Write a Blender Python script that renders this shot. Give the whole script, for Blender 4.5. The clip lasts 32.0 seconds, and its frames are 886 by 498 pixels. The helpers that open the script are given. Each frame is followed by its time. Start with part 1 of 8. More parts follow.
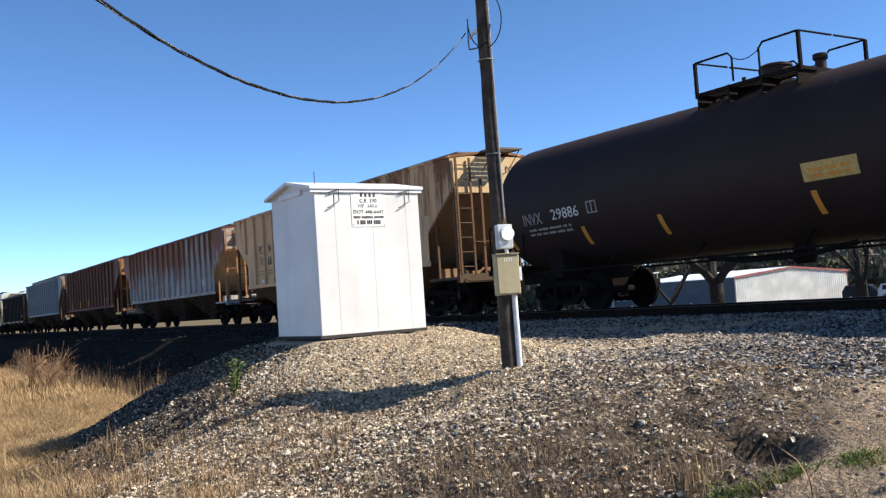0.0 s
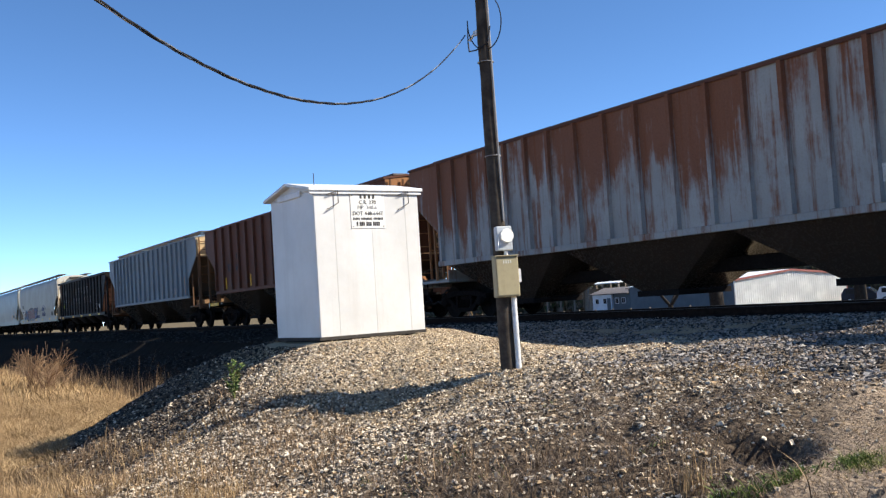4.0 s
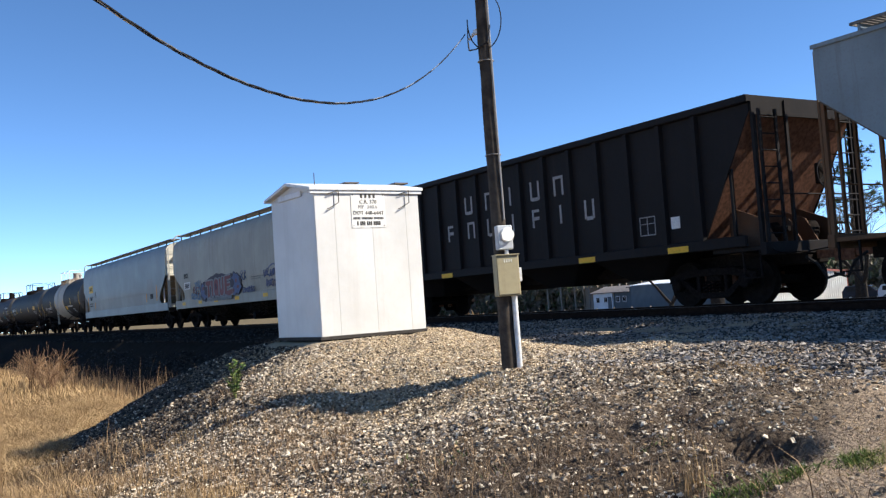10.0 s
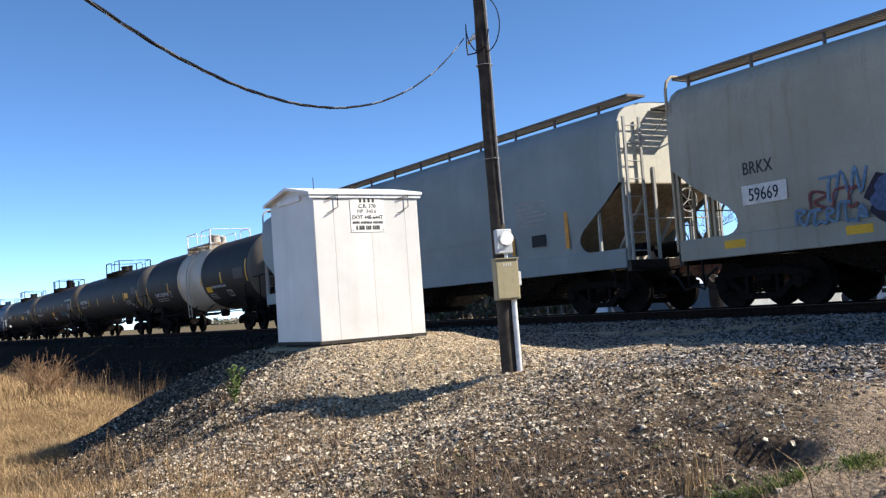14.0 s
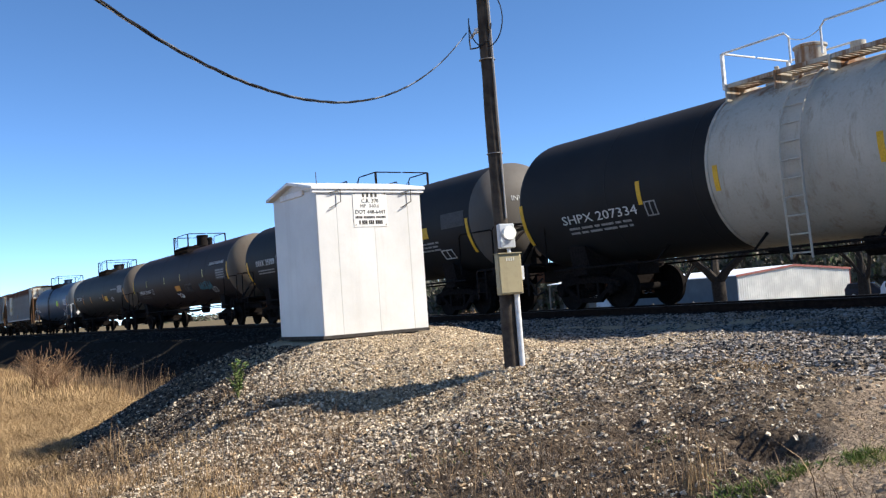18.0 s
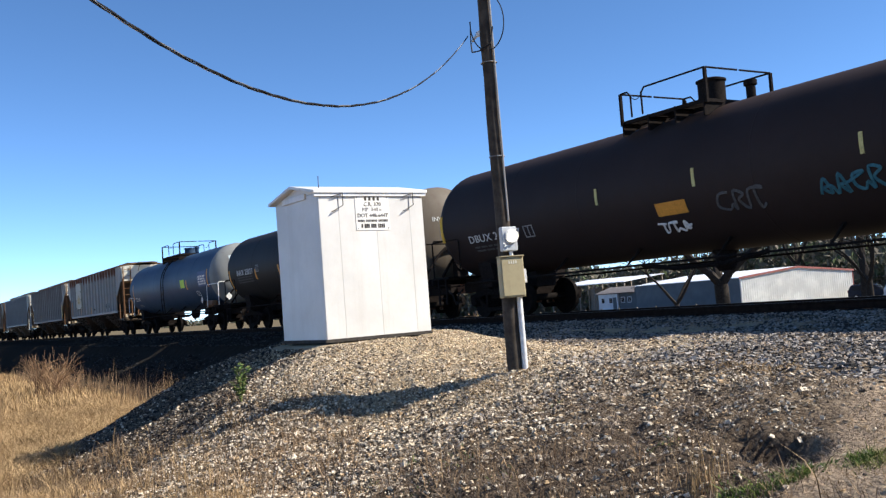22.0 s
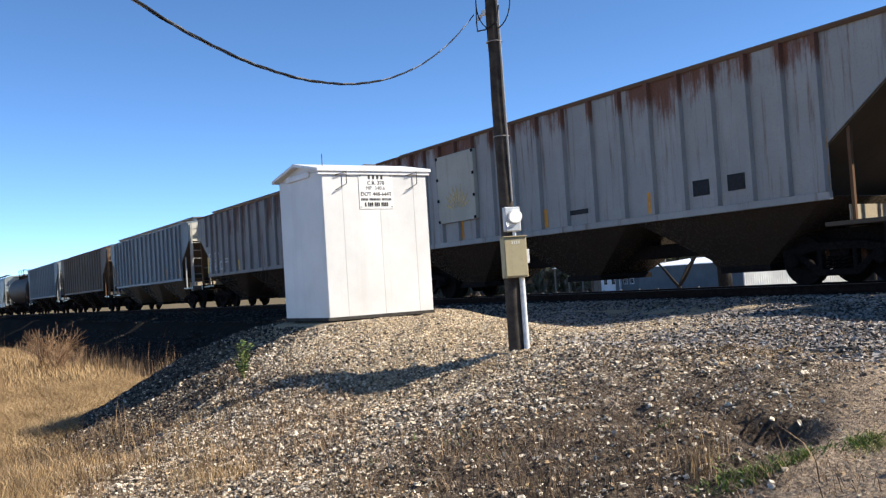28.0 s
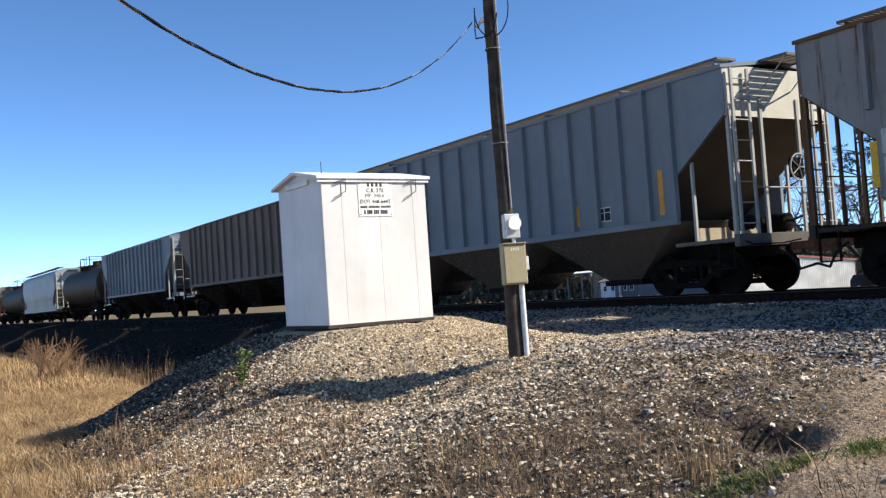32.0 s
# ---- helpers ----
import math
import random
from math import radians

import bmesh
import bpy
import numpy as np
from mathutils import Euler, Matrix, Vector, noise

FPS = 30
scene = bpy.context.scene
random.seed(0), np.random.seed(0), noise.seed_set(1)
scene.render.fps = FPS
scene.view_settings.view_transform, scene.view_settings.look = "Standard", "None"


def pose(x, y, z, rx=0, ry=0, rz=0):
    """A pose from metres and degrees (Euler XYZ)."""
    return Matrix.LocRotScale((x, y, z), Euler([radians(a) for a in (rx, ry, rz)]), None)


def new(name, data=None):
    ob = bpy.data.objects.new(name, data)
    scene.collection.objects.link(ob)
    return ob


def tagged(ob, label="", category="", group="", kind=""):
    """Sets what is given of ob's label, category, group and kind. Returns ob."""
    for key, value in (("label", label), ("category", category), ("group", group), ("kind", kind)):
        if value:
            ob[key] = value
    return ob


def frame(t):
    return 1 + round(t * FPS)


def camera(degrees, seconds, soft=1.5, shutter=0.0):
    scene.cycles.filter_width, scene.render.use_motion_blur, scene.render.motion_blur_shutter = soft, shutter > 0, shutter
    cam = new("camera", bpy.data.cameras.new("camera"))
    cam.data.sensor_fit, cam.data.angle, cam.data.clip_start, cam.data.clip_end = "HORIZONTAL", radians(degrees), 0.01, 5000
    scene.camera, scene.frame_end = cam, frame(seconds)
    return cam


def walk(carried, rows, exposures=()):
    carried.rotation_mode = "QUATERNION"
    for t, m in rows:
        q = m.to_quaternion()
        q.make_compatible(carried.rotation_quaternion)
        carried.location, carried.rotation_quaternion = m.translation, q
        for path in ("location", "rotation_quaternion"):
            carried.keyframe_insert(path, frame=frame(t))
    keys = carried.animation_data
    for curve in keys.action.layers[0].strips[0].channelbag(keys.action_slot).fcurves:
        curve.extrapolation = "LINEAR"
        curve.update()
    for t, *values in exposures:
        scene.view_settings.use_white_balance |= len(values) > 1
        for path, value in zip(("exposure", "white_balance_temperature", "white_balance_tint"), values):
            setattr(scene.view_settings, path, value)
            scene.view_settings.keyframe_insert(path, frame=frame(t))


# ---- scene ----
# A freight train rolls past a trackside signal hut and a service pole.
EYE = (0.0, 0.0, 1.65)
RAIL = 1.20          # top of rail
TRACK = 15.75        # centre line of the track
SPEED = 8.85         # metres a second, towards +x
LENGTH = 32.0

cam = camera(50.04, LENGTH, soft=1.3)
WALK = [
    (0, pose(*EYE, 93.148, 3.798, 58.205)),
    (0.5, pose(*EYE, 93.211, 3.737, 58.203)),
    (1, pose(*EYE, 93.308, 3.804, 58.187)),
    (1.5, pose(*EYE, 93.314, 3.726, 58.174)),
    (2, pose(*EYE, 93.320, 3.628, 58.161)),
    (2.5, pose(*EYE, 93.285, 3.651, 58.156)),
    (3, pose(*EYE, 93.238, 3.690, 58.156)),
    (3.5, pose(*EYE, 93.232, 3.655, 58.156)),
    (5.5, pose(*EYE, 93.301, 3.714, 58.151)),
    (6, pose(*EYE, 93.267, 3.699, 58.151)),
    (6.5, pose(*EYE, 93.405, 3.714, 58.151)),
    (7, pose(*EYE, 93.486, 3.630, 58.143)),
    (7.5, pose(*EYE, 93.491, 3.699, 58.150)),
    (8, pose(*EYE, 93.458, 3.649, 58.161)),
    (8.5, pose(*EYE, 93.389, 3.684, 58.185)),
    (9, pose(*EYE, 93.491, 3.699, 58.150)),
    (9.5, pose(*EYE, 93.400, 3.745, 58.174)),
    (10, pose(*EYE, 93.205, 3.847, 58.205)),
    (10.5, pose(*EYE, 93.084, 3.992, 58.231)),
    (11, pose(*EYE, 93.076, 3.962, 58.103)),
    (11.5, pose(*EYE, 93.088, 4.030, 58.133)),
    (12, pose(*EYE, 93.272, 4.012, 58.196)),
    (12.5, pose(*EYE, 93.318, 4.017, 58.196)),
    (13, pose(*EYE, 93.323, 4.060, 58.185)),
    (13.5, pose(*EYE, 93.351, 3.996, 58.172)),
    (14, pose(*EYE, 93.449, 4.045, 58.173)),
    (14.5, pose(*EYE, 93.530, 3.969, 58.171)),
    (16.5, pose(*EYE, 93.326, 3.962, 58.224)),
    (17, pose(*EYE, 93.294, 3.994, 58.276)),
    (17.5, pose(*EYE, 93.203, 4.023, 58.288)),
    (18, pose(*EYE, 93.137, 4.061, 58.347)),
    (18.5, pose(*EYE, 93.058, 4.167, 58.458)),
    (19, pose(*EYE, 93.201, 4.363, 58.466)),
    (19.5, pose(*EYE, 93.243, 4.368, 58.477)),
    (20, pose(*EYE, 93.101, 4.440, 58.508)),
    (20.5, pose(*EYE, 93.048, 4.443, 58.508)),
    (21, pose(*EYE, 93.153, 4.360, 58.518)),
    (21.5, pose(*EYE, 93.275, 4.295, 58.517)),
    (22, pose(*EYE, 93.343, 4.277, 58.504)),
    (22.5, pose(*EYE, 93.262, 4.313, 58.505)),
    (23, pose(*EYE, 93.262, 4.313, 58.505)),
    (23.5, pose(*EYE, 93.314, 4.427, 58.513)),
    (24, pose(*EYE, 93.220, 4.391, 58.565)),
    (24.5, pose(*EYE, 93.082, 4.142, 58.556)),
    (25, pose(*EYE, 93.267, 3.807, 58.550)),
    (25.5, pose(*EYE, 93.067, 3.814, 58.573)),
    (27.5, pose(*EYE, 92.079, 3.604, 58.638)),
    (28, pose(*EYE, 92.115, 3.628, 58.656)),
    (28.5, pose(*EYE, 91.885, 3.808, 58.677)),
    (29, pose(*EYE, 91.924, 3.907, 58.679)),
    (29.5, pose(*EYE, 92.078, 3.861, 58.630)),
    (30, pose(*EYE, 92.344, 3.803, 58.628)),
    (30.5, pose(*EYE, 92.338, 3.861, 58.629)),
    (31, pose(*EYE, 92.392, 3.948, 58.660)),
    (31.5, pose(*EYE, 92.546, 3.860, 58.628)),
    (32, pose(*EYE, 92.546, 3.860, 58.628)),
]
walk(cam, WALK)

# ---- light ----
SUN_AZ = math.atan2(0.80, 0.60)     # bearing of the sun from +x towards +y
SUN_EL = radians(40)
world = bpy.data.worlds.new("world")
scene.world = world
world.use_nodes = True
wn = world.node_tree
sky = wn.nodes.new("ShaderNodeTexSky")
sky.sky_type = "NISHITA"
sky.sun_disc = False
sky.sun_elevation = SUN_EL
sky.sun_rotation = math.pi / 2 - SUN_AZ
sky.air_density, sky.dust_density, sky.ozone_density = 0.35, 0.0, 1.6
hue = wn.nodes.new("ShaderNodeHueSaturation")
hue.inputs["Saturation"].default_value = 1.14
hue.inputs["Hue"].default_value = 0.4975
wn.links.new(sky.outputs[0], hue.inputs["Color"])
wn.links.new(hue.outputs[0], wn.nodes["Background"].inputs[0])
wn.nodes["Background"].inputs[1].default_value = 0.157
sun = new("sun", bpy.data.lights.new("sun", "SUN"))
sun.data.energy, sun.data.angle, sun.data.color = 5.0, radians(0.53), (1.0, 0.93, 0.82)
sun.rotation_euler = Vector((math.cos(SUN_EL) * math.cos(SUN_AZ), math.cos(SUN_EL) * math.sin(SUN_AZ), math.sin(SUN_EL))).to_track_quat("Z", "Y").to_euler()
scene.view_settings.exposure = 0.88


# ---- materials ----
def material(name, rough=0.6, metal=0.0, spec=0.5):
    m = bpy.data.materials.new(name)
    m.use_nodes = True
    b = m.node_tree.nodes["Principled BSDF"]
    b.inputs["Roughness"].default_value = rough
    b.inputs["Metallic"].default_value = metal
    b.inputs["Specular IOR Level"].default_value = spec
    return m, m.node_tree, b


def coords(nt, scale, kind="Object", shift=0.0):
    tc = nt.nodes.new("ShaderNodeTexCoord")
    mp = nt.nodes.new("ShaderNodeMapping")
    mp.inputs["Scale"].default_value = scale
    mp.inputs["Location"].default_value = (shift, 0.7 * shift, 0.3 * shift)
    nt.links.new(tc.outputs[kind], mp.inputs[0])
    return mp.outputs[0]


def noise_out(nt, scale, size, detail=4.0, rough=0.6, kind="Object", shift=0.0):
    n = nt.nodes.new("ShaderNodeTexNoise")
    n.inputs["Scale"].default_value = size
    n.inputs["Detail"].default_value = detail
    n.inputs["Roughness"].default_value = rough
    nt.links.new(coords(nt, scale, kind, shift), n.inputs["Vector"])
    return n.outputs[0]


def ramp(nt, src, lo, hi):
    r = nt.nodes.new("ShaderNodeMapRange")
    r.interpolation_type = "SMOOTHSTEP"
    r.inputs["From Min"].default_value, r.inputs["From Max"].default_value = lo, hi
    nt.links.new(src, r.inputs[0])
    return r.outputs[0]


def maths(nt, op, a, b=None):
    n = nt.nodes.new("ShaderNodeMath")
    n.operation = op
    for i, v in enumerate((a, b)):
        if v is None:
            continue
        if isinstance(v, (int, float)):
            n.inputs[i].default_value = v
        else:
            nt.links.new(v, n.inputs[i])
    return n.outputs[0]


def mix(nt, fac, a, b):
    n = nt.nodes.new("ShaderNodeMix")
    n.data_type = "RGBA"
    for slot, v in ((0, fac), (6, a), (7, b)):
        if isinstance(v, (int, float)):
            n.inputs[slot].default_value = v
        elif isinstance(v, tuple):
            n.inputs[slot].default_value = (*v, 1)
        else:
            nt.links.new(v, n.inputs[slot])
    return n.outputs[2]


def bump(nt, b, height, strength, dist):
    n = nt.nodes.new("ShaderNodeBump")
    n.inputs["Strength"].default_value, n.inputs["Distance"].default_value = strength, dist
    nt.links.new(height, n.inputs["Height"])
    nt.links.new(n.outputs[0], b.inputs["Normal"])


def weathered(name, paint, rust=0.2, streak=0.3, grime=(0.05, 0.04, 0.035), rough=0.55, seed=0.0, rust_col=(0.17, 0.065, 0.03), spec=0.08, top=None, crown_sheen=None):
    """Painted steel with faded patches, vertical streaks and rust.
    top: rust that creeps down from the roof edge (z from, z to, amount); last colour: dusty sunlit sheen painted on a
    tank's crown."""
    m, nt, b = material(name, rough, 0.0, spec)
    patch = noise_out(nt, (0.5, 0.5, 0.5), 1.3, 5, shift=seed * 5.3)
    fine = noise_out(nt, (1, 1, 1), 22, 6)
    runs = noise_out(nt, (5.0, 5.0, 0.30), 1.0, 6, 0.7, shift=seed * 9.1)
    c = mix(nt, ramp(nt, patch, 0.35, 0.75), tuple(0.86 * v for v in paint), tuple(min(1, 1.08 * v) for v in paint))
    c = mix(nt, maths(nt, "MULTIPLY", ramp(nt, fine, 0.45, 0.8), 0.22), c, grime)
    c = mix(nt, maths(nt, "MULTIPLY", ramp(nt, runs, 0.50, 0.72), streak), c, tuple(0.5 * (g + 0.5 * r) for g, r in zip(grime, rust_col)))
    spots = maths(nt, "ADD", maths(nt, "MULTIPLY", runs, 0.6), maths(nt, "MULTIPLY", noise_out(nt, (1, 1, 0.6), 1.7, 8, 0.68, shift=seed * 3.7), 0.6))
    edge = 0.86 - 0.34 * rust
    if top or crown_sheen:
        sep = nt.nodes.new("ShaderNodeSeparateXYZ")
        nt.links.new(coords(nt, (1, 1, 1)), sep.inputs[0])
    if top:
        far = noise_out(nt, (0.30, 0.30, 0.1), 1.0, 3, shift=seed * 2.3)
        creep = maths(nt, "MULTIPLY", ramp(nt, sep.outputs[2], top[0], top[1]), maths(nt, "MULTIPLY", ramp(nt, far, 0.30, 0.66), top[2]))
        spots = maths(nt, "ADD", spots, creep)
    c = mix(nt, maths(nt, "MULTIPLY", ramp(nt, spots, edge, edge + (0.20 if top else 0.12)), 0.9), c, mix(nt, fine, rust_col, tuple(0.45 * v for v in rust_col)))
    # grazing sunlight and dust along the crown, painted as a paler band
    if crown_sheen:
        lie = maths(nt, "ADD", sep.outputs[2], maths(nt, "MULTIPLY", maths(nt, "SUBTRACT", patch, 0.5), 0.5))
        c = mix(nt, maths(nt, "MULTIPLY", ramp(nt, lie, 3.55, 4.20), 0.75), c, crown_sheen)
    nt.links.new(c, b.inputs["Base Color"])
    nt.links.new(ramp(nt, fine, 0.0, 1.6), b.inputs["Roughness"]) if rough > 0.7 else None
    bump(nt, b, maths(nt, "ADD", fine, maths(nt, "MULTIPLY", patch, 3.0)), 0.25, 0.006)
    return m


def plain(name, col, rough=0.6, metal=0.0, var=0.25, size=14.0, relief=0.2, spec=0.15):
    m, nt, b = material(name, rough, metal, spec)
    a = noise_out(nt, (1, 1, 1), size, 6)
    g = noise_out(nt, (1, 1, 1), size * 0.12, 3)
    c = mix(nt, ramp(nt, a, 0.3, 0.7), tuple(v * (1 - var) for v in col), tuple(min(1, v * (1 + var)) for v in col))
    c = mix(nt, maths(nt, "MULTIPLY", ramp(nt, g, 0.4, 0.7), 0.35), c, tuple(v * 0.6 for v in col))
    nt.links.new(c, b.inputs["Base Color"])
    if relief:
        bump(nt, b, a, relief, 0.004)
    return m


# ---- mesh helpers ----
class Geo:
    """Collects boxes, prisms and tubes into one mesh."""

    def __init__(self):
        self.v, self.f = [], []

    def add(self, verts, faces):
        n = len(self.v)
        self.v += [tuple(p) for p in verts]
        self.f += [tuple(n + i for i in f) for f in faces]
        return self

    def box(self, x0, x1, y0, y1, z0, z1):
        return self.add([(x, y, z) for x in (x0, x1) for y in (y0, y1) for z in (z0, z1)],
                        [(0, 1, 3, 2), (4, 6, 7, 5), (0, 4, 5, 1), (2, 3, 7, 6), (0, 2, 6, 4), (1, 5, 7, 3)])

    def prism(self, outline, axis, a, b):
        """A flat outline (u, v) pushed from a to b along the axis 0, 1 or 2."""
        def at(u, v, w):
            return {0: (w, u, v), 1: (u, w, v), 2: (u, v, w)}[axis]
        n = len(outline)
        vs = [at(u, v, a) for u, v in outline] + [at(u, v, b) for u, v in outline]
        fs = [tuple(range(n)), tuple(range(2 * n - 1, n - 1, -1))]
        fs += [(i, i + n, (i + 1) % n + n, (i + 1) % n) for i in range(n)]
        return self.add(vs, fs)

    def tube(self, pts, r, seg=8, closed=False, caps=True):
        pts = [Vector(p) for p in pts]
        rings, n = [], len(pts)
        side = None
        for i, p in enumerate(pts):
            a = pts[(i - 1) % n] if (i or closed) else p
            c = pts[(i + 1) % n] if (i < n - 1 or closed) else p
            d = (c - a).normalized()
            if side is None or abs(side.dot(d)) > 0.95:
                side = d.orthogonal().normalized()
            side = (side - d * side.dot(d)).normalized()
            up = d.cross(side)
            rr = r[i] if isinstance(r, (list, tuple)) else r
            rings.append([p + rr * (math.cos(k * math.tau / seg) * side + math.sin(k * math.tau / seg) * up) for k in range(seg)])
        vs = [p for ring in rings for p in ring]
        fs = []
        for i in range(n if closed else n - 1):
            j = (i + 1) % n
            fs += [(i * seg + k, i * seg + (k + 1) % seg, j * seg + (k + 1) % seg, j * seg + k) for k in range(seg)]
        if caps and not closed:
            fs += [tuple(range(seg - 1, -1, -1)), tuple((n - 1) * seg + k for k in range(seg))]
        return self.add(vs, fs)

    def lathe(self, profile, seg, axis, centre=(0, 0, 0)):
        """profile: (along, radius) pairs turned round the axis."""
        vs, fs = [], []
        for u, r in profile:
            for k in range(seg):
                c, s = r * math.cos(k * math.tau / seg), r * math.sin(k * math.tau / seg)
                p = {0: (u, c, s), 1: (s, u, c), 2: (c, s, u)}[axis]
                vs.append(tuple(a + b for a, b in zip(p, centre)))
        for i in range(len(profile) - 1):
            fs += [(i * seg + k, i * seg + (k + 1) % seg, (i + 1) * seg + (k + 1) % seg, (i + 1) * seg + k) for k in range(seg)]
        fs += [tuple(range(seg - 1, -1, -1)), tuple((len(profile) - 1) * seg + k for k in range(seg))]
        return self.add(vs, fs)

    def mesh(self, name, bevel=0.0, smooth=True, angle=32):
        me = bpy.data.meshes.new(name)
        me.from_pydata(self.v, [], self.f)
        bm = bmesh.new()
        bm.from_mesh(me)
        bmesh.ops.recalc_face_normals(bm, faces=bm.faces)
        if bevel:
            edges = [e for e in bm.edges if len(e.link_faces) == 2 and e.calc_face_angle(0) > radians(angle)]
            bmesh.ops.bevel(bm, geom=edges, offset=bevel, segments=1, affect="EDGES", clamp_overlap=True)
        bm.to_mesh(me)
        bm.free()
        if smooth:
            me.shade_smooth()
            me.set_sharp_from_angle(angle=radians(angle))
        return me


def part(name, geo, mat, parent, label="", bevel=0.0):
    """One mesh under a thing or under a part."""
    me = geo if isinstance(geo, bpy.types.Mesh) else geo.mesh(name, bevel)
    ob = new(name, me)
    if mat is not None and not me.materials:
        me.materials.append(mat)
    ob.parent = parent
    return tagged(ob, label)


def thing(name, m, label, category, group="", kind=""):
    ob = new(name)
    ob.empty_display_size = 0.2
    ob.matrix_basis = m
    return tagged(ob, label, category, group, kind)


def words(name, text, size, mat, parent, m, label="", stretch=1.0):
    """Flat lettering with a little thickness, turned into a mesh."""
    cu = bpy.data.curves.new(name, "FONT")
    cu.body, cu.size, cu.extrude, cu.align_x, cu.resolution_u = text, size, 0.004, "CENTER", 2
    cu.space_line = 0.95
    tmp = bpy.data.objects.new(name, cu)
    scene.collection.objects.link(tmp)
    bpy.context.view_layer.update()
    me = bpy.data.meshes.new_from_object(tmp)
    bpy.data.objects.remove(tmp)
    me.transform(m @ Matrix.Diagonal((stretch, 1, 1, 1)))
    me.materials.clear()
    return part(name, me, mat, parent, label)


def facing_near(x, y, z, lean=0.0):
    """Lettering upright on a side that faces -y."""
    return Matrix.Translation((x, y, z)) @ Matrix.Rotation(radians(90 - lean), 4, "X")


def facing_front(x, y, z):
    """Lettering upright on an end that faces +x."""
    return Matrix.Translation((x, y, z)) @ Matrix.Rotation(radians(90), 4, "Z") @ Matrix.Rotation(radians(90), 4, "X")


# ---- ground ----
def step01(a, b, v):
    t = np.clip((v - a) / (b - a), 0, 1)
    return t * t * (3 - 2 * t)


def lumps(x, y, seed=0.0):
    """Smooth unevenness of the ground, a few centimetres."""
    return (0.05 * np.sin(0.9 * x + 1.3 * y + seed) * np.sin(0.7 * y - 0.4 * x + 2 * seed)
            + 0.03 * np.sin(2.3 * x - 1.1 * y + 1.7) * np.sin(1.9 * y + 0.8 * x) + 0.018 * np.sin(4.7 * x + 0.6) * np.sin(5.3 * y + 0.9 * x))


def height(x, y):
    """Height of the ground: track bed, gravel pad with the hut, ditch, field."""
    x, y = np.asarray(x, float), np.asarray(y, float)
    pad = np.interp(y, [-4, 2.4, 3.4, 4.0, 4.8, 5.6, 6.8, 8.0, 10.0, 12.6, 13.7], [0.0, 0.0, 0.10, 0.28, 0.48, 0.57, 0.78, 0.84, 0.86, 0.90, 1.0])
    steep = np.interp(y, [-4, 1.6, 2.5, 3.5, 4.3, 5.2, 6.0, 8.4, 9.6, 12.6, 13.7], [-0.40, -0.45, -0.40, 0.06, 0.50, 0.86, 1.08, 1.05, 0.80, 0.86, 1.0])
    turn = step01(-9.7, -13.2, x)
    pad = pad * (1 - turn) + steep * turn
    low = np.interp(y, [-30, 1, 5.5, 8.4, 9.6, 12.9, 13.9], [-0.35, -0.48, -0.55, -0.85, -0.70, 0.72, 1.0])
    fall = step01(0.0, 3.4, -15.9 + 0.25 * np.sin(1.1 * y) - x)
    z = pad * (1 - fall) + low * fall
    z += 0.16 * np.exp(-((x + 14.0) / 2.0) ** 2 - ((y - 7.2) / 2.0) ** 2) * (1 - fall)
    bed = np.interp(np.abs(y - TRACK), [0, 1.75, 2.05, 3.2], [1.005, 1.005, 0.98, 0.70])
    z = np.maximum(z, np.where(y > 12.0, bed, -9))
    far = np.interp(y, [17.8, 19.0, 24, 60, 400], [1.0, 0.55, -1.0, -1.25, -1.4])
    z = np.where(y > 17.8, far, z)
    # clods and small scarps of the eroded bank, and a hollow under a clump of weeds
    clod = step01(-1.5, -2.6, x + 0.42 * y) * step01(9.0, 7.2, y) * step01(0.6, 2.2, y) * step01(-17.5, -16.0, x)
    z += clod * (0.022 * np.sin(7.3 * x + 2.1 * np.sin(2.3 * y)) * np.sin(8.1 * y + 1.7 * np.sin(3.1 * x)) + 0.012 * np.sin(15.1 * x + 3.0 * y) * np.sin(13.7 * y - 4.0 * x + 1.3))
    z -= 0.24 * np.exp(-(((x + 4.48 + 0.5 * (y - 5.3)) / 0.36) ** 4)) * step01(5.60, 5.46, y + 0.05 * np.sin(9 * x)) * step01(4.85, 5.35, y)
    z -= 0.10 * np.exp(-((x + 9.25) / 0.9) ** 2 - ((y - 5.95) / 0.8) ** 2)
    # eroded lip of the bank below the pole
    along = 0.527 * x + 0.85 * y + 1.15
    deep = -0.85 * x + 0.527 * y - 11.92 + 0.09 * along
    z += 0.17 * np.tanh(deep / 0.33) * np.exp(-(along / 1.25) ** 4) * np.exp(-(deep / np.where(deep > 0, 1.4, 2.2)) ** 2)
    z -= 0.13 * np.exp(-(along / 1.0) ** 2 - (deep / 1.2) ** 2)
    # rougher clods where weeds have rooted at the foot of the bank
    rooty = step01(-8.2, -6.6, x) * step01(-1.9, -2.5, x + 0.42 * y) * step01(7.0, 6.0, y)
    z += rooty * 0.030 * np.sin(10.3 * x + 2.7 * np.sin(3.3 * y)) * np.sin(9.1 * y + 2.2 * np.sin(4.1 * x))
    quiet = np.exp(-((y - TRACK) / 2.0) ** 4)
    z += lumps(x, y) * (1 - quiet) * np.where(y > 30, 1.6, 0.75)
    hut = np.exp(-((x + 13.95) / 1.15) ** 6 - ((y - 6.9) / 1.2) ** 6)
    return z * (1 - hut) + 1.17 * hut


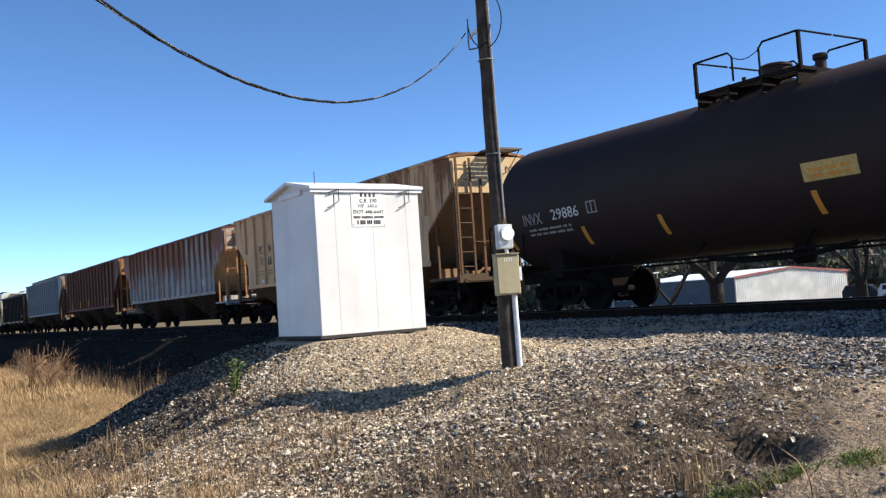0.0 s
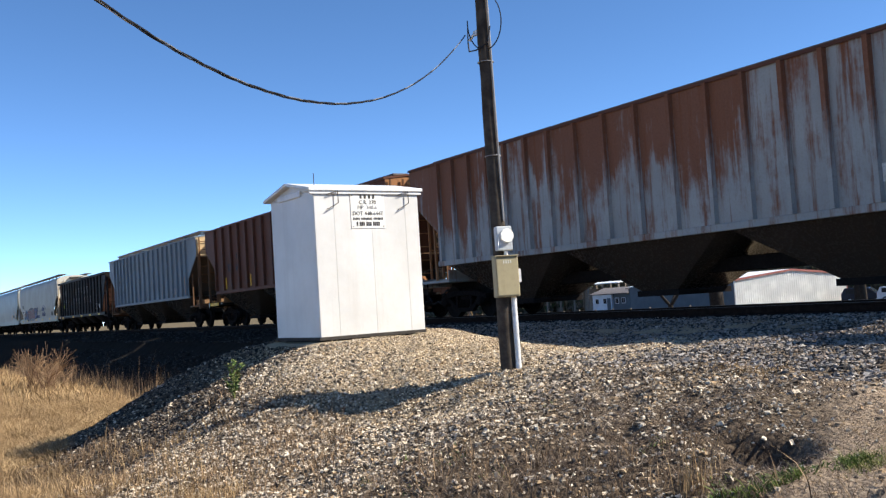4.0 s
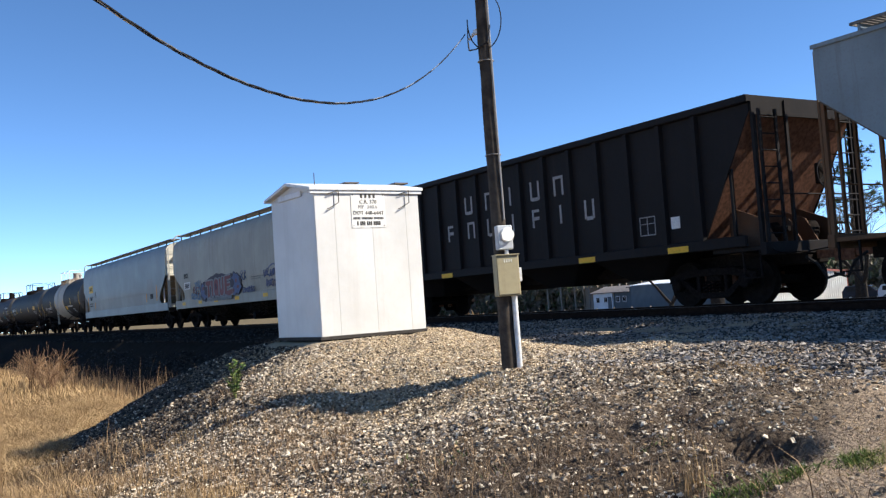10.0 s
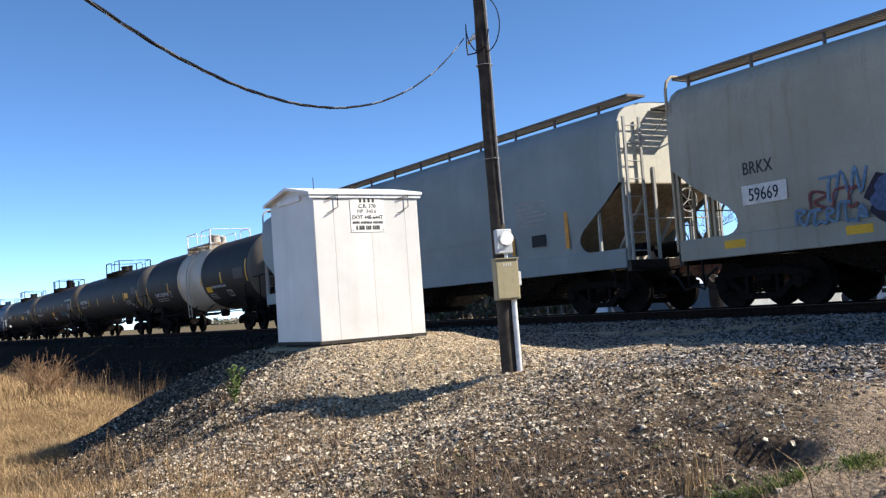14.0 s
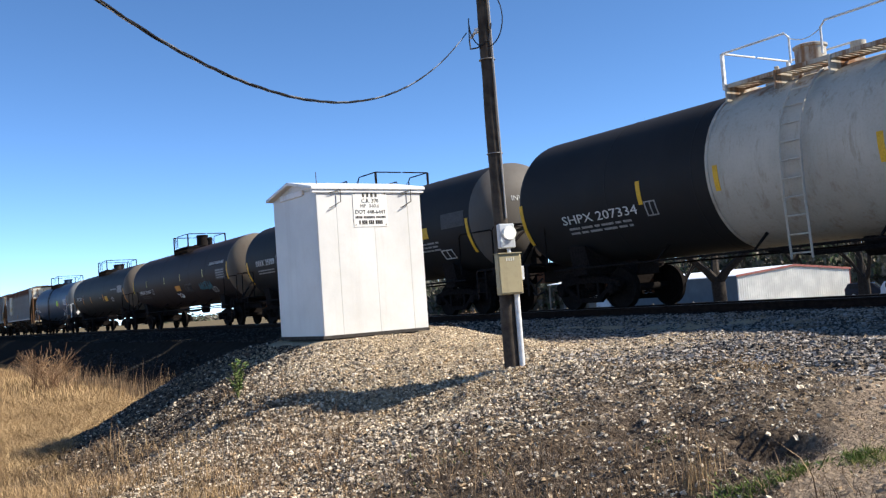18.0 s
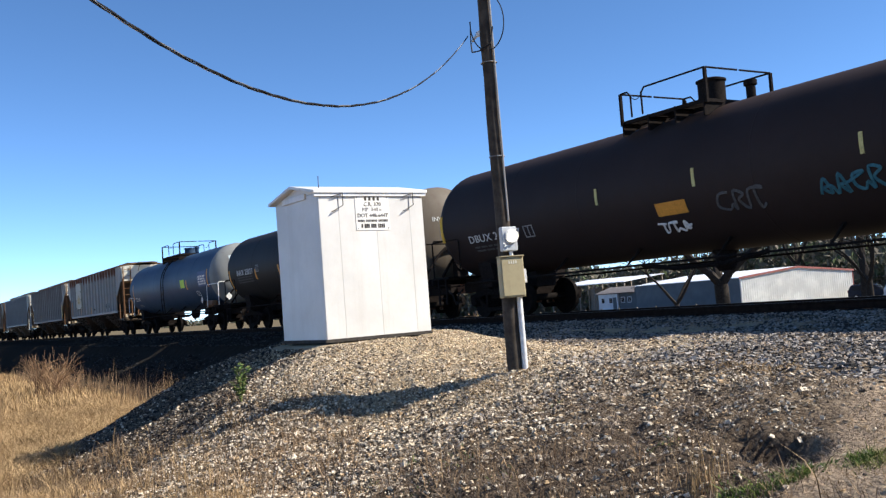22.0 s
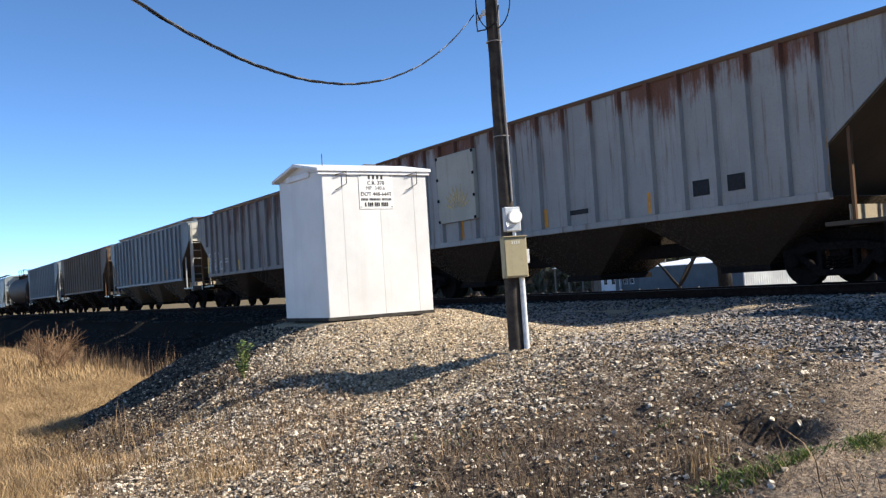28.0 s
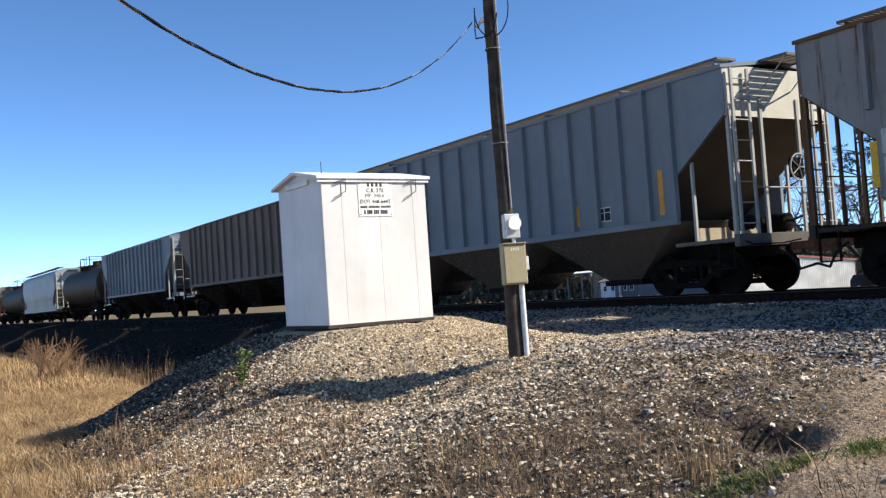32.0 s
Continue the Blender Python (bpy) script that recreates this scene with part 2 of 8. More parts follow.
def graded(lo, a, b, hi, fine):
    """Coordinates that are close together from a to b and spread out to lo and hi."""
    mid = list(np.arange(a, b + 1e-6, fine))
    out, d, v = [], fine, b
    while v < hi:
        d *= 1.22
        v += d
        out.append(min(v, hi))
    low, d, v = [], fine, a
    while v > lo:
        d *= 1.22
        v -= d
        low.append(max(v, lo))
    return np.array(low[::-1] + mid + out)


def ground_material():
    m, nt, b = material("ground", 1.0, 0, 0.0)
    pos = nt.nodes.new("ShaderNodeNewGeometry").outputs["Position"]
    sep = nt.nodes.new("ShaderNodeSeparateXYZ")
    nt.links.new(pos, sep.inputs[0])
    X, Y = sep.outputs[0], sep.outputs[1]
    n_big = noise_out(nt, (1, 1, 1), 0.55, 4)
    n_mid = noise_out(nt, (1, 1, 1), 3.2, 5)
    n_fine = noise_out(nt, (1, 1, 1), 38, 5, 0.7)
    vor = nt.nodes.new("ShaderNodeTexVoronoi")
    vor.inputs["Scale"].default_value = 24
    nt.links.new(coords(nt, (1, 1, 1)), vor.inputs["Vector"])
    stone = mix(nt, ramp(nt, vor.outputs["Color"], 0.2, 0.8), (0.055, 0.042, 0.032), (0.27, 0.21, 0.15))
    soil = mix(nt, n_mid, (0.050, 0.036, 0.026), (0.18, 0.13, 0.088))
    dry = mix(nt, ramp(nt, n_mid, 0.3, 0.7), (0.24, 0.165, 0.08), (0.42, 0.30, 0.155))
    dry = mix(nt, maths(nt, "MULTIPLY", ramp(nt, n_big, 0.5, 0.72), 0.3), dry, (0.20, 0.16, 0.07))
    gravel = mix(nt, maths(nt, "MULTIPLY", ramp(nt, n_fine, 0.45, 0.7), 0.5), stone, soil)
    wob = maths(nt, "MULTIPLY", maths(nt, "SUBTRACT", n_big, 0.5), 5.0)
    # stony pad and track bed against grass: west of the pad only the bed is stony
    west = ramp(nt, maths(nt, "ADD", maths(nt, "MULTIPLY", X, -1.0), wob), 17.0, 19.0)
    bed = ramp(nt, maths(nt, "ADD", maths(nt, "ABSOLUTE", maths(nt, "SUBTRACT", Y, TRACK)), maths(nt, "MULTIPLY", wob, 0.3)), 7.0, 8.2)
    south = ramp(nt, maths(nt, "ADD", maths(nt, "MULTIPLY", Y, -1.0), wob), -2.0, -0.8)
    beyond = ramp(nt, Y, 18.5, 20.5)
    grassy = maths(nt, "MINIMUM", maths(nt, "ADD", maths(nt, "ADD", maths(nt, "MULTIPLY", west, bed), south), beyond), 1.0)
    # near-black tone puts the train's shade into embankment and track bed
    shaded_bed = mix(nt, n_mid, (0.016, 0.014, 0.012), (0.050, 0.044, 0.037))
    # pale sandy crown behind the hut and pole, and trampled tan soil at the east end
    crown = maths(nt, "MULTIPLY", ramp(nt, maths(nt, "ADD", maths(nt, "MULTIPLY", X, -1.0), wob), 9.2, 10.8), ramp(nt, maths(nt, "ADD", Y, maths(nt, "MULTIPLY", wob, 0.3)), 4.3, 6.0))
    gravel = mix(nt, maths(nt, "MULTIPLY", crown, 0.9), gravel, mix(nt, n_fine, (0.32, 0.24, 0.155), (0.62, 0.50, 0.34)))
    bare = ramp(nt, maths(nt, "ADD", maths(nt, "ADD", X, maths(nt, "MULTIPLY", Y, 0.42)), maths(nt, "MULTIPLY", wob, 0.16)), -2.30, -1.75)
    bare = maths(nt, "MULTIPLY", bare, ramp(nt, Y, 7.4, 6.8))
    gravel = mix(nt, maths(nt, "MULTIPLY", bare, 0.85), gravel, mix(nt, ramp(nt, n_fine, 0.3, 0.7), (0.23, 0.165, 0.115), (0.56, 0.44, 0.315)))
    loam = maths(nt, "MULTIPLY", ramp(nt, maths(nt, "ADD", X, maths(nt, "MULTIPLY", wob, 0.4)), -7.8, -6.0), ramp(nt, maths(nt, "ADD", Y, maths(nt, "MULTIPLY", wob, 0.4)), 6.4, 5.6))
    loam = maths(nt, "MULTIPLY", loam, maths(nt, "SUBTRACT", 1.0, bare))
    gravel = mix(nt, maths(nt, "MULTIPLY", loam, 0.6), gravel, mix(nt, ramp(nt, n_fine, 0.3, 0.7), (0.034, 0.025, 0.019), (0.125, 0.092, 0.068)))
    gravel = mix(nt, west, gravel, shaded_bed)
    gravel = mix(nt, ramp(nt, maths(nt, "ABSOLUTE", maths(nt, "SUBTRACT", Y, TRACK)), 2.6, 1.6), gravel, shaded_bed)
    dry = mix(nt, beyond, dry, mix(nt, n_big, (0.10, 0.082, 0.054), (0.18, 0.147, 0.10)))
    c = mix(nt, grassy, gravel, dry)
    nt.links.new(c, b.inputs["Base Color"])
    bump(nt, b, maths(nt, "ADD", maths(nt, "MULTIPLY", vor.outputs["Distance"], -0.6), maths(nt, "MULTIPLY", n_fine, 0.8)), 0.9, 0.05)
    return m


def build_ground():
    xs = graded(-2600, -19, 1, 2600, 0.09)
    ys = graded(-2600, 1.2, 9.2, 2600, 0.09)
    gx, gy = np.meshgrid(xs, ys)
    gz = height(gx, gy)
    nx, ny = len(xs), len(ys)
    i = (np.arange(ny - 1)[:, None] * nx + np.arange(nx - 1)[None, :]).ravel()
    me = bpy.data.meshes.new("ground")
    me.from_pydata(np.stack([gx, gy, gz], -1).reshape(-1, 3).tolist(), [], np.stack([i, i + 1, i + nx + 1, i + nx], -1).tolist())
    me.shade_smooth()
    me.materials.append(ground_material())
    tagged(new("ground", me), "uneven gravel bank, ditch and dry grass field", "ground", "", "structure")


build_ground()

# ---- track ----
M_RAIL = plain("rail_steel", (0.022, 0.014, 0.011), 0.9, 0.0, 0.3, 9, spec=0.03)
M_HEAD = plain("worn_rail_head", (0.10, 0.09, 0.085), 0.6, 0.5, 0.2, 30, spec=0.05)
M_TIE = plain("creosoted_timber", (0.018, 0.014, 0.012), 0.9, 0, 0.4, 12, spec=0.03)


def build_track():
    track = thing("railway_track", Matrix.Identity(4), "rusty steel rails spiked to dark wooden sleepers in ballast", "railway track", "", "structure")
    for y in (TRACK - 0.75, TRACK + 0.75):
        g = Geo()
        out = [(-0.075, 0), (0.075, 0), (0.075, 0.015), (0.012, 0.03), (0.010, 0.115), (0.035, 0.125), (0.037, 0.158), (-0.037, 0.158), (-0.035, 0.125), (-0.010, 0.115), (-0.012, 0.03), (-0.075, 0.015)]
        g.prism([(y + u, RAIL - 0.165 + v) for u, v in out], 0, -420, 260)
        rail = part("rail", g, M_RAIL, track)
        part("rail_head", Geo().box(-420, 260, y - 0.028, y + 0.028, RAIL - 0.008, RAIL), M_HEAD, rail, "polished running surface")
    tie = Geo().box(-0.115, 0.115, -1.3, 1.3, -0.16, 0.0).mesh("sleeper", 0.012)
    rest = Geo()
    rng = random.Random(4)
    for i in range(-760, 430):
        x = i * 0.53
        if -58 < x < 14:
            t = part("sleeper", tie, M_TIE, track)
            t.location = (x, TRACK + rng.uniform(-0.04, 0.04), RAIL - 0.165 + rng.uniform(-0.006, 0.0))
            t.rotation_euler = (0, 0, rng.uniform(-0.02, 0.02))
        else:
            rest.box(x - 0.115, x + 0.115, TRACK - 1.3, TRACK + 1.3, RAIL - 0.32, RAIL - 0.167)
    tagged(part("far_sleepers", rest, M_TIE, track), kind="stuff")


build_track()

# ---- loose stones ----
def stone_material(name, dark, light, warm):
    m, nt, b = material(name, 0.85, 0, 0.2)
    rnd = nt.nodes.new("ShaderNodeNewGeometry").outputs["Random Per Island"]
    c = mix(nt, ramp(nt, rnd, 0.20, 0.95), dark, light)
    r2 = nt.nodes.new("ShaderNodeMath")
    r2.operation = "FRACT"
    nt.links.new(maths(nt, "MULTIPLY", rnd, 17.31), r2.inputs[0])
    c = mix(nt, ramp(nt, r2.outputs[0], 0.70, 0.95), c, warm)
    n = noise_out(nt, (1, 1, 1), 60, 4)
    c = mix(nt, maths(nt, "MULTIPLY", n, 0.32), c, tuple(0.5 * v for v in dark))
    nt.links.new(c, b.inputs["Base Color"])
    bump(nt, b, n, 0.4, 0.01)
    return m


M_STONE = stone_material("limestone_chips", (0.095, 0.074, 0.056), (0.84, 0.72, 0.555), (0.46, 0.325, 0.19))
# ballast colour lowered to hold the train's shade beside the rails
M_SHADED_BALLAST = stone_material("shaded_ballast", (0.012, 0.011, 0.0105), (0.075, 0.070, 0.064), (0.05, 0.04, 0.03))
M_BALLAST = stone_material("grey_ballast", (0.045, 0.041, 0.038), (0.44, 0.40, 0.36), (0.33, 0.25, 0.18))
# stone colours lowered to deepen the hut's shadow on the flank
M_FLANK_SHADED = stone_material("shaded_flank_stones", (0.024, 0.019, 0.016), (0.20, 0.165, 0.13), (0.13, 0.095, 0.065))
M_SAND = stone_material("tan_chips", (0.26, 0.19, 0.12), (0.88, 0.74, 0.53), (0.66, 0.50, 0.30))

# an angular chip: a skewed box with cut corners
ICO_V = np.array([(-0.9, -0.8, -0.6), (0.8, -1.0, -0.5), (1.0, 0.7, -0.7), (-0.7, 1.0, -0.6), (-0.6, -0.7, 0.8), (0.9, -0.4, 0.6), (0.4, 0.9, 0.9), (-1.0, 0.4, 0.5)])
ICO_F = np.array([(0, 3, 2), (0, 2, 1), (4, 5, 6), (4, 6, 7), (0, 1, 5), (0, 5, 4), (1, 2, 6), (1, 6, 5), (2, 3, 7), (2, 7, 6), (3, 0, 4), (3, 4, 7)])


def scatter_stones(name, xy, size, mat, label, seed, sink=0.25):
    """Angular stones lying on the ground, joined into one object."""
    rng = np.random.default_rng(seed)
    n = len(xy)
    z = height(xy[:, 0], xy[:, 1])
    s = size * np.clip(rng.lognormal(0, 0.30, n), 0.5, 1.9)
    v = ICO_V[None] + rng.uniform(-0.35, 0.35, (n, len(ICO_V), 3))
    v = v * (s[:, None] * np.stack([rng.uniform(0.75, 1.35, n), rng.uniform(0.7, 1.2, n), rng.uniform(0.45, 0.85, n)], -1))[:, None, :]
    a = rng.uniform(0, 6.283, n)
    t = rng.normal(0, 0.9, n)
    ca, sa, ct, st = np.cos(a), np.sin(a), np.cos(t), np.sin(t)
    rot = np.stack([np.stack([ca, -sa * ct, sa * st], -1), np.stack([sa, ca * ct, -ca * st], -1), np.stack([0 * a, st, ct], -1)], -2)
    v = np.einsum("nij,nkj->nki", rot, v)
    v += np.stack([xy[:, 0], xy[:, 1], z + s * (0.5 - sink)], -1)[:, None, :]
    f = ICO_F[None] + (np.arange(n) * len(ICO_V))[:, None, None]
    me = bpy.data.meshes.new(name)
    me.vertices.add(n * len(ICO_V))
    me.vertices.foreach_set("co", v.reshape(-1))
    k = f.reshape(-1)
    me.loops.add(len(k))
    me.loops.foreach_set("vertex_index", k.astype(np.int32))
    me.polygons.add(len(k) // 3)
    me.polygons.foreach_set("loop_start", np.arange(0, len(k), 3, dtype=np.int32))
    me.update(calc_edges=True)
    me.shade_flat()
    me.materials.append(mat)
    return tagged(new(name, me), label, "gravel", "", "stuff")


def pad_points(n, seed, x0, x1, y0, y1, keep):
    rng = np.random.default_rng(seed)
    p = np.stack([rng.uniform(x0, x1, n), rng.uniform(y0, y1, n)], -1)
    return p[keep(p[:, 0], p[:, 1], rng.uniform(0, 1, n))]


def patchy(x, y):
    return 0.5 + 0.5 * np.sin(1.3 * x + 0.7 * y) * np.sin(0.9 * y - 0.8 * x + 1.0) + 0.25 * np.sin(3.1 * x + 2.2 * y)


def in_pad(x, y, r):
    hut = (x > -15.0) & (x < -12.9) & (y > 5.7) & (y < 8.0)
    soil = 0.20 + 0.85 * step01(-5.5, -8.2, x + 0.5 * np.sin(2 * y) - 0.5 * np.clip(y - 5.6, 0, 2))
    soil = soil * np.where(x + 0.42 * y > -2.1 + 0.12 * np.sin(6 * y), 0.45, 1.0)
    soil = soil * (1 - 0.85 * step01(-10.0, -11.2, x) * step01(5.4, 6.8, y))
    grey = (x > -9.4 + 0.3 * np.sin(3 * y)) & (y > 7.3 + 0.25 * np.sin(1.7 * x))
    # fewer pale stones where the flank is darkened as shade
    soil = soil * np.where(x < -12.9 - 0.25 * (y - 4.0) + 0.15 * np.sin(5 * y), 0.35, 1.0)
    return (height(x, y) > -0.47) & (y > 1.4 + 0.3 * np.sin(x * 0.8) + 0.85 * step01(-8.2, -11.0, x)) & ~hut & ~grey & (r < soil * (0.40 + 0.60 * np.clip(patchy(x, y), 0, 1)))


build_pad = pad_points(140000, 5, -19.0, -1.0, 1.4, 9.8, in_pad)
scatter_stones("gravel", build_pad, 0.0135, M_STONE, "loose pale limestone gravel on the bank", 1, 0.15)
scatter_stones("ballast", pad_points(95000, 6, -24.0, 1.0, 7.1, 14.9, lambda x, y, r: np.where(x > -9.5 + 0.3 * np.sin(3 * y), r < np.clip((y - 7.0 - 0.25 * np.sin(1.7 * x)) / 0.5, 0, 1), r < np.clip((y - 9.2) / 1.6, 0.0, 1))), 0.0165, M_BALLAST, "grey crushed-stone ballast beside the rails", 2)
scatter_stones("flank_stones", pad_points(30000, 8, -18.5, -12.2, 1.8, 8.5, lambda x, y, r: (x < -12.75 - 0.25 * (y - 4.0) + 0.15 * np.sin(5 * y)) & (height(x, y) > -0.45) & ~((x > -15.0) & (x < -12.9) & (y > 5.7) & (y < 8.0))), 0.0155, M_FLANK_SHADED, "brownish stones on the flank of the bank, darkened as shade", 12, 0.2)
scatter_stones("ballast", pad_points(13000, 7, -75.0, -20.0, 10.2, 15.0, lambda x, y, r: r < 1.2 - np.abs(x) / 110), 0.030, M_SHADED_BALLAST, "ballast on the embankment, darkened as the train's shade", 3)

CHIP_V, CHIP_F = ICO_V, ICO_F
ICO_V = np.array([(-1.0, -0.7, -0.4), (1.0, -0.6, -0.3), (0.0, 1.0, -0.4), (0.1, -0.1, 0.9)])
ICO_F = np.array([(0, 2, 1), (0, 1, 3), (1, 2, 3), (2, 0, 3)])
scatter_stones("sand_chips", pad_points(110000, 19, -14.6, -8.6, 4.6, 10.4, lambda x, y, r: ~((x > -15.0) & (x < -12.9) & (y > 5.7) & (y < 8.0)) & (r < (y - 4.3 + 0.4 * np.sin(2 * x)) / 1.7)), 0.011, M_SAND, "pale tan sandy chips round the hut", 21, 0.1)
scatter_stones("stone_chips", pad_points(130000, 9, -17.5, -0.5, 1.4, 7.6, lambda x, y, r: (height(x, y) > -0.4) & ~((np.abs(x + 4.48 + 0.5 * (y - 5.3)) < 0.40) & (y > 4.9) & (y < 5.62)) & (y > 1.6 + 0.85 * step01(-8.2, -11.0, x)) & ((x > -12.9 - 0.25 * (y - 4.0)) | (r < 0.2)) & ~((x > -15.0) & (x < -12.9) & (y > 5.7) & (y < 8.0)) & (x + 0.42 * y < -2.0 + 0.12 * np.sin(6 * y)) & (r < (0.35 + 0.65 * patchy(y, x)) * (0.58 + 0.42 * step01(-5.5, -7.8, x)))), 0.0095, M_STONE, "small pale stone chips in brown soil", 4, 0.1)
ICO_V, ICO_F = CHIP_V, CHIP_F

# ---- signal hut ----
HX, HY, HZ = -13.15, 5.97, 1.20      # front corner nearest the camera
HW, HD, HH = 1.85, 1.60, 2.29        # width across the door side, depth, wall height
M_HUT = weathered("white_sheet_metal", (0.64, 0.632, 0.61), 0.0, 0.12, (0.58, 0.53, 0.44), 0.45, 1.0, spec=0.4)
M_HUTROOF = weathered("white_metal_roof", (0.74, 0.75, 0.75), 0.05, 0.2, (0.3, 0.28, 0.25), 0.4, 2.0)
M_SIGN = plain("white_sign_plate", (0.78, 0.77, 0.73), 0.5, 0, 0.06, 20, 0.05)
M_INK = plain("black_lettering", (0.07, 0.065, 0.06), 0.7, 0, 0.4, 60)
M_PALEINK = plain("faded_grey_lettering", (0.30, 0.29, 0.28), 0.7, 0, 0.3, 60)
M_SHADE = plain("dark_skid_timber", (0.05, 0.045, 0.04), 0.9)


def build_hut():
    hut = thing("signal_hut", pose(HX, HY, HZ, 0, 0, 1.5), "white sheet-metal trackside signal hut with a sign", "signal hut")
    part("body", Geo().box(-HD, 0, 0, HW, 0.02, HH), M_HUT, hut, bevel=0.012)
    # flat door leaves on the front with standing seams between
    cuts = [0.0, 0.33, 0.98, 1.60, HW]
    for a, b in zip(cuts, cuts[1:]):
        part("door_panel", Geo().box(0.0, 0.022, a + 0.0022, b - 0.0022, 0.05, HH - 0.05), M_HUT, hut)
    for y in (0.22, 1.48):
        loop = [(0.022, y, 2.22), (0.07, y + 0.02, 2.22), (0.07, y + 0.17, 2.27), (0.07, y + 0.17, 2.08), (0.07, y, 1.99), (0.022, y, 1.99)]
        part("grab_handle", Geo().tube(loop, 0.008, 6), M_INK, hut, "thin dark wire handle")
    part("base_frame", Geo().box(-HD - 0.02, 0.02, -0.02, HW + 0.02, 0.0, 0.05), M_SHADE, hut)
    for y in (0.2, 0.95, 1.6):
        part("skid", Geo().box(-HD, 0.0, y - 0.06, y + 0.06, -0.10, 0.0), M_SHADE, hut)
    # gabled roof, ridge from the near side to the far side
    o = 0.07
    mid = -HD / 2
    roof = Geo().prism([(o, HH - 0.02), (o, HH + 0.03), (mid, HH + 0.20), (-HD - o, HH + 0.03), (-HD - o, HH - 0.02), (mid, HH + 0.15)], 1, -0.10, HW + 0.08)
    part("roof", roof, M_HUTROOF, hut, bevel=0.006)
    part("gable", Geo().prism([(-0.005, HH), (mid, HH + 0.155), (-HD + 0.005, HH)], 1, 0.0, 0.02), M_HUT, hut)
    part("gable", Geo().prism([(-0.005, HH), (mid, HH + 0.155), (-HD + 0.005, HH)], 1, HW - 0.02, HW), M_HUT, hut)
    part("gable_vent", Geo().box(mid - 0.45, mid + 0.40, -0.035, 0.0, HH - 0.06, HH + 0.03), M_HUTROOF, hut, "folded metal vent under the gable", 0.008)
    part("fascia", Geo().box(0.0, 0.05, -0.08, HW + 0.06, HH - 0.07, HH + 0.01), M_HUTROOF, hut, bevel=0.005)
    part("aerial", Geo().tube([(mid + 0.35, 0.25, HH + 0.10), (mid + 0.35, 0.25, HH + 0.32)], 0.007, 6), M_INK, hut, "thin black aerial")
    s0, s1, z0, z1 = 0.62, 1.22, 1.69, 2.235
    sign = part("sign", Geo().box(0.022, 0.030, s0, s1, z0, z1), M_SIGN, hut, "white sign with black lettering")
    y = (s0 + s1) / 2
    for k in range(4):
        part("letter_block", Geo().box(0.030, 0.034, y - 0.135 + k * 0.075, y - 0.098 + k * 0.075, 2.155, 2.215), M_INK, sign)
    words("sign_text", "C.R. 370", 0.088, M_INK, sign, facing_front(0.031, y, 2.067))
    words("sign_text", "MP  340.6", 0.085, M_PALEINK, sign, facing_front(0.031, y - 0.01, 1.988))
    words("sign_text", "DOT 448-644T", 0.086, M_INK, sign, facing_front(0.031, y, 1.893))
    for z, tall, w, groups in ((1.82, 0.036, 0.016, (5, 8, 7)), (1.727, 0.062, 0.024, (1, 3, 3, 4))):
        step = w + 0.009
        u = y - 0.5 * (step * sum(groups) + 0.02 * (len(groups) - 1))
        for n in groups:
            for _ in range(n):
                part("print_bar", Geo().box(0.030, 0.034, u, u + w, z, z + tall), M_INK, sign)
                u += step
            u += 0.02
    for yy in (s0 + 0.03, s1 - 0.03):
        for zz in (z0 + 0.03, z1 - 0.03):
            part("rivet", Geo().lathe([(0.030, 0.010), (0.035, 0.008)], 8, 0, (0, yy, zz)), M_INK, sign)


build_hut()

# ---- service pole, meter and overhead cable ----
PX, PY, PZ = -9.62, 6.87, 0.74
M_POLE = plain("weathered_pole_timber", (0.062, 0.050, 0.040), 0.85, 0, 0.4, 8, 0.5)
M_CONDUIT = plain("galvanised_conduit", (0.72, 0.72, 0.71), 0.45, 0.15, 0.12, 20)
M_BOX = weathered("painted_steel_box", (0.41, 0.35, 0.215), 0.06, 0.25, (0.2, 0.16, 0.1), 0.5, 0.5)
M_DULLZINC = plain("dull_zinc", (0.30, 0.29, 0.28), 0.6, 0.2, 0.15, 20)
M_METER = plain("meter_grey", (0.50, 0.52, 0.53), 0.45, 0, 0.1, 20)
M_CABLE = plain("black_cable", (0.025, 0.025, 0.027), 0.5)
M_WIRE = plain("bare_aluminium_wire", (0.62, 0.62, 0.62), 0.3, 0.8, 0.1)


def glass(name):
    m, nt, b = material(name, 0.04)
    b.inputs["Transmission Weight"].default_value = 1.0
    b.inputs["Base Color"].default_value = (0.95, 0.97, 0.97, 1)
    return m


M_GLASS = glass("clear_glass")


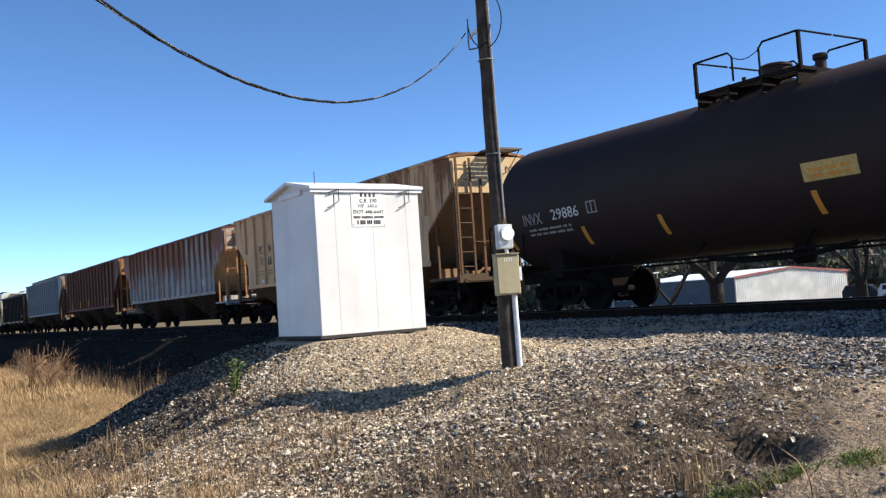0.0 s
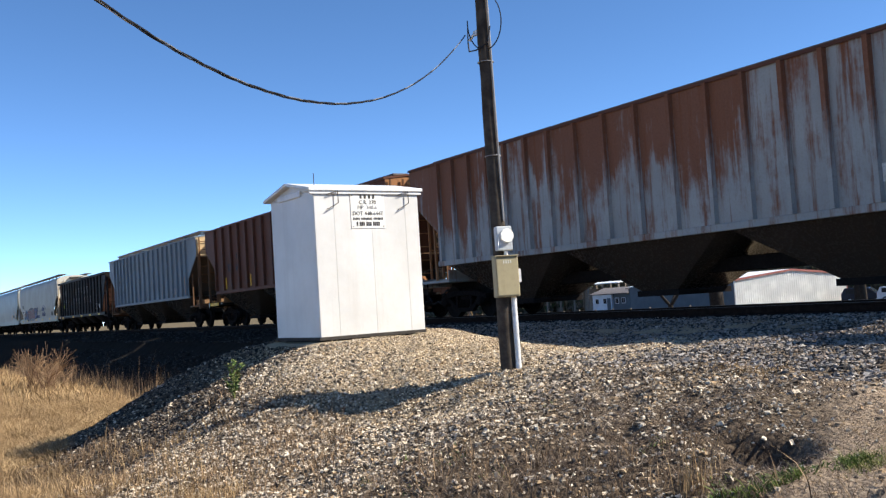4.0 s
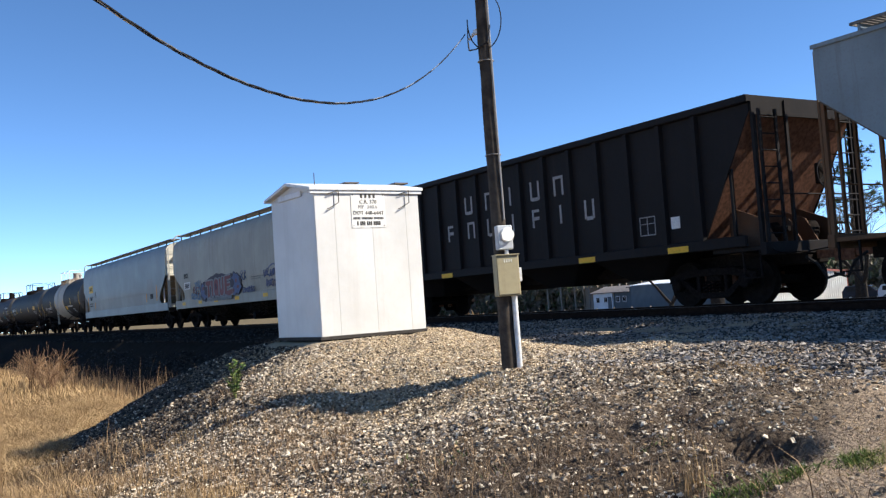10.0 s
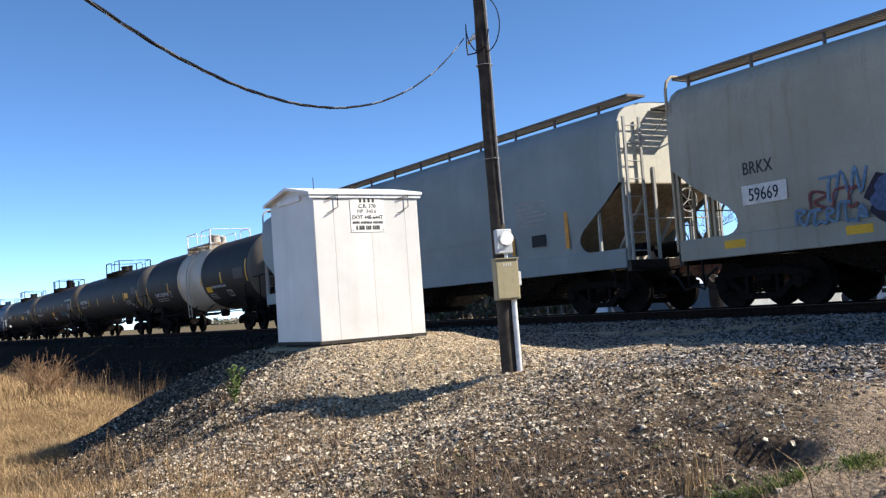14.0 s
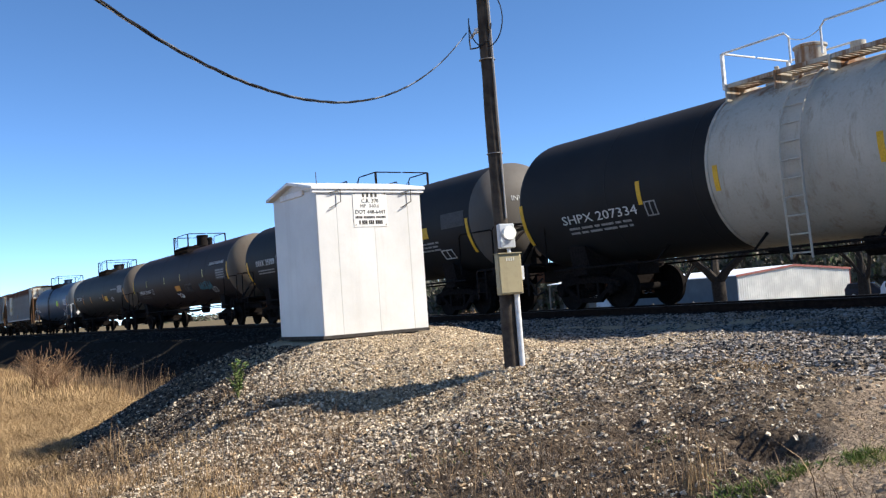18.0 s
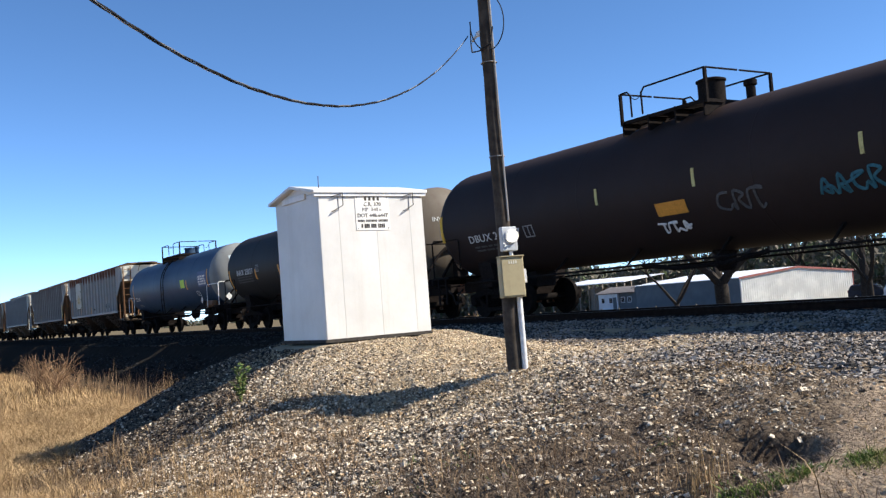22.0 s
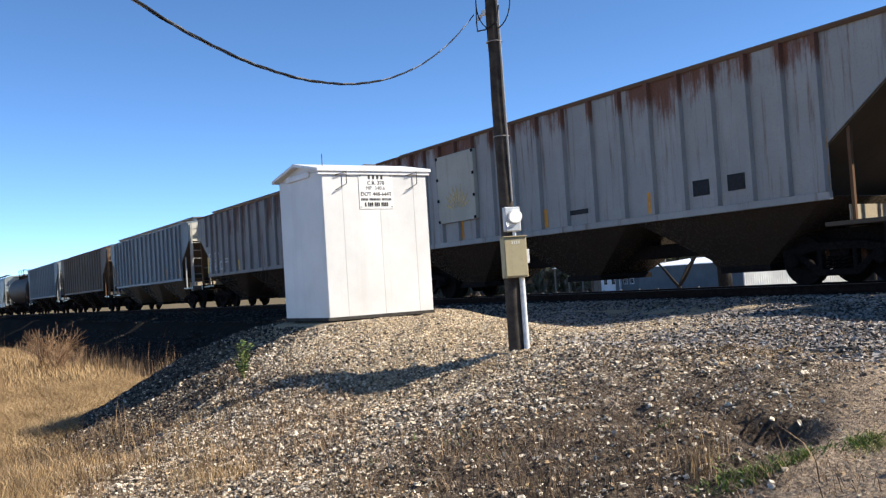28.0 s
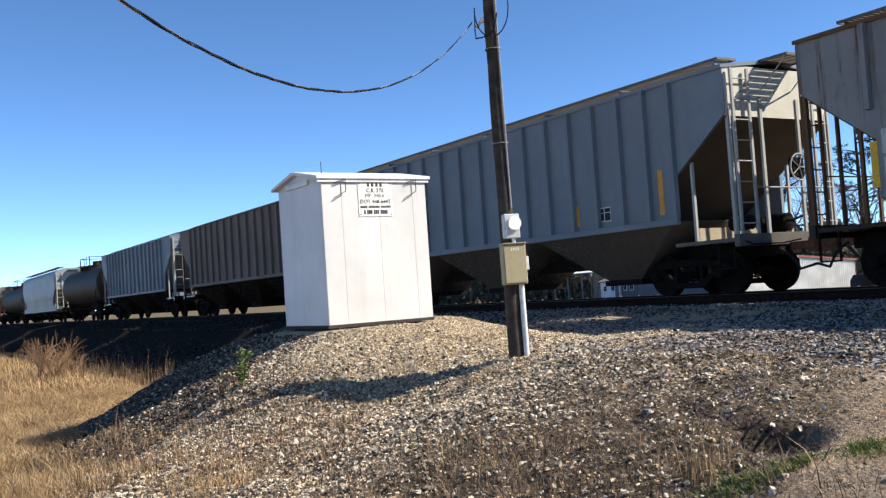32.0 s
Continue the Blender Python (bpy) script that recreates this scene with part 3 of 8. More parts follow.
def build_pole():
    pole = thing("service_pole", pose(PX, PY, PZ, 0, -0.8, 0), "dark weathered wooden service pole standing in gravel", "utility pole")
    rng = random.Random(8)
    pts = [(0, 0, -0.35 + i * 0.45) for i in range(19)]
    part("shaft", Geo().tube([(p[0] + rng.uniform(-0.006, 0.006), p[1] + rng.uniform(-0.006, 0.006), p[2]) for p in pts], [0.098 - 0.0016 * i for i in range(19)], 18), M_POLE, pole)
    cx, cy = 0.075, 0.055
    part("conduit", Geo().tube([(cx + 0.035, cy + 0.02, -0.12), (cx + 0.035, cy + 0.02, 0.98)], 0.036, 12), M_CONDUIT, pole, "pale galvanised conduit")
    part("riser", Geo().tube([(0.10, 0.02, 1.88), (0.10, 0.02, 5.3), (0.09, 0.02, 7.4)], 0.012, 8), M_DULLZINC, pole, "thin metal riser pipe")
    for z in (2.7, 3.9, 5.0):
        part("strap", Geo().lathe([(z, 0.104), (z + 0.008, 0.104)], 18, 2), M_DULLZINC, pole)
    # two boxes face towards +x and the camera
    turn = Matrix.Rotation(radians(-14), 4, "Z")

    def turned(g):
        g.v = [tuple(turn @ Vector(p)) for p in g.v]
        return g
    box = part("switch_box", turned(Geo().box(0.07, 0.20, -0.15, 0.15, 0.93, 1.43)), M_BOX, pole, "beige painted steel switch box", 0.008)
    part("box_door", turned(Geo().box(0.20, 0.208, -0.14, 0.14, 0.95, 1.41)), M_BOX, box, bevel=0.003)
    part("box_rain_lip", turned(Geo().box(0.065, 0.225, -0.155, 0.155, 1.43, 1.442)), M_BOX, box)
    part("box_lever", turned(Geo().box(0.12, 0.16, 0.15, 0.195, 1.10, 1.27)), M_CONDUIT, box, "grey switch lever", 0.004)
    for k in range(4):
        part("box_mark", turned(Geo().box(0.208, 0.211, -0.05 + 0.03 * k, -0.035 + 0.03 * k, 1.34, 1.38)), M_DIMW, box)
    part("nipple", turned(Geo().tube([(0.15, 0.02, 1.43), (0.15, 0.02, 1.53)], 0.025, 8)), M_CONDUIT, pole)
    can = part("meter_can", turned(Geo().box(0.09, 0.19, -0.10, 0.10, 1.50, 1.80)), M_METER, pole, "light grey meter socket", 0.01)
    m = Geo().lathe([(0.0, 0.088), (0.03, 0.088), (0.034, 0.080)], 20, 0, (0.19, 0.02, 1.68))
    part("meter_ring", turned(m), M_CONDUIT, can)
    part("meter_face", turned(Geo().lathe([(0.0, 0.07), (0.02, 0.07)], 20, 0, (0.215, 0.02, 1.68))), M_SIGN, can)
    part("meter_glass", turned(Geo().lathe([(0.03, 0.078), (0.07, 0.076), (0.09, 0.065), (0.098, 0.03)], 20, 0, (0.19, 0.02, 1.68))), M_GLASS, can, "domed glass meter cover").visible_shadow = False
    top = 4.24
    part("bracket", Geo().box(-0.20, 0.0, -0.02, 0.02, top + 0.06, top + 0.12).tube([(-0.20, 0, top + 0.09), (-0.28, -0.03, top + 0.02)], 0.02, 7), M_CONDUIT, pole, "metal cable hook")
    loop = []
    for i in range(25):
        a = math.pi * (0.95 + 1.55 * i / 24)
        loop.append((0.06 + 0.20 * math.cos(a), -0.02 + 0.12 * math.cos(a), top + 0.17 + 0.36 * math.sin(a)))
    part("drip_loop", Geo().tube([(-0.30, -0.04, top)] + loop + [(0.12, 0.02, 5.1)], 0.0075, 6), M_CABLE, pole, "black drip loop of cable")
    part("service_tail", Geo().tube([(-0.30, -0.04, top), (-0.2, -0.1, top - 0.15), (0.0, -0.13, top - 0.19), (0.14, -0.05, top - 0.13), (0.12, 0.02, top + 0.1)], 0.010, 6), M_CABLE, pole)
    return pole


M_DIMW = plain("worn_label", (0.62, 0.60, 0.5), 0.6)
build_pole()


def cable_point(s):
    """Sagging line from the pole towards a pole behind the camera's left."""
    a, b = Vector((-9.9, 6.734, 5.037)), Vector((-4.04, -0.915, 4.671))
    p = a.lerp(b, s)
    p.z -= 4 * 1.471 * s * (1 - s)
    return p


def build_cable():
    line = thing("overhead_cable", Matrix.Identity(4), "twisted black service cable with a bare wire", "cable")
    n = 220
    for k, (mat, r, lab) in enumerate(((M_CABLE, 0.0066, ""), (M_CABLE, 0.0066, ""), (M_WIRE, 0.005, "bare aluminium strand"))):
        pts = []
        for i in range(n + 1):
            p = cable_point(i / n)
            a = i * 0.33 + k * math.tau / 3
            pts.append((p.x + 0.0058 * math.cos(a), p.y + 0.0058 * math.sin(a), p.z + 0.0058 * math.sin(a + 0.8)))
        part("strand", Geo().tube(pts, r, 5), mat, line, lab)


build_cable()


# ---- rolling stock ----
M_STEEL = plain("dark_steel", (0.017, 0.014, 0.013), 0.9, 0.0, 0.35, 18, spec=0.03)
M_TRUCK = plain("truck_steel", (0.013, 0.0105, 0.0095), 0.95, 0.0, 0.4, 16, spec=0.02)
M_WHEEL = plain("wheel_steel", (0.012, 0.010, 0.009), 0.85, 0.0, 0.3, 12, spec=0.03)
M_GRATE = plain("galvanised_grating", (0.15, 0.13, 0.115), 0.7, 0.1, 0.3, 30)
M_HOSE = plain("rubber_hose", (0.02, 0.02, 0.02), 0.7)
M_YELLOW = plain("yellow_reflective_tape", (0.72, 0.42, 0.04), 0.5, 0, 0.15, 40)
M_ORANGE = plain("orange_reflective_tape", (0.62, 0.28, 0.05), 0.5, 0, 0.2, 40)
M_WHITE = plain("white_stencil", (0.62, 0.62, 0.60), 0.7, 0, 0.15, 30)
M_DIM = plain("faded_stencil", (0.30, 0.29, 0.28), 0.7, 0, 0.35, 30)
M_DARK = plain("dark_stencil", (0.045, 0.05, 0.06), 0.7, 0, 0.25, 30)
M_BLACKPL = plain("black_panel", (0.02, 0.02, 0.022), 0.6)
M_LIME = plain("lime_placard", (0.50, 0.72, 0.05), 0.5, 0, 0.1)
M_RED = plain("red_paint", (0.33, 0.06, 0.05), 0.6, 0, 0.25, 20)
M_BLUE = plain("blue_spray_paint", (0.075, 0.105, 0.20), 0.6, 0, 0.25, 14)
M_PURPLE = plain("purple_spray_paint", (0.10, 0.11, 0.19), 0.6, 0, 0.3, 14)
M_PINK = plain("dull_red_spray_paint", (0.175, 0.055, 0.055), 0.6, 0, 0.3, 14)
M_CYAN = plain("cyan_spray_paint", (0.035, 0.125, 0.155), 0.6, 0, 0.25, 14)
M_RUST = plain("rusty_steel", (0.16, 0.075, 0.045), 0.85, 0, 0.4, 12)


def truck_meshes():
    """The meshes of a two-axle truck, shared by all cars."""
    frame_g = Geo()
    frame_g.prism([(-1.14, 0.64), (-0.5, 0.76), (0.5, 0.76), (1.14, 0.64), (1.14, 0.50), (0.45, 0.61), (-0.45, 0.61), (-1.14, 0.50)], 1, -0.07, 0.07)
    frame_g.prism([(-0.88, 0.54), (-0.42, 0.16), (0.42, 0.16), (0.88, 0.54), (0.70, 0.54), (0.34, 0.28), (-0.34, 0.28), (-0.70, 0.54)], 1, -0.06, 0.06)
    for s in (-1, 1):
        frame_g.box(s * 0.36 - 0.05, s * 0.36 + 0.05, -0.06, 0.06, 0.25, 0.65)
        frame_g.box(s * 0.89 - 0.17, s * 0.89 + 0.17, -0.08, 0.08, 0.40, 0.60)
        frame_g.lathe([(-0.16, 0.11), (-0.15, 0.13), (0.02, 0.13)], 14, 1, (s * 0.89, 0, 0.457))
    wheel = [(-1.06, 0.05), (-1.04, 0.075), (-0.83, 0.08), (-0.82, 0.17), (-0.80, 0.19), (-0.785, 0.36), (-0.80, 0.39), (-0.80, 0.452), (-0.69, 0.460), (-0.68, 0.485), (-0.665, 0.485), (-0.655, 0.40), (-0.69, 0.36), (-0.66, 0.17), (-0.65, 0.09)]
    wheels = Geo().lathe(wheel + [(-a, r) for a, r in reversed(wheel)], 26, 1)
    for k in range(4):   # cast lettering lugs on the web, so that the turning shows
        a = k * math.tau / 4
        wheels.box(0.27 * math.cos(a) - 0.03, 0.27 * math.cos(a) + 0.03, -0.80, -0.785, 0.27 * math.sin(a) - 0.015, 0.27 * math.sin(a) + 0.015)
    bol = Geo().box(-0.20, 0.20, -1.0, 1.0, 0.50, 0.78).box(-0.45, 0.45, -0.08, 0.08, 0.55, 0.70)
    spring = Geo()
    for k in (-0.18, 0.0, 0.18):
        turns = [(k + 0.075 * math.cos(a * 0.9), 0.075 * math.sin(a * 0.9), 0.28 + 0.22 * a / 24) for a in range(25)]
        spring.tube(turns, 0.018, 5)
    shoe = Geo().box(-0.06, 0.06, -0.06, 0.06, -0.16, 0.16)
    return [g.mesh(n, b) for g, n, b in ((frame_g, "side_frame", 0.012), (wheels, "wheelset", 0), (bol, "bolster", 0.02), (spring, "spring_nest", 0), (shoe, "brake_shoe", 0.01))]


M_SLOPE = plain("dusty_tan_slope_sheet", (0.33, 0.245, 0.155), 0.8, 0, 0.3, 8)
FRAME_ME, WHEEL_ME, BOLSTER_ME, SPRING_ME, SHOE_ME = truck_meshes()
WHEELSETS = []
STEP_ME = Geo().box(-0.036, 0.036, -1.39, 1.39, -0.010, 0.010).mesh("slat")
SLAT_ME = Geo().box(-0.032, 0.032, -0.47, 0.47, -0.010, 0.010).mesh("slat")


def truck(car, x):
    t = part("truck", BOLSTER_ME, M_TRUCK, car)
    t.location = (x, 0, 0)
    for s in (-1, 1):
        f = part("side_frame", FRAME_ME, M_TRUCK, t)
        f.location = (0, s * 1.0, 0)
        if s > 0:
            f.rotation_euler = (0, 0, math.pi)
        part("spring_nest", SPRING_ME, M_TRUCK, t).location = (0, s * 1.0, 0)
        w = part("wheelset", WHEEL_ME, M_WHEEL, t)
        w.location = (s * 0.89, 0, 0.457)
        WHEELSETS.append((w, s))
        for y in (-0.74, 0.74):
            part("brake_shoe", SHOE_ME, M_RUST, t).location = (s * 0.36, y, 0.46)
    return t


def coupler(car, s, x, reach):
    g = Geo().box(min(x * s, (x + reach - 0.25) * s), max(x * s, (x + reach - 0.25) * s), -0.09, 0.09, 0.80, 0.96)
    c = x + reach
    g.prism([(s * (c - 0.30), -0.12), (s * (c - 0.1), -0.2), (s * c, -0.06), (s * (c + 0.08), -0.10), (s * (c + 0.10), 0.06), (s * (c - 0.02), 0.04), (s * (c - 0.1), 0.18), (s * (c - 0.3), 0.12)], 2, 0.73, 1.02)
    part("coupler", g, M_RUST, car, "rusty knuckle coupler", 0.01)
    part("air_hose", Geo().tube([(s * x, -0.4, 0.85), (s * (x + 0.25), -0.42, 0.70), (s * (x + reach * 0.6), -0.38, 0.42), (s * (x + reach + 0.02), -0.3, 0.50)], 0.028, 7), M_HOSE, car)
    lever = [(s * (x + 0.02), -1.35, 1.02), (s * (x + 0.06), -1.2, 0.95), (s * (x + 0.06), -0.35, 0.95), (s * (x + 0.3), -0.1, 1.0)]
    part("uncoupling_lever", Geo().tube(lever, 0.014, 6), M_STEEL, car)


def ladder_geo(x, y0, y1, z0, z1, rungs, r=0.02):
    """An upright ladder in the plane x = const."""
    g = Geo()
    for y in (y0, y1):
        g.box(x - 0.022, x + 0.022, y - 0.03, y + 0.03, z0, z1)
    for i in range(rungs):
        z = z0 + (z1 - z0) * (i + 0.5) / rungs
        g.tube([(x, y0, z), (x, y1, z)], r * 0.75, 6)
    return g


def ladder_geo_x(y, x0, x1, z0, z1, rungs):
    g = Geo()
    for x in (x0, x1):
        g.box(x - 0.03, x + 0.03, y - 0.02, y + 0.02, z0, z1)
    for i in range(rungs):
        z = z0 + (z1 - z0) * (i + 0.5) / rungs
        g.tube([(x0, y, z), (x1, y, z)], 0.015, 6)
    return g


def grate_geo(x0, x1, y0, y1, z, along=True, step=0.12):
    """An open steel grating with a rim."""
    g = Geo()
    for a in (y0, y1 - 0.03):
        g.box(x0, x1, a, a + 0.03, z - 0.05, z)
    for a in (x0, x1 - 0.03):
        g.box(a, a + 0.03, y0 + 0.03, y1 - 0.03, z - 0.05, z)
    n = max(1, int((x1 - x0) / step))
    for i in range(1, n):
        x = x0 + (x1 - x0) * i / n
        g.box(x - 0.035, x + 0.035, y0 + 0.03, y1 - 0.03, z - 0.025, z - 0.006)
    return g


def side_shell(h, cross, ext, thick=0.02):
    """A side, bent as the cross-section (y, z), whose length at each height is ext(z)."""
    vs, fs = [], []
    for y, z in cross:
        e = ext(z)
        n = 1
        vs += [(-e, y, z), (e, y, z), (-e, y + thick, z), (e, y + thick, z)]
    m = len(cross)
    for i in range(m - 1):
        a, b = 4 * i, 4 * i + 4
        fs += [(a, a + 1, b + 1, b), (a + 2, b + 2, b + 3, a + 3), (a, b, b + 2, a + 2), (a + 1, a + 3, b + 3, b + 1)]
    fs += [(0, 2, 3, 1), (4 * m - 4, 4 * m - 3, 4 * m - 1, 4 * m - 2)]
    return Geo().add(vs, fs)


def flip_y(geo):
    g = Geo()
    g.v = [(x, -y, z) for x, y, z in geo.v]
    g.f = [tuple(reversed(f)) for f in geo.f]
    return g


def bay_geo(x0, x1, zt, zb, yt, yb, wide, tub=0.0):
    """A discharge hopper: an upturned pyramid with a gate box."""
    c = (x0 + x1) / 2
    g = Geo()
    top = [(x0, -yt, zt), (x1, -yt, zt), (x1, yt, zt), (x0, yt, zt)]
    bot = [(c - wide, -yb, zb), (c + wide, -yb, zb), (c + wide, yb, zb), (c - wide, yb, zb)]
    g.add(top + bot, [(0, 1, 2, 3), (7, 6, 5, 4)] + [(i, i + 4, (i + 1) % 4 + 4, (i + 1) % 4) for i in range(4)])
    return g


def end_works(car, s, h, p, z_top, slope_x, m_body, m_iron, board, m_web=None, m_cross=None):
    """Everything at one end of a hopper car: platform, posts, ladders, brake gear, coupler."""
    a = h - slope_x
    zs = p["zs"]
    platform = Geo().box(min(s * (a - 0.25), s * (h + 0.06)), max(s * (a - 0.25), s * (h + 0.06)), -1.45, 1.45, 1.02, 1.10)
    platform.box(min(s * (h - 0.06), s * (h + 0.08)), max(s * (h - 0.06), s * (h + 0.08)), -1.50, 1.50, 0.92, 1.16)
    part("end_platform", platform, m_body, car, bevel=0.008)
    for y in (-1.44, 1.44):
        part("corner_post", Geo().box(s * (h - 0.03) - 0.035, s * (h - 0.03) + 0.035, y - 0.04, y + 0.04, 1.16, zs + 0.1), m_iron, car)
        part("brace_post", Geo().box(s * (a + 0.35) - 0.03, s * (a + 0.35) + 0.03, y - 0.03, y + 0.03, 1.10, zs - 0.55), m_iron, car)
    for y in (-0.55, 0.55):
        part("end_post", Geo().prism([(s * (h - 0.02), 1.16), (s * (h + 0.03), 1.16), (s * (h + 0.03), zs + 0.35), (s * (h - 0.02), zs + 0.35)], 1, y - 0.035, y + 0.035), m_iron, car)
    if not board:
        for y in (-0.95, -0.25, 0.25, 0.95):
            part("bolster_web", Geo().prism([(s * (a - 0.2), 1.10), (s * (a + 0.95), 1.10), (s * (a + 0.65), 1.62), (s * (a - 0.2), 1.95)], 1, y - 0.012, y + 0.012), m_web or m_body, car)
    cl = s * (a + 0.10)
    part("cross_plate", Geo().box(cl - 0.012, cl + 0.012, -1.22, 1.22, 1.101, 1.38), m_cross or m_web or m_body, car)
    y0 = -1.40
    part("end_ladder", ladder_geo(s * (h + 0.075), y0, y0 + 0.46, 1.16, z_top - 0.05, 8), m_iron, car)
    part("far_ladder", ladder_geo(s * (h + 0.075), 0.94, 1.40, 1.16, z_top - 0.05, 8), m_iron, car)
    part("hand_rail", Geo().tube([(s * (h + 0.10), -0.94, 2.05), (s * (h + 0.10), 1.40, 2.05)], 0.016, 6), m_iron, car)
    step = Geo().box(s * (h - 0.3) - 0.2, s * (h - 0.3) + 0.2, -1.48, -1.42, 0.50, 0.53)
    for dx in (-0.2, 0.2):
        step.box(s * (h - 0.3) + dx - 0.015, s * (h - 0.3) + dx + 0.015, -1.48, -1.44, 0.50, 1.02)
    part("sill_step", step, M_STEEL, car)
    if board and (s > 0 or p.get("rear_board", True)):
        c, z_board = s * (h + 0.36), z_top - 0.16
        rim = Geo().box(c - 0.34, c + 0.34, -0.50, -0.47, z_board + 0.28, z_board + 0.33).box(c - 0.34, c + 0.34, 0.47, 0.50, z_board + 0.28, z_board + 0.33)
        rim.box(c - 0.34, c - 0.31, -0.475, 0.475, z_board + 0.281, z_board + 0.329).box(c + 0.31, c + 0.34, -0.475, 0.475, z_board + 0.281, z_board + 0.329)
        cross = part("crossover_board", rim, M_GRATE, car)
        for i in range(7):
            part("slat", SLAT_ME, M_GRATE, cross).location = (c - 0.27 + i * 0.09, 0, z_board + 0.315)
        for y in (-0.44, 0.44):
            part("board_bracket", Geo().tube([(s * (h + 0.01), y, z_top - 0.40), (s * (h + 0.62), y, z_board + 0.275)], 0.014, 6), m_iron, car)
    if s > 0:
        wheel = Geo().tube([(s * (h + 0.16), 0.30 + 0.27 * math.cos(k * math.tau / 18), 2.45 + 0.27 * math.sin(k * math.tau / 18)) for k in range(18)], 0.018, 6, closed=True)
        for k in range(5):
            wheel.tube([(s * (h + 0.16), 0.30, 2.45), (s * (h + 0.16), 0.30 + 0.27 * math.cos(k * math.tau / 5), 2.45 + 0.27 * math.sin(k * math.tau / 5))], 0.012, 5)
        part("brake_wheel", wheel, m_iron, car)
        part("brake_gear_box", Geo().box(h + 0.03, h + 0.14, 0.12, 0.48, 2.25, 2.65), M_STEEL, car, bevel=0.02)
        part("brake_cylinder", Geo().lathe([(h - 1.0, 0.10), (h - 0.98, 0.15), (h - 0.5, 0.15), (h - 0.48, 0.08), (h - 0.2, 0.05)], 14, 0, (0, -0.45, 1.42)), M_STEEL, car)
        part("air_reservoir", Geo().lathe([(h - 1.15, 0.1), (h - 1.1, 0.19), (h - 0.4, 0.19), (h - 0.35, 0.1)], 16, 0, (0, 0.55, 1.40)), M_STEEL, car)
    coupler(car, s, h + 0.08, p["reach"])


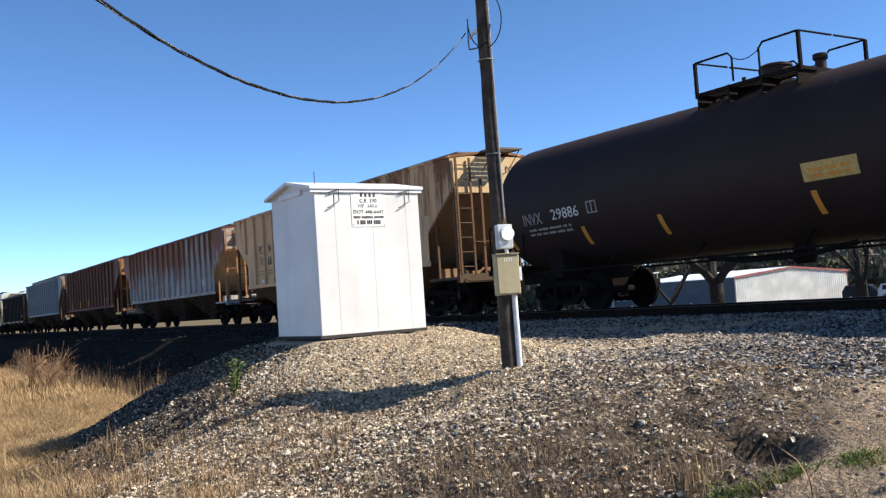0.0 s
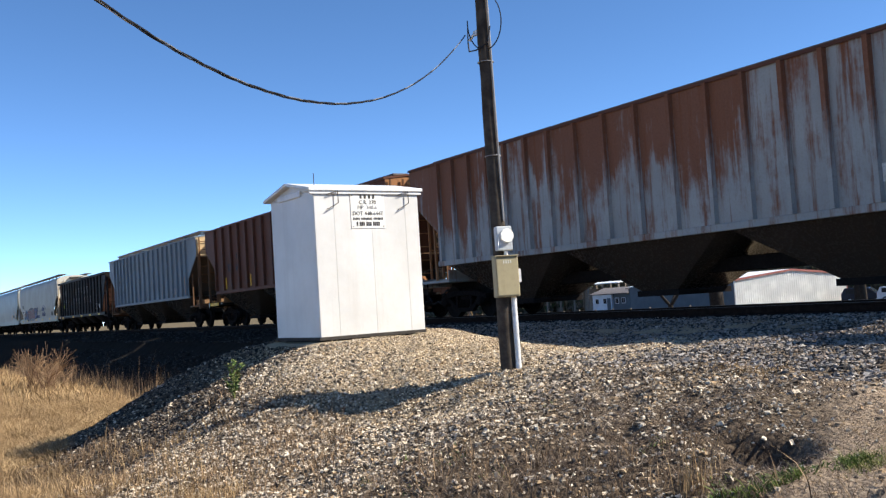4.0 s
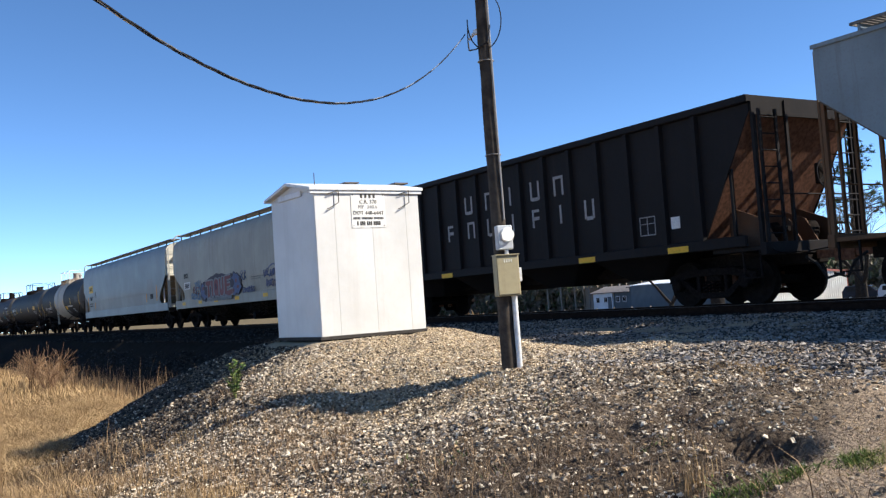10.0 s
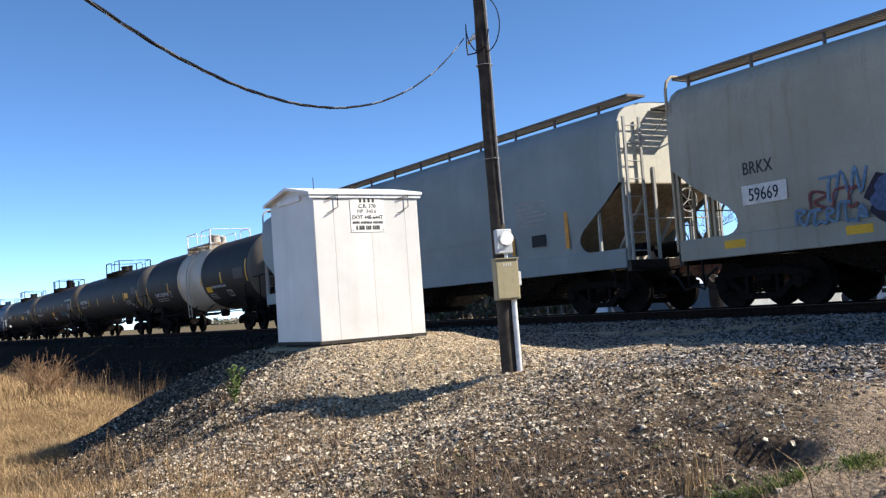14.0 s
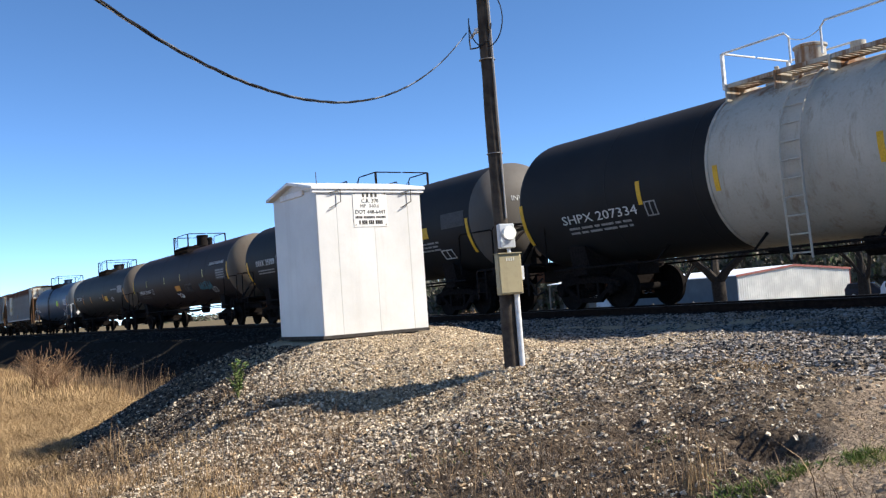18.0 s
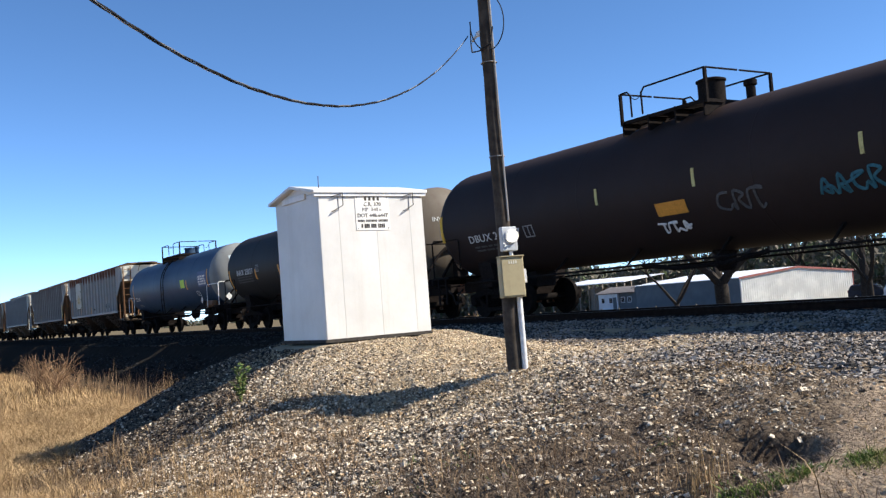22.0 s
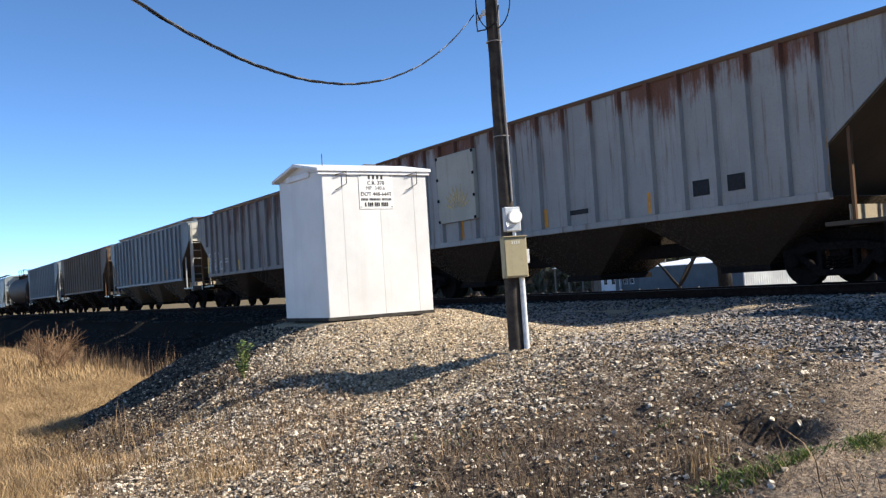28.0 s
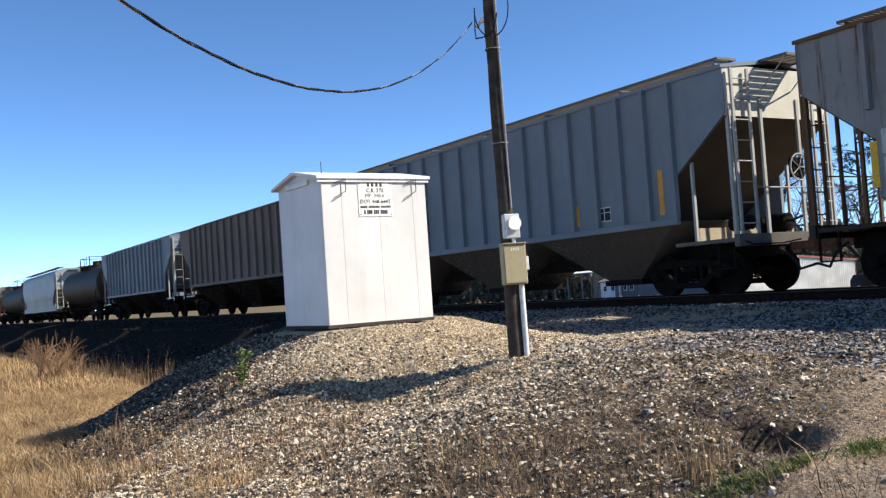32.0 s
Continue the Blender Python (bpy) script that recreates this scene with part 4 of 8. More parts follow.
def covered_hopper(name, x16, length, label, group, m_body, m_low, m_iron, m_roof=None, bays=3, rib=1.02, top=4.42, reach=0.75, m_end=None, walk_up=0.22, m_slope=None, m_plat=None, close=True):
    """A ribbed flat-sided covered hopper."""
    car = thing(name, pose(x16, TRACK, RAIL), label, "freight car", group)
    h = length / 2
    zs, zd, slope = 3.50, 2.45, 1.40
    p = dict(zs=zs, reach=reach)

    def ext(z):
        return h if z >= zs else (h - slope * (zs - z) / (zs - zd) if z > zd else h - slope)
    cross = [(-1.55, z) for z in (1.58, zd, zs, top)]
    near = side_shell(h, cross, ext)
    part("side_wall", near, m_body, car)
    part("side_wall", flip_y(near), m_body, car)
    m_roof = m_roof or m_body
    part("roof", Geo().prism([(-1.60, top - 0.05), (-1.60, top + 0.02), (0, top + 0.22), (1.60, top + 0.02), (1.60, top - 0.05), (0, top + 0.15)], 0, -h - 0.02, h + 0.02), m_roof, car)
    rib_me = Geo().prism([(-0.06, 0.0), (-0.045, -0.105), (0.045, -0.105), (0.06, 0.0)], 2, 1.62, top - 0.04).mesh("rib")
    low = Geo().prism([(-0.06, 0.0), (-0.045, -0.105), (0.045, -0.105), (0.06, 0.0)], 2, zs - 0.55, top - 0.04).mesh("rib")
    steps = (0.5, 1.5, 2.48, 3.38, 4.25, 5.1, 5.95, 6.75, 7.5) if close else (0.5, 1.5, 2.45, 3.4, 4.35, 5.3, 6.35, 7.4)
    for x in [s * v for v in steps for s in (-1, 1) if v < h - slope + 0.1]:
        for s in (-1, 1):
            r = part("rib", rib_me if abs(x) < h - slope else low, m_body, car)
            r.location = (x, s * 1.55, 0)
            if s > 0:
                r.rotation_euler = (0, 0, math.pi)
    sill = Geo().box(-h + slope, h - slope, -1.60, -1.50, 1.48, 1.62)
    part("side_sill", sill, m_body, car, bevel=0.01)
    part("side_sill", flip_y(sill), m_body, car, bevel=0.01)
    part("centre_sill", Geo().box(-h - 0.05, h + 0.05, -0.32, 0.32, 0.72, 1.02), M_STEEL, car, bevel=0.02)
    for s in (-1, 1):
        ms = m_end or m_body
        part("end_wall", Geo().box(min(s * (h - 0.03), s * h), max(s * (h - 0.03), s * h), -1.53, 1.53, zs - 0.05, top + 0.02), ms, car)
        part("slope_sheet", Geo().prism([(s * (h - 0.01), zs), (s * (h - 2.5), 1.65), (s * (h - 2.5), 1.60), (s * (h - 0.01), zs - 0.05)], 1, -1.52, 1.52), m_slope or ms, car)
        # the cross plate takes a darker tan than the end wall, as shade
        end_works(car, s, h, p, top, slope, m_plat or m_low, m_iron, True, m_slope or ms, P_TAN_SHADED if ms is P_END_SUNLIT else P_BEIGESLOPE if ms is P_TAN_SUNLIT else ms)
    span = 2 * (h - slope - 0.15)
    for i in range(bays):
        x0 = -span / 2 + span * i / bays
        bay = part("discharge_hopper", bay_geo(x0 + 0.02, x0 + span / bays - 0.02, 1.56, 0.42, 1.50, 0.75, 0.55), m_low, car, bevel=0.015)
        c = x0 + span / bays / 2
        part("outlet_gate", Geo().box(c - 0.62, c + 0.62, -0.82, 0.82, 0.30, 0.43).box(c - 0.5, c + 0.9, -0.2, 0.2, 0.34, 0.40), M_STEEL, bay)
    for y in (-0.86, 0.86) if walk_up > 0.3 else (-0.70, 0.70):
        part("running_board", grate_geo(-h + 0.45, h - 0.45, y - 0.27, y + 0.27, top + walk_up, step=0.1), M_GRATE, car)
        for i in range(-3, 4):
            part("board_bracket", Geo().box(i * (h - 0.6) / 3 - 0.03, i * (h - 0.6) / 3 + 0.03, y - 0.22, y + 0.22, top + 0.08, top + walk_up - 0.05), m_roof, car)
    hatch = Geo().prism([(-0.30, top + 0.16), (-0.26, top + 0.30), (0.26, top + 0.30), (0.30, top + 0.16)], 0, -h / 3.2, h / 3.2).mesh("hatch_cover", 0.01)
    for s in (-1, 1):
        part("hatch_cover", hatch, m_roof, car).location = (s * h / 2.05, 0, 0)
        truck(car, s * (h - 1.75))
    return car, h


def smooth_hopper(name, x16, length, label, group, m_body, m_low, m_iron, reach=0.7, m_end=None):
    """A covered hopper with smooth curved sides and a raised roof walk."""
    car = thing(name, pose(x16, TRACK, RAIL), label, "freight car", group)
    h = length / 2
    top, zs, zd, slope = 4.40, 2.86, 2.10, 1.25
    p = dict(zs=zs, reach=reach, rear_board=False)

    def ext(z):
        return h - float(np.interp(z, [1.40, 1.46, 1.54, 1.66, 1.80, 1.96, 2.12, 2.45, zs], [1.16, 1.36, 1.47, 1.52, 1.48, 1.32, 1.05, 0.52, 0.0]))
    cross = [(-1.50, 1.40), (-1.505, 1.46), (-1.512, 1.54), (-1.522, 1.66), (-1.535, 1.80), (-1.55, 1.96), (-1.56, zd), (-1.565, 2.12), (-1.585, 2.45), (-1.59, zs), (-1.585, 3.4), (-1.575, 3.90), (-1.53, 4.20), (-1.42, 4.40), (-1.22, 4.54), (-0.85, 4.64), (-0.4, 4.68), (0, 4.69)]
    near = side_shell(h, cross, ext, 0.012)
    part("side_wall", near, m_body, car)
    part("side_wall", flip_y(near), m_body, car)
    sill = Geo().box(-h + 0.02, h - 0.02, -1.545, -1.46, 1.00, 1.42)
    part("side_sill", sill, m_body, car, bevel=0.015)
    part("side_sill", flip_y(sill), m_body, car, bevel=0.015)
    part("centre_sill", Geo().box(-h - 0.05, h + 0.05, -0.32, 0.32, 0.72, 1.0), M_STEEL, car, bevel=0.02)
    upper = [c for c in cross if c[1] >= zs]
    ring = upper + [(-y, z) for y, z in reversed(upper[:-1])]
    for s in (-1, 1):
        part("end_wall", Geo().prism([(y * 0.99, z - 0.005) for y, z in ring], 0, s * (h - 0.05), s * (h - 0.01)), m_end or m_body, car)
        part("end_brace", Geo().prism([(s * (h - 1.5), 1.15), (s * (h - 1.42), 1.15), (s * (h - 0.30), zs - 0.30), (s * (h - 0.38), zs - 0.30)], 1, -0.62, -0.54), m_iron, car)
        part("end_brace", Geo().prism([(s * (h - 1.5), 1.15), (s * (h - 1.42), 1.15), (s * (h - 0.30), zs - 0.30), (s * (h - 0.38), zs - 0.30)], 1, 0.54, 0.62), m_iron, car)
        part("slope_sheet", Geo().prism([(s * (h - 0.02), zs + 0.02), (s * (h - 2.8), 1.15), (s * (h - 2.8), 1.11), (s * (h - 0.02), zs - 0.03)], 1, -1.45, 1.45), M_SLOPE, car)
        if s < 0:
            bend = [(-h - 0.09, -1.10, 4.84), (-h - 0.09, -1.28, 4.83), (-h - 0.09, -1.42, 4.72), (-h - 0.09, -1.47, 4.55), (-h - 0.09, -1.47, 1.20)]
            part("corner_handrail", Geo().tube(bend, 0.032, 8), m_iron, car, "bent pale handrail at the end corner")
        end_works(car, s, h, p, 4.35, slope, m_low, m_iron, True, m_body, m_end)
    span = 2 * (h - slope - 0.9)
    for i in range(3):
        x0 = -span / 2 + span * i / 3
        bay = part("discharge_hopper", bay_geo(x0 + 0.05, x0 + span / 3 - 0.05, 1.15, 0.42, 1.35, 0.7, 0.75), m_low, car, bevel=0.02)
        c = x0 + span / 6
        part("outlet_tube", Geo().lathe([(-1.05, 0.13), (-1.03, 0.16), (1.03, 0.16), (1.05, 0.13)], 14, 1, (c, 0, 0.42)), M_STEEL, bay)
    for y in (-0.98, 0.98):
        part("running_board", grate_geo(-h - 0.1, h + 0.1, y - 0.27, y + 0.27, 4.80, step=0.085), M_GRATE, car)
        k = int(h / 1.6)
        for i in range(-k, k + 1):
            if y < 0:
                part("stanchion", Geo().box(i * 1.6 - 0.025, i * 1.6 + 0.025, -1.20, -1.15, 4.30, 4.75), M_GRATE, car)
    hatch = Geo().lathe([(4.52, 0.34), (4.64, 0.34), (4.66, 0.30), (4.71, 0.10)], 18, 2).mesh("hatch_cover")
    for i in range(8):
        part("hatch_cover", hatch, m_body, car).location = (-h + 2 * h * (i + 0.5) / 8, 0, 0)
    for s in (-1, 1):
        truck(car, s * (h - 1.55))
    return car, h


P_RUSTSIDE = weathered("rusty_brown_sheet", (0.11, 0.062, 0.038), 0.5, 0.5, (0.05, 0.035, 0.025), 0.7, 25.0)


def open_hopper(name, x16, length, label, group, m_body):
    """An open-topped ribbed hopper."""
    car = thing(name, pose(x16, TRACK, RAIL), label, "freight car", group)
    h = length / 2
    top, zs, slope = 3.86, 3.0, 1.0
    p = dict(zs=3.5, reach=0.7)
    cut = 1.35
    ext = lambda z: h - cut
    near = side_shell(h, [(-1.52, z) for z in (1.28, 1.9, top)], ext, 0.03)
    part("side_wall", near, m_body, car)
    part("side_wall", flip_y(near), m_body, car)
    rib_me = Geo().prism([(-0.07, 0.0), (-0.05, -0.09), (0.05, -0.09), (0.07, 0.0)], 2, 1.30, top - 0.06).mesh("rib")
    n = 7
    for i in range(-n, n + 1):
        for s in (-1, 1):
            r = part("rib", rib_me, m_body, car)
            r.location = (i * (h - cut - 0.02) / n, s * 1.52, 0)
            if s > 0:
                r.rotation_euler = (0, 0, math.pi)
    for y in (-1.56, 1.56):
        part("top_chord", Geo().box(-h, h, y - 0.08, y + 0.08, top - 0.09, top + 0.06), m_body, car, bevel=0.02)
        part("side_sill", Geo().box(-h + 0.3, h - 0.3, y - 0.03, y + 0.05, 1.10, 1.32), m_body, car, bevel=0.02)
    part("centre_sill", Geo().box(-h - 0.05, h + 0.05, -0.32, 0.32, 0.72, 1.02), M_STEEL, car, bevel=0.02)
    for s in (-1, 1):
        part("end_wall", Geo().box(min(s * h, s * (h - 0.05)), max(s * h, s * (h - 0.05)), -1.5, 1.5, 3.55, top + 0.05), m_body, car)
        for y in (-1.52, 1.49):
            part("end_side_sheet", Geo().prism([(s * (h - cut), 1.28), (s * (h - cut), top - 0.05), (s * (h - 0.05), top - 0.05), (s * (h - 0.05), 3.62)], 1, y, y + 0.03), P_RUSTSIDE if s < 0 else m_body, car, "triangular end sheet")
        part("slope_sheet", Geo().prism([(s * (h - 0.04), 3.62), (s * (h - cut - 0.06), 1.26), (s * (h - cut - 0.12), 1.26), (s * (h - 0.10), 3.62)], 1, -1.5, 1.5), M_RUST, car)
        end_works(car, s, h, p, 3.7, slope, m_body, m_body, False, P_RUSTSIDE)
        truck(car, s * (h - 1.7))
    span = 2 * (h - 2.2)
    for i in range(4):
        x0 = -span / 2 + span * i / 4
        part("discharge_hopper", bay_geo(x0 + 0.02, x0 + span / 4 - 0.02, 1.30, 0.62, 1.45, 0.9, 0.5), m_body, car, bevel=0.02)
    part("floor_sheet", Geo().box(-h + 1.5, h - 1.5, -1.48, 1.48, 1.24, 1.30), m_body, car)
    return car, h


TANK_R, TANK_Z, HEAD = 1.52, 2.66, 0.72


def hug(x0, x1, a0, a1, r=None, n=8, t=0.008, cz=TANK_Z):
    """A thin plate bent round the tank; angles in degrees up from the near side."""
    r = r or TANK_R + 0.008
    vs, fs = [], []
    for i in range(n + 1):
        a = radians(a0 + (a1 - a0) * i / n)
        for rr in (r, r - t):
            for x in (x0, x1):
                vs.append((x, -rr * math.cos(a), cz + rr * math.sin(a)))
    for i in range(n):
        a, b = 4 * i, 4 * i + 4
        fs += [(a, a + 1, b + 1, b), (a + 2, b + 2, b + 3, a + 3), (a, b, b + 2, a + 2), (a + 1, a + 3, b + 3, b + 1)]
    fs += [(0, 2, 3, 1), (4 * n, 4 * n + 1, 4 * n + 3, 4 * n + 2)]
    return Geo().add(vs, fs)


def tank_car(name, x16, length, label, group, m_shell, m_head, m_rail, band=None, m_band=None, m_dome=None, reach=0.55, plat=(-1.3, 2.3), gap=(0.2, 1.0), dome=-0.1, tall=0.0, ladder=False, m_ladder=None, rear=0.55, m_end=None, hoop=0.04):
    """A tank car with a top platform and railing."""
    car = thing(name, pose(x16, TRACK, RAIL), label, "tank car", group)
    h = length / 2
    prof = [(-h, TANK_R), (h, TANK_R)]
    if band:
        cuts = [-h, band[0], band[1], h]
        for (a, b), m in zip(zip(cuts, cuts[1:]), (m_shell, m_band, m_shell)):
            part("shell", Geo().lathe([(a, TANK_R), (b, TANK_R)], 48, 0, (0, 0, TANK_Z)), m, car, "white insulated centre band" if m is m_band else "")
        for b in band:
            part("band_joint", Geo().lathe([(b - 0.04, TANK_R + 0.005), (b - 0.03, TANK_R + 0.02), (b + 0.03, TANK_R + 0.02), (b + 0.04, TANK_R + 0.005)], 48, 0, (0, 0, TANK_Z)), m_band, car)
    else:
        part("shell", Geo().lathe(prof, 48, 0, (0, 0, TANK_Z)), m_shell, car)
    for x in (-h * 0.62, -h * 0.3, h * 0.3, h * 0.62):
        if not (band and band[0] < x < band[1]):
            part("weld_seam", Geo().lathe([(x - 0.02, TANK_R), (x, TANK_R + 0.006), (x + 0.02, TANK_R)], 48, 0, (0, 0, TANK_Z)), m_shell, car)
    for s in (-1, 1):
        pr = [(s * (h + (HEAD if s > 0 else rear) * math.sin(radians(a))), TANK_R * math.cos(radians(a)) ** 0.8 if a < 90 else 0.02) for a in (0, 8, 16, 26, 36, 46, 56, 66, 76, 84, 88)]
        # only the +x head gets a paler paint: sunlight put into its colour
        part("tank_head", Geo().lathe(pr if s > 0 else pr[::-1], 48, 0, (0, 0, TANK_Z)), m_head if s > 0 else m_shell, car, "domed tank head, sunlit tone" if s > 0 else "")
        part("stub_sill", Geo().box(min(s * (h - 2.6), s * (h + 0.95)), max(s * (h - 2.6), s * (h + 0.95)), -0.34, 0.34, 0.74, 1.16), M_STEEL, car, bevel=0.02)
        u0, u1 = min(s * (h + 0.1), s * (h + 0.95)), max(s * (h + 0.1), s * (h + 0.95))
        plate = Geo().box(u0, u1, -1.42, -1.39, 1.17, 1.22).box(u0, u1, 1.39, 1.42, 1.17, 1.22)
        plate.box(u0, u0 + 0.03, -1.395, 1.395, 1.171, 1.219).box(u1 - 0.03, u1, -1.395, 1.395, 1.171, 1.219)
        plate = part("end_platform", plate, M_STEEL, car)
        for i in range(7):
            part("slat", STEP_ME, M_STEEL, plate).location = (u0 + 0.12 + i * (u1 - u0 - 0.24) / 6, 0, 1.205)
        part("end_sill", Geo().box(s * (h + 0.9) - 0.05, s * (h + 0.9) + 0.05, -1.48, 1.48, 1.02, 1.165), M_STEEL, car, bevel=0.01)
        part("tank_saddle", Geo().prism([(-1.2, 1.0), (1.2, 1.0), (1.3, 1.5), (0.8, 1.25), (0, 1.12), (-0.8, 1.25), (-1.3, 1.5)], 0, s * (h - 1.9), s * (h - 1.3)), M_STEEL, car)
        part("body_bolster", Geo().box(s * (h - 1.6) - 0.25, s * (h - 1.6) + 0.25, -1.25, 1.25, 0.82, 1.05), M_STEEL, car, bevel=0.02)
        x = s * (h + 0.88)
        rail = [(x, -1.40, 1.22), (x, -1.40, 2.22), (x, -1.34, 2.30), (x, 1.34, 2.30), (x, 1.40, 2.22), (x, 1.40, 1.22)]
        part("end_hand_rail", Geo().tube(rail, 0.022, 8), m_end or M_STEEL, car)
        side = [(s * (h - 0.65), -1.46, 1.15), (s * (h - 0.65), -1.46, 2.16), (s * (h - 0.58), -1.46, 2.24), (s * (h + 0.80), -1.42, 2.24), (s * (h + 0.88), -1.40, 2.2)]
        part("side_hand_rail", Geo().tube(side, 0.020, 8), m_end or M_STEEL, car)
        hose = [(s * (h + 0.82), -1.15 + 2.3 * i / 12, 1.25 + 1.02 * math.sin(math.pi * i / 12)) for i in range(13)]
        part("end_hoop", Geo().tube(hose, hoop, 7), M_STEEL, car)
        gear = Geo().box(s * (h + 0.7) - 0.12, s * (h + 0.7) + 0.12, 0.05, 0.45, 1.22, 1.75)
        gear.tube([(s * (h + 0.84), 0.25 + 0.25 * math.cos(k * math.tau / 16), 1.72 + 0.25 * math.sin(k * math.tau / 16)) for k in range(16)], 0.018, 6, closed=True)
        gear.tube([(s * (h + 0.8), 0.25, 1.75), (s * (h + 0.55), 0.1, 2.2)], 0.03, 6)
        if s > 0:
            part("brake_wheel", gear, M_STEEL, car)
        part("side_step", ladder_geo_x(-1.47, s * (h + 0.35) - 0.2, s * (h + 0.35) + 0.2, 0.42, 1.18, 2), M_STEEL, car)
        coupler(car, s, h + 0.95, reach)
        truck(car, s * (h - 1.6))
    part("bottom_rail", Geo().tube([(-h + 0.7, -1.30, 0.98), (h - 0.7, -1.30, 0.98)], 0.025, 6), M_STEEL, car)
    part("bottom_rail", Geo().tube([(-h + 0.7, 1.30, 0.98), (h - 0.7, 1.30, 0.98)], 0.025, 6), M_STEEL, car)
    for i in (-3, -1, 1, 3):
        part("rail_bracket", Geo().prism([(-1.31, 0.97), (-1.28, 0.97), (-0.75, 1.36), (-0.80, 1.40)], 0, i * 1.3 - 0.02, i * 1.3 + 0.02), M_STEEL, car)
    part("outlet_valve", Geo().lathe([(0.72, 0.16), (0.80, 0.22), (1.05, 0.22), (1.2, 0.30)], 16, 2, (0.4, 0, 0)), M_STEEL, car)
    part("heater_pipe", Geo().tube([(-1.6, -0.5, 1.0), (-0.6, -0.52, 0.86), (0.8, -0.5, 0.86), (1.9, -0.5, 1.02)], 0.05, 8), M_STEEL, car)
    # top platform
    zt = TANK_Z + TANK_R
    d = dome
    p0, p1 = plat
    m_top = M_STEEL if not band else m_band
    deck = grate_geo(p0, p1, -1.0, -0.5, zt + 0.02, step=0.11)
    part("top_platform", deck, m_top, car)
    part("top_platform", flip_y(deck), m_top, car)
    for i in range(4):
        x = p0 + 0.06 + (p1 - p0 - 0.12) * i / 3
        part("platform_bracket", Geo().prism([(-1.05, zt + 0.05), (1.05, zt + 0.05), (1.05, zt - 0.30), (0.97, zt - 0.30), (0.6, zt - 0.10), (-0.6, zt - 0.10), (-0.97, zt - 0.30), (-1.05, zt - 0.30)], 0, x - 0.02, x + 0.02), m_top, car)
    hr = zt + 0.68
    for s in (-1, 1):
        y = s * 1.0
        part("toe_board", Geo().box(p0, p1, y - 0.015, y + 0.015, zt - 0.03, zt + 0.05), m_top, car)
        left = [(gap[0], y, zt + 0.1), (gap[0], y, hr - 0.10), (gap[0] - 0.10, y, hr), (p0 + 0.02, y, hr), (p0, y - s * 0.02, hr), (p0, s * 0.04, hr)]
        part("platform_rail", Geo().tube(left, 0.021, 8), m_rail, car)
        right = [(gap[1], y, zt + 0.1), (gap[1], y, hr - 0.10), (gap[1] + 0.10, y, hr), (p1 - 0.02, y, hr), (p1, y - s * 0.02, hr), (p1, s * 0.04, hr)]
        part("platform_rail", Geo().tube(right, 0.021, 8), m_rail, car)
        for x in (p0, p1):
            part("rail_post", Geo().box(x - 0.03, x + 0.03, y - 0.03, y + 0.03, zt - 0.05, hr), m_rail, car)
        chain = [(gap[0] + (gap[1] - gap[0]) * i / 8, y, hr - 0.12 - 0.10 * math.sin(math.pi * i / 8)) for i in range(9)]
        part("safety_chain", Geo().tube(chain, 0.010, 5), m_rail, car)
    md = m_dome or m_shell
    part("manway", Geo().lathe([(zt - 0.1, 0.34), (zt + 0.08, 0.34), (zt + 0.10, 0.29), (zt + 0.36 + tall, 0.29), (zt + 0.38 + tall, 0.32), (zt + 0.42 + tall, 0.32), (zt + 0.45 + tall, 0.24)], 24, 2, (d, 0, 0)), md, car)
    part("safety_valve", Geo().lathe([(zt, 0.10), (zt + 0.30, 0.10), (zt + 0.32, 0.14), (zt + 0.42, 0.14), (zt + 0.44, 0.06)], 14, 2, (d + 0.95, 0.1, 0)), md, car)
    part("fitting", Geo().box(d - 0.95, d - 0.65, -0.2, 0.2, zt - 0.05, zt + 0.22).tube([(d - 0.8, 0, zt + 0.2), (d - 0.8, 0, zt + 0.38)], 0.05, 8), md, car, bevel=0.01)
    # ladder down the near and far side
    lx = (gap[0] + gap[1]) / 2
    for s in (-1, 1) if ladder else ():
        g = Geo()
        path = [(s * (TANK_R + 0.10) * math.cos(radians(a)), TANK_Z + (TANK_R + 0.10) * math.sin(radians(a))) for a in range(60, -1, -10)] + [(s * (TANK_R + 0.10), 1.9), (s * (TANK_R + 0.02), 0.75)]
        for x in (-0.22, 0.22):
            g.tube([(lx + x, y, z) for y, z in path], 0.024, 6)
        zs = [z for y, z in path]
        for i in range(10):
            z = 0.85 + i * 0.33
            for (y1, z1), (y0, z0) in zip(path, path[1:]):
                if z0 <= z <= z1:
                    y = y0 + (y1 - y0) * (z - z0) / (z1 - z0)
                    g.tube([(lx - 0.22, y, z), (lx + 0.22, y, z)], 0.016, 6)
        part("side_ladder", g, m_ladder or m_rail, car)
    return car, h


def bars(car, x, y, z, widths, height, gap, mat, name="stencil_line"):
    """Lines of small writing that is too far off to read, as plain bars."""
    for i, row in enumerate(widths):
        g, u = Geo(), x
        for w in row:
            g.box(u, u + w, y - 0.004, y + 0.003, z - i * gap, z - i * gap + height)
            u += w + 0.06
        part(name, g, mat, car)


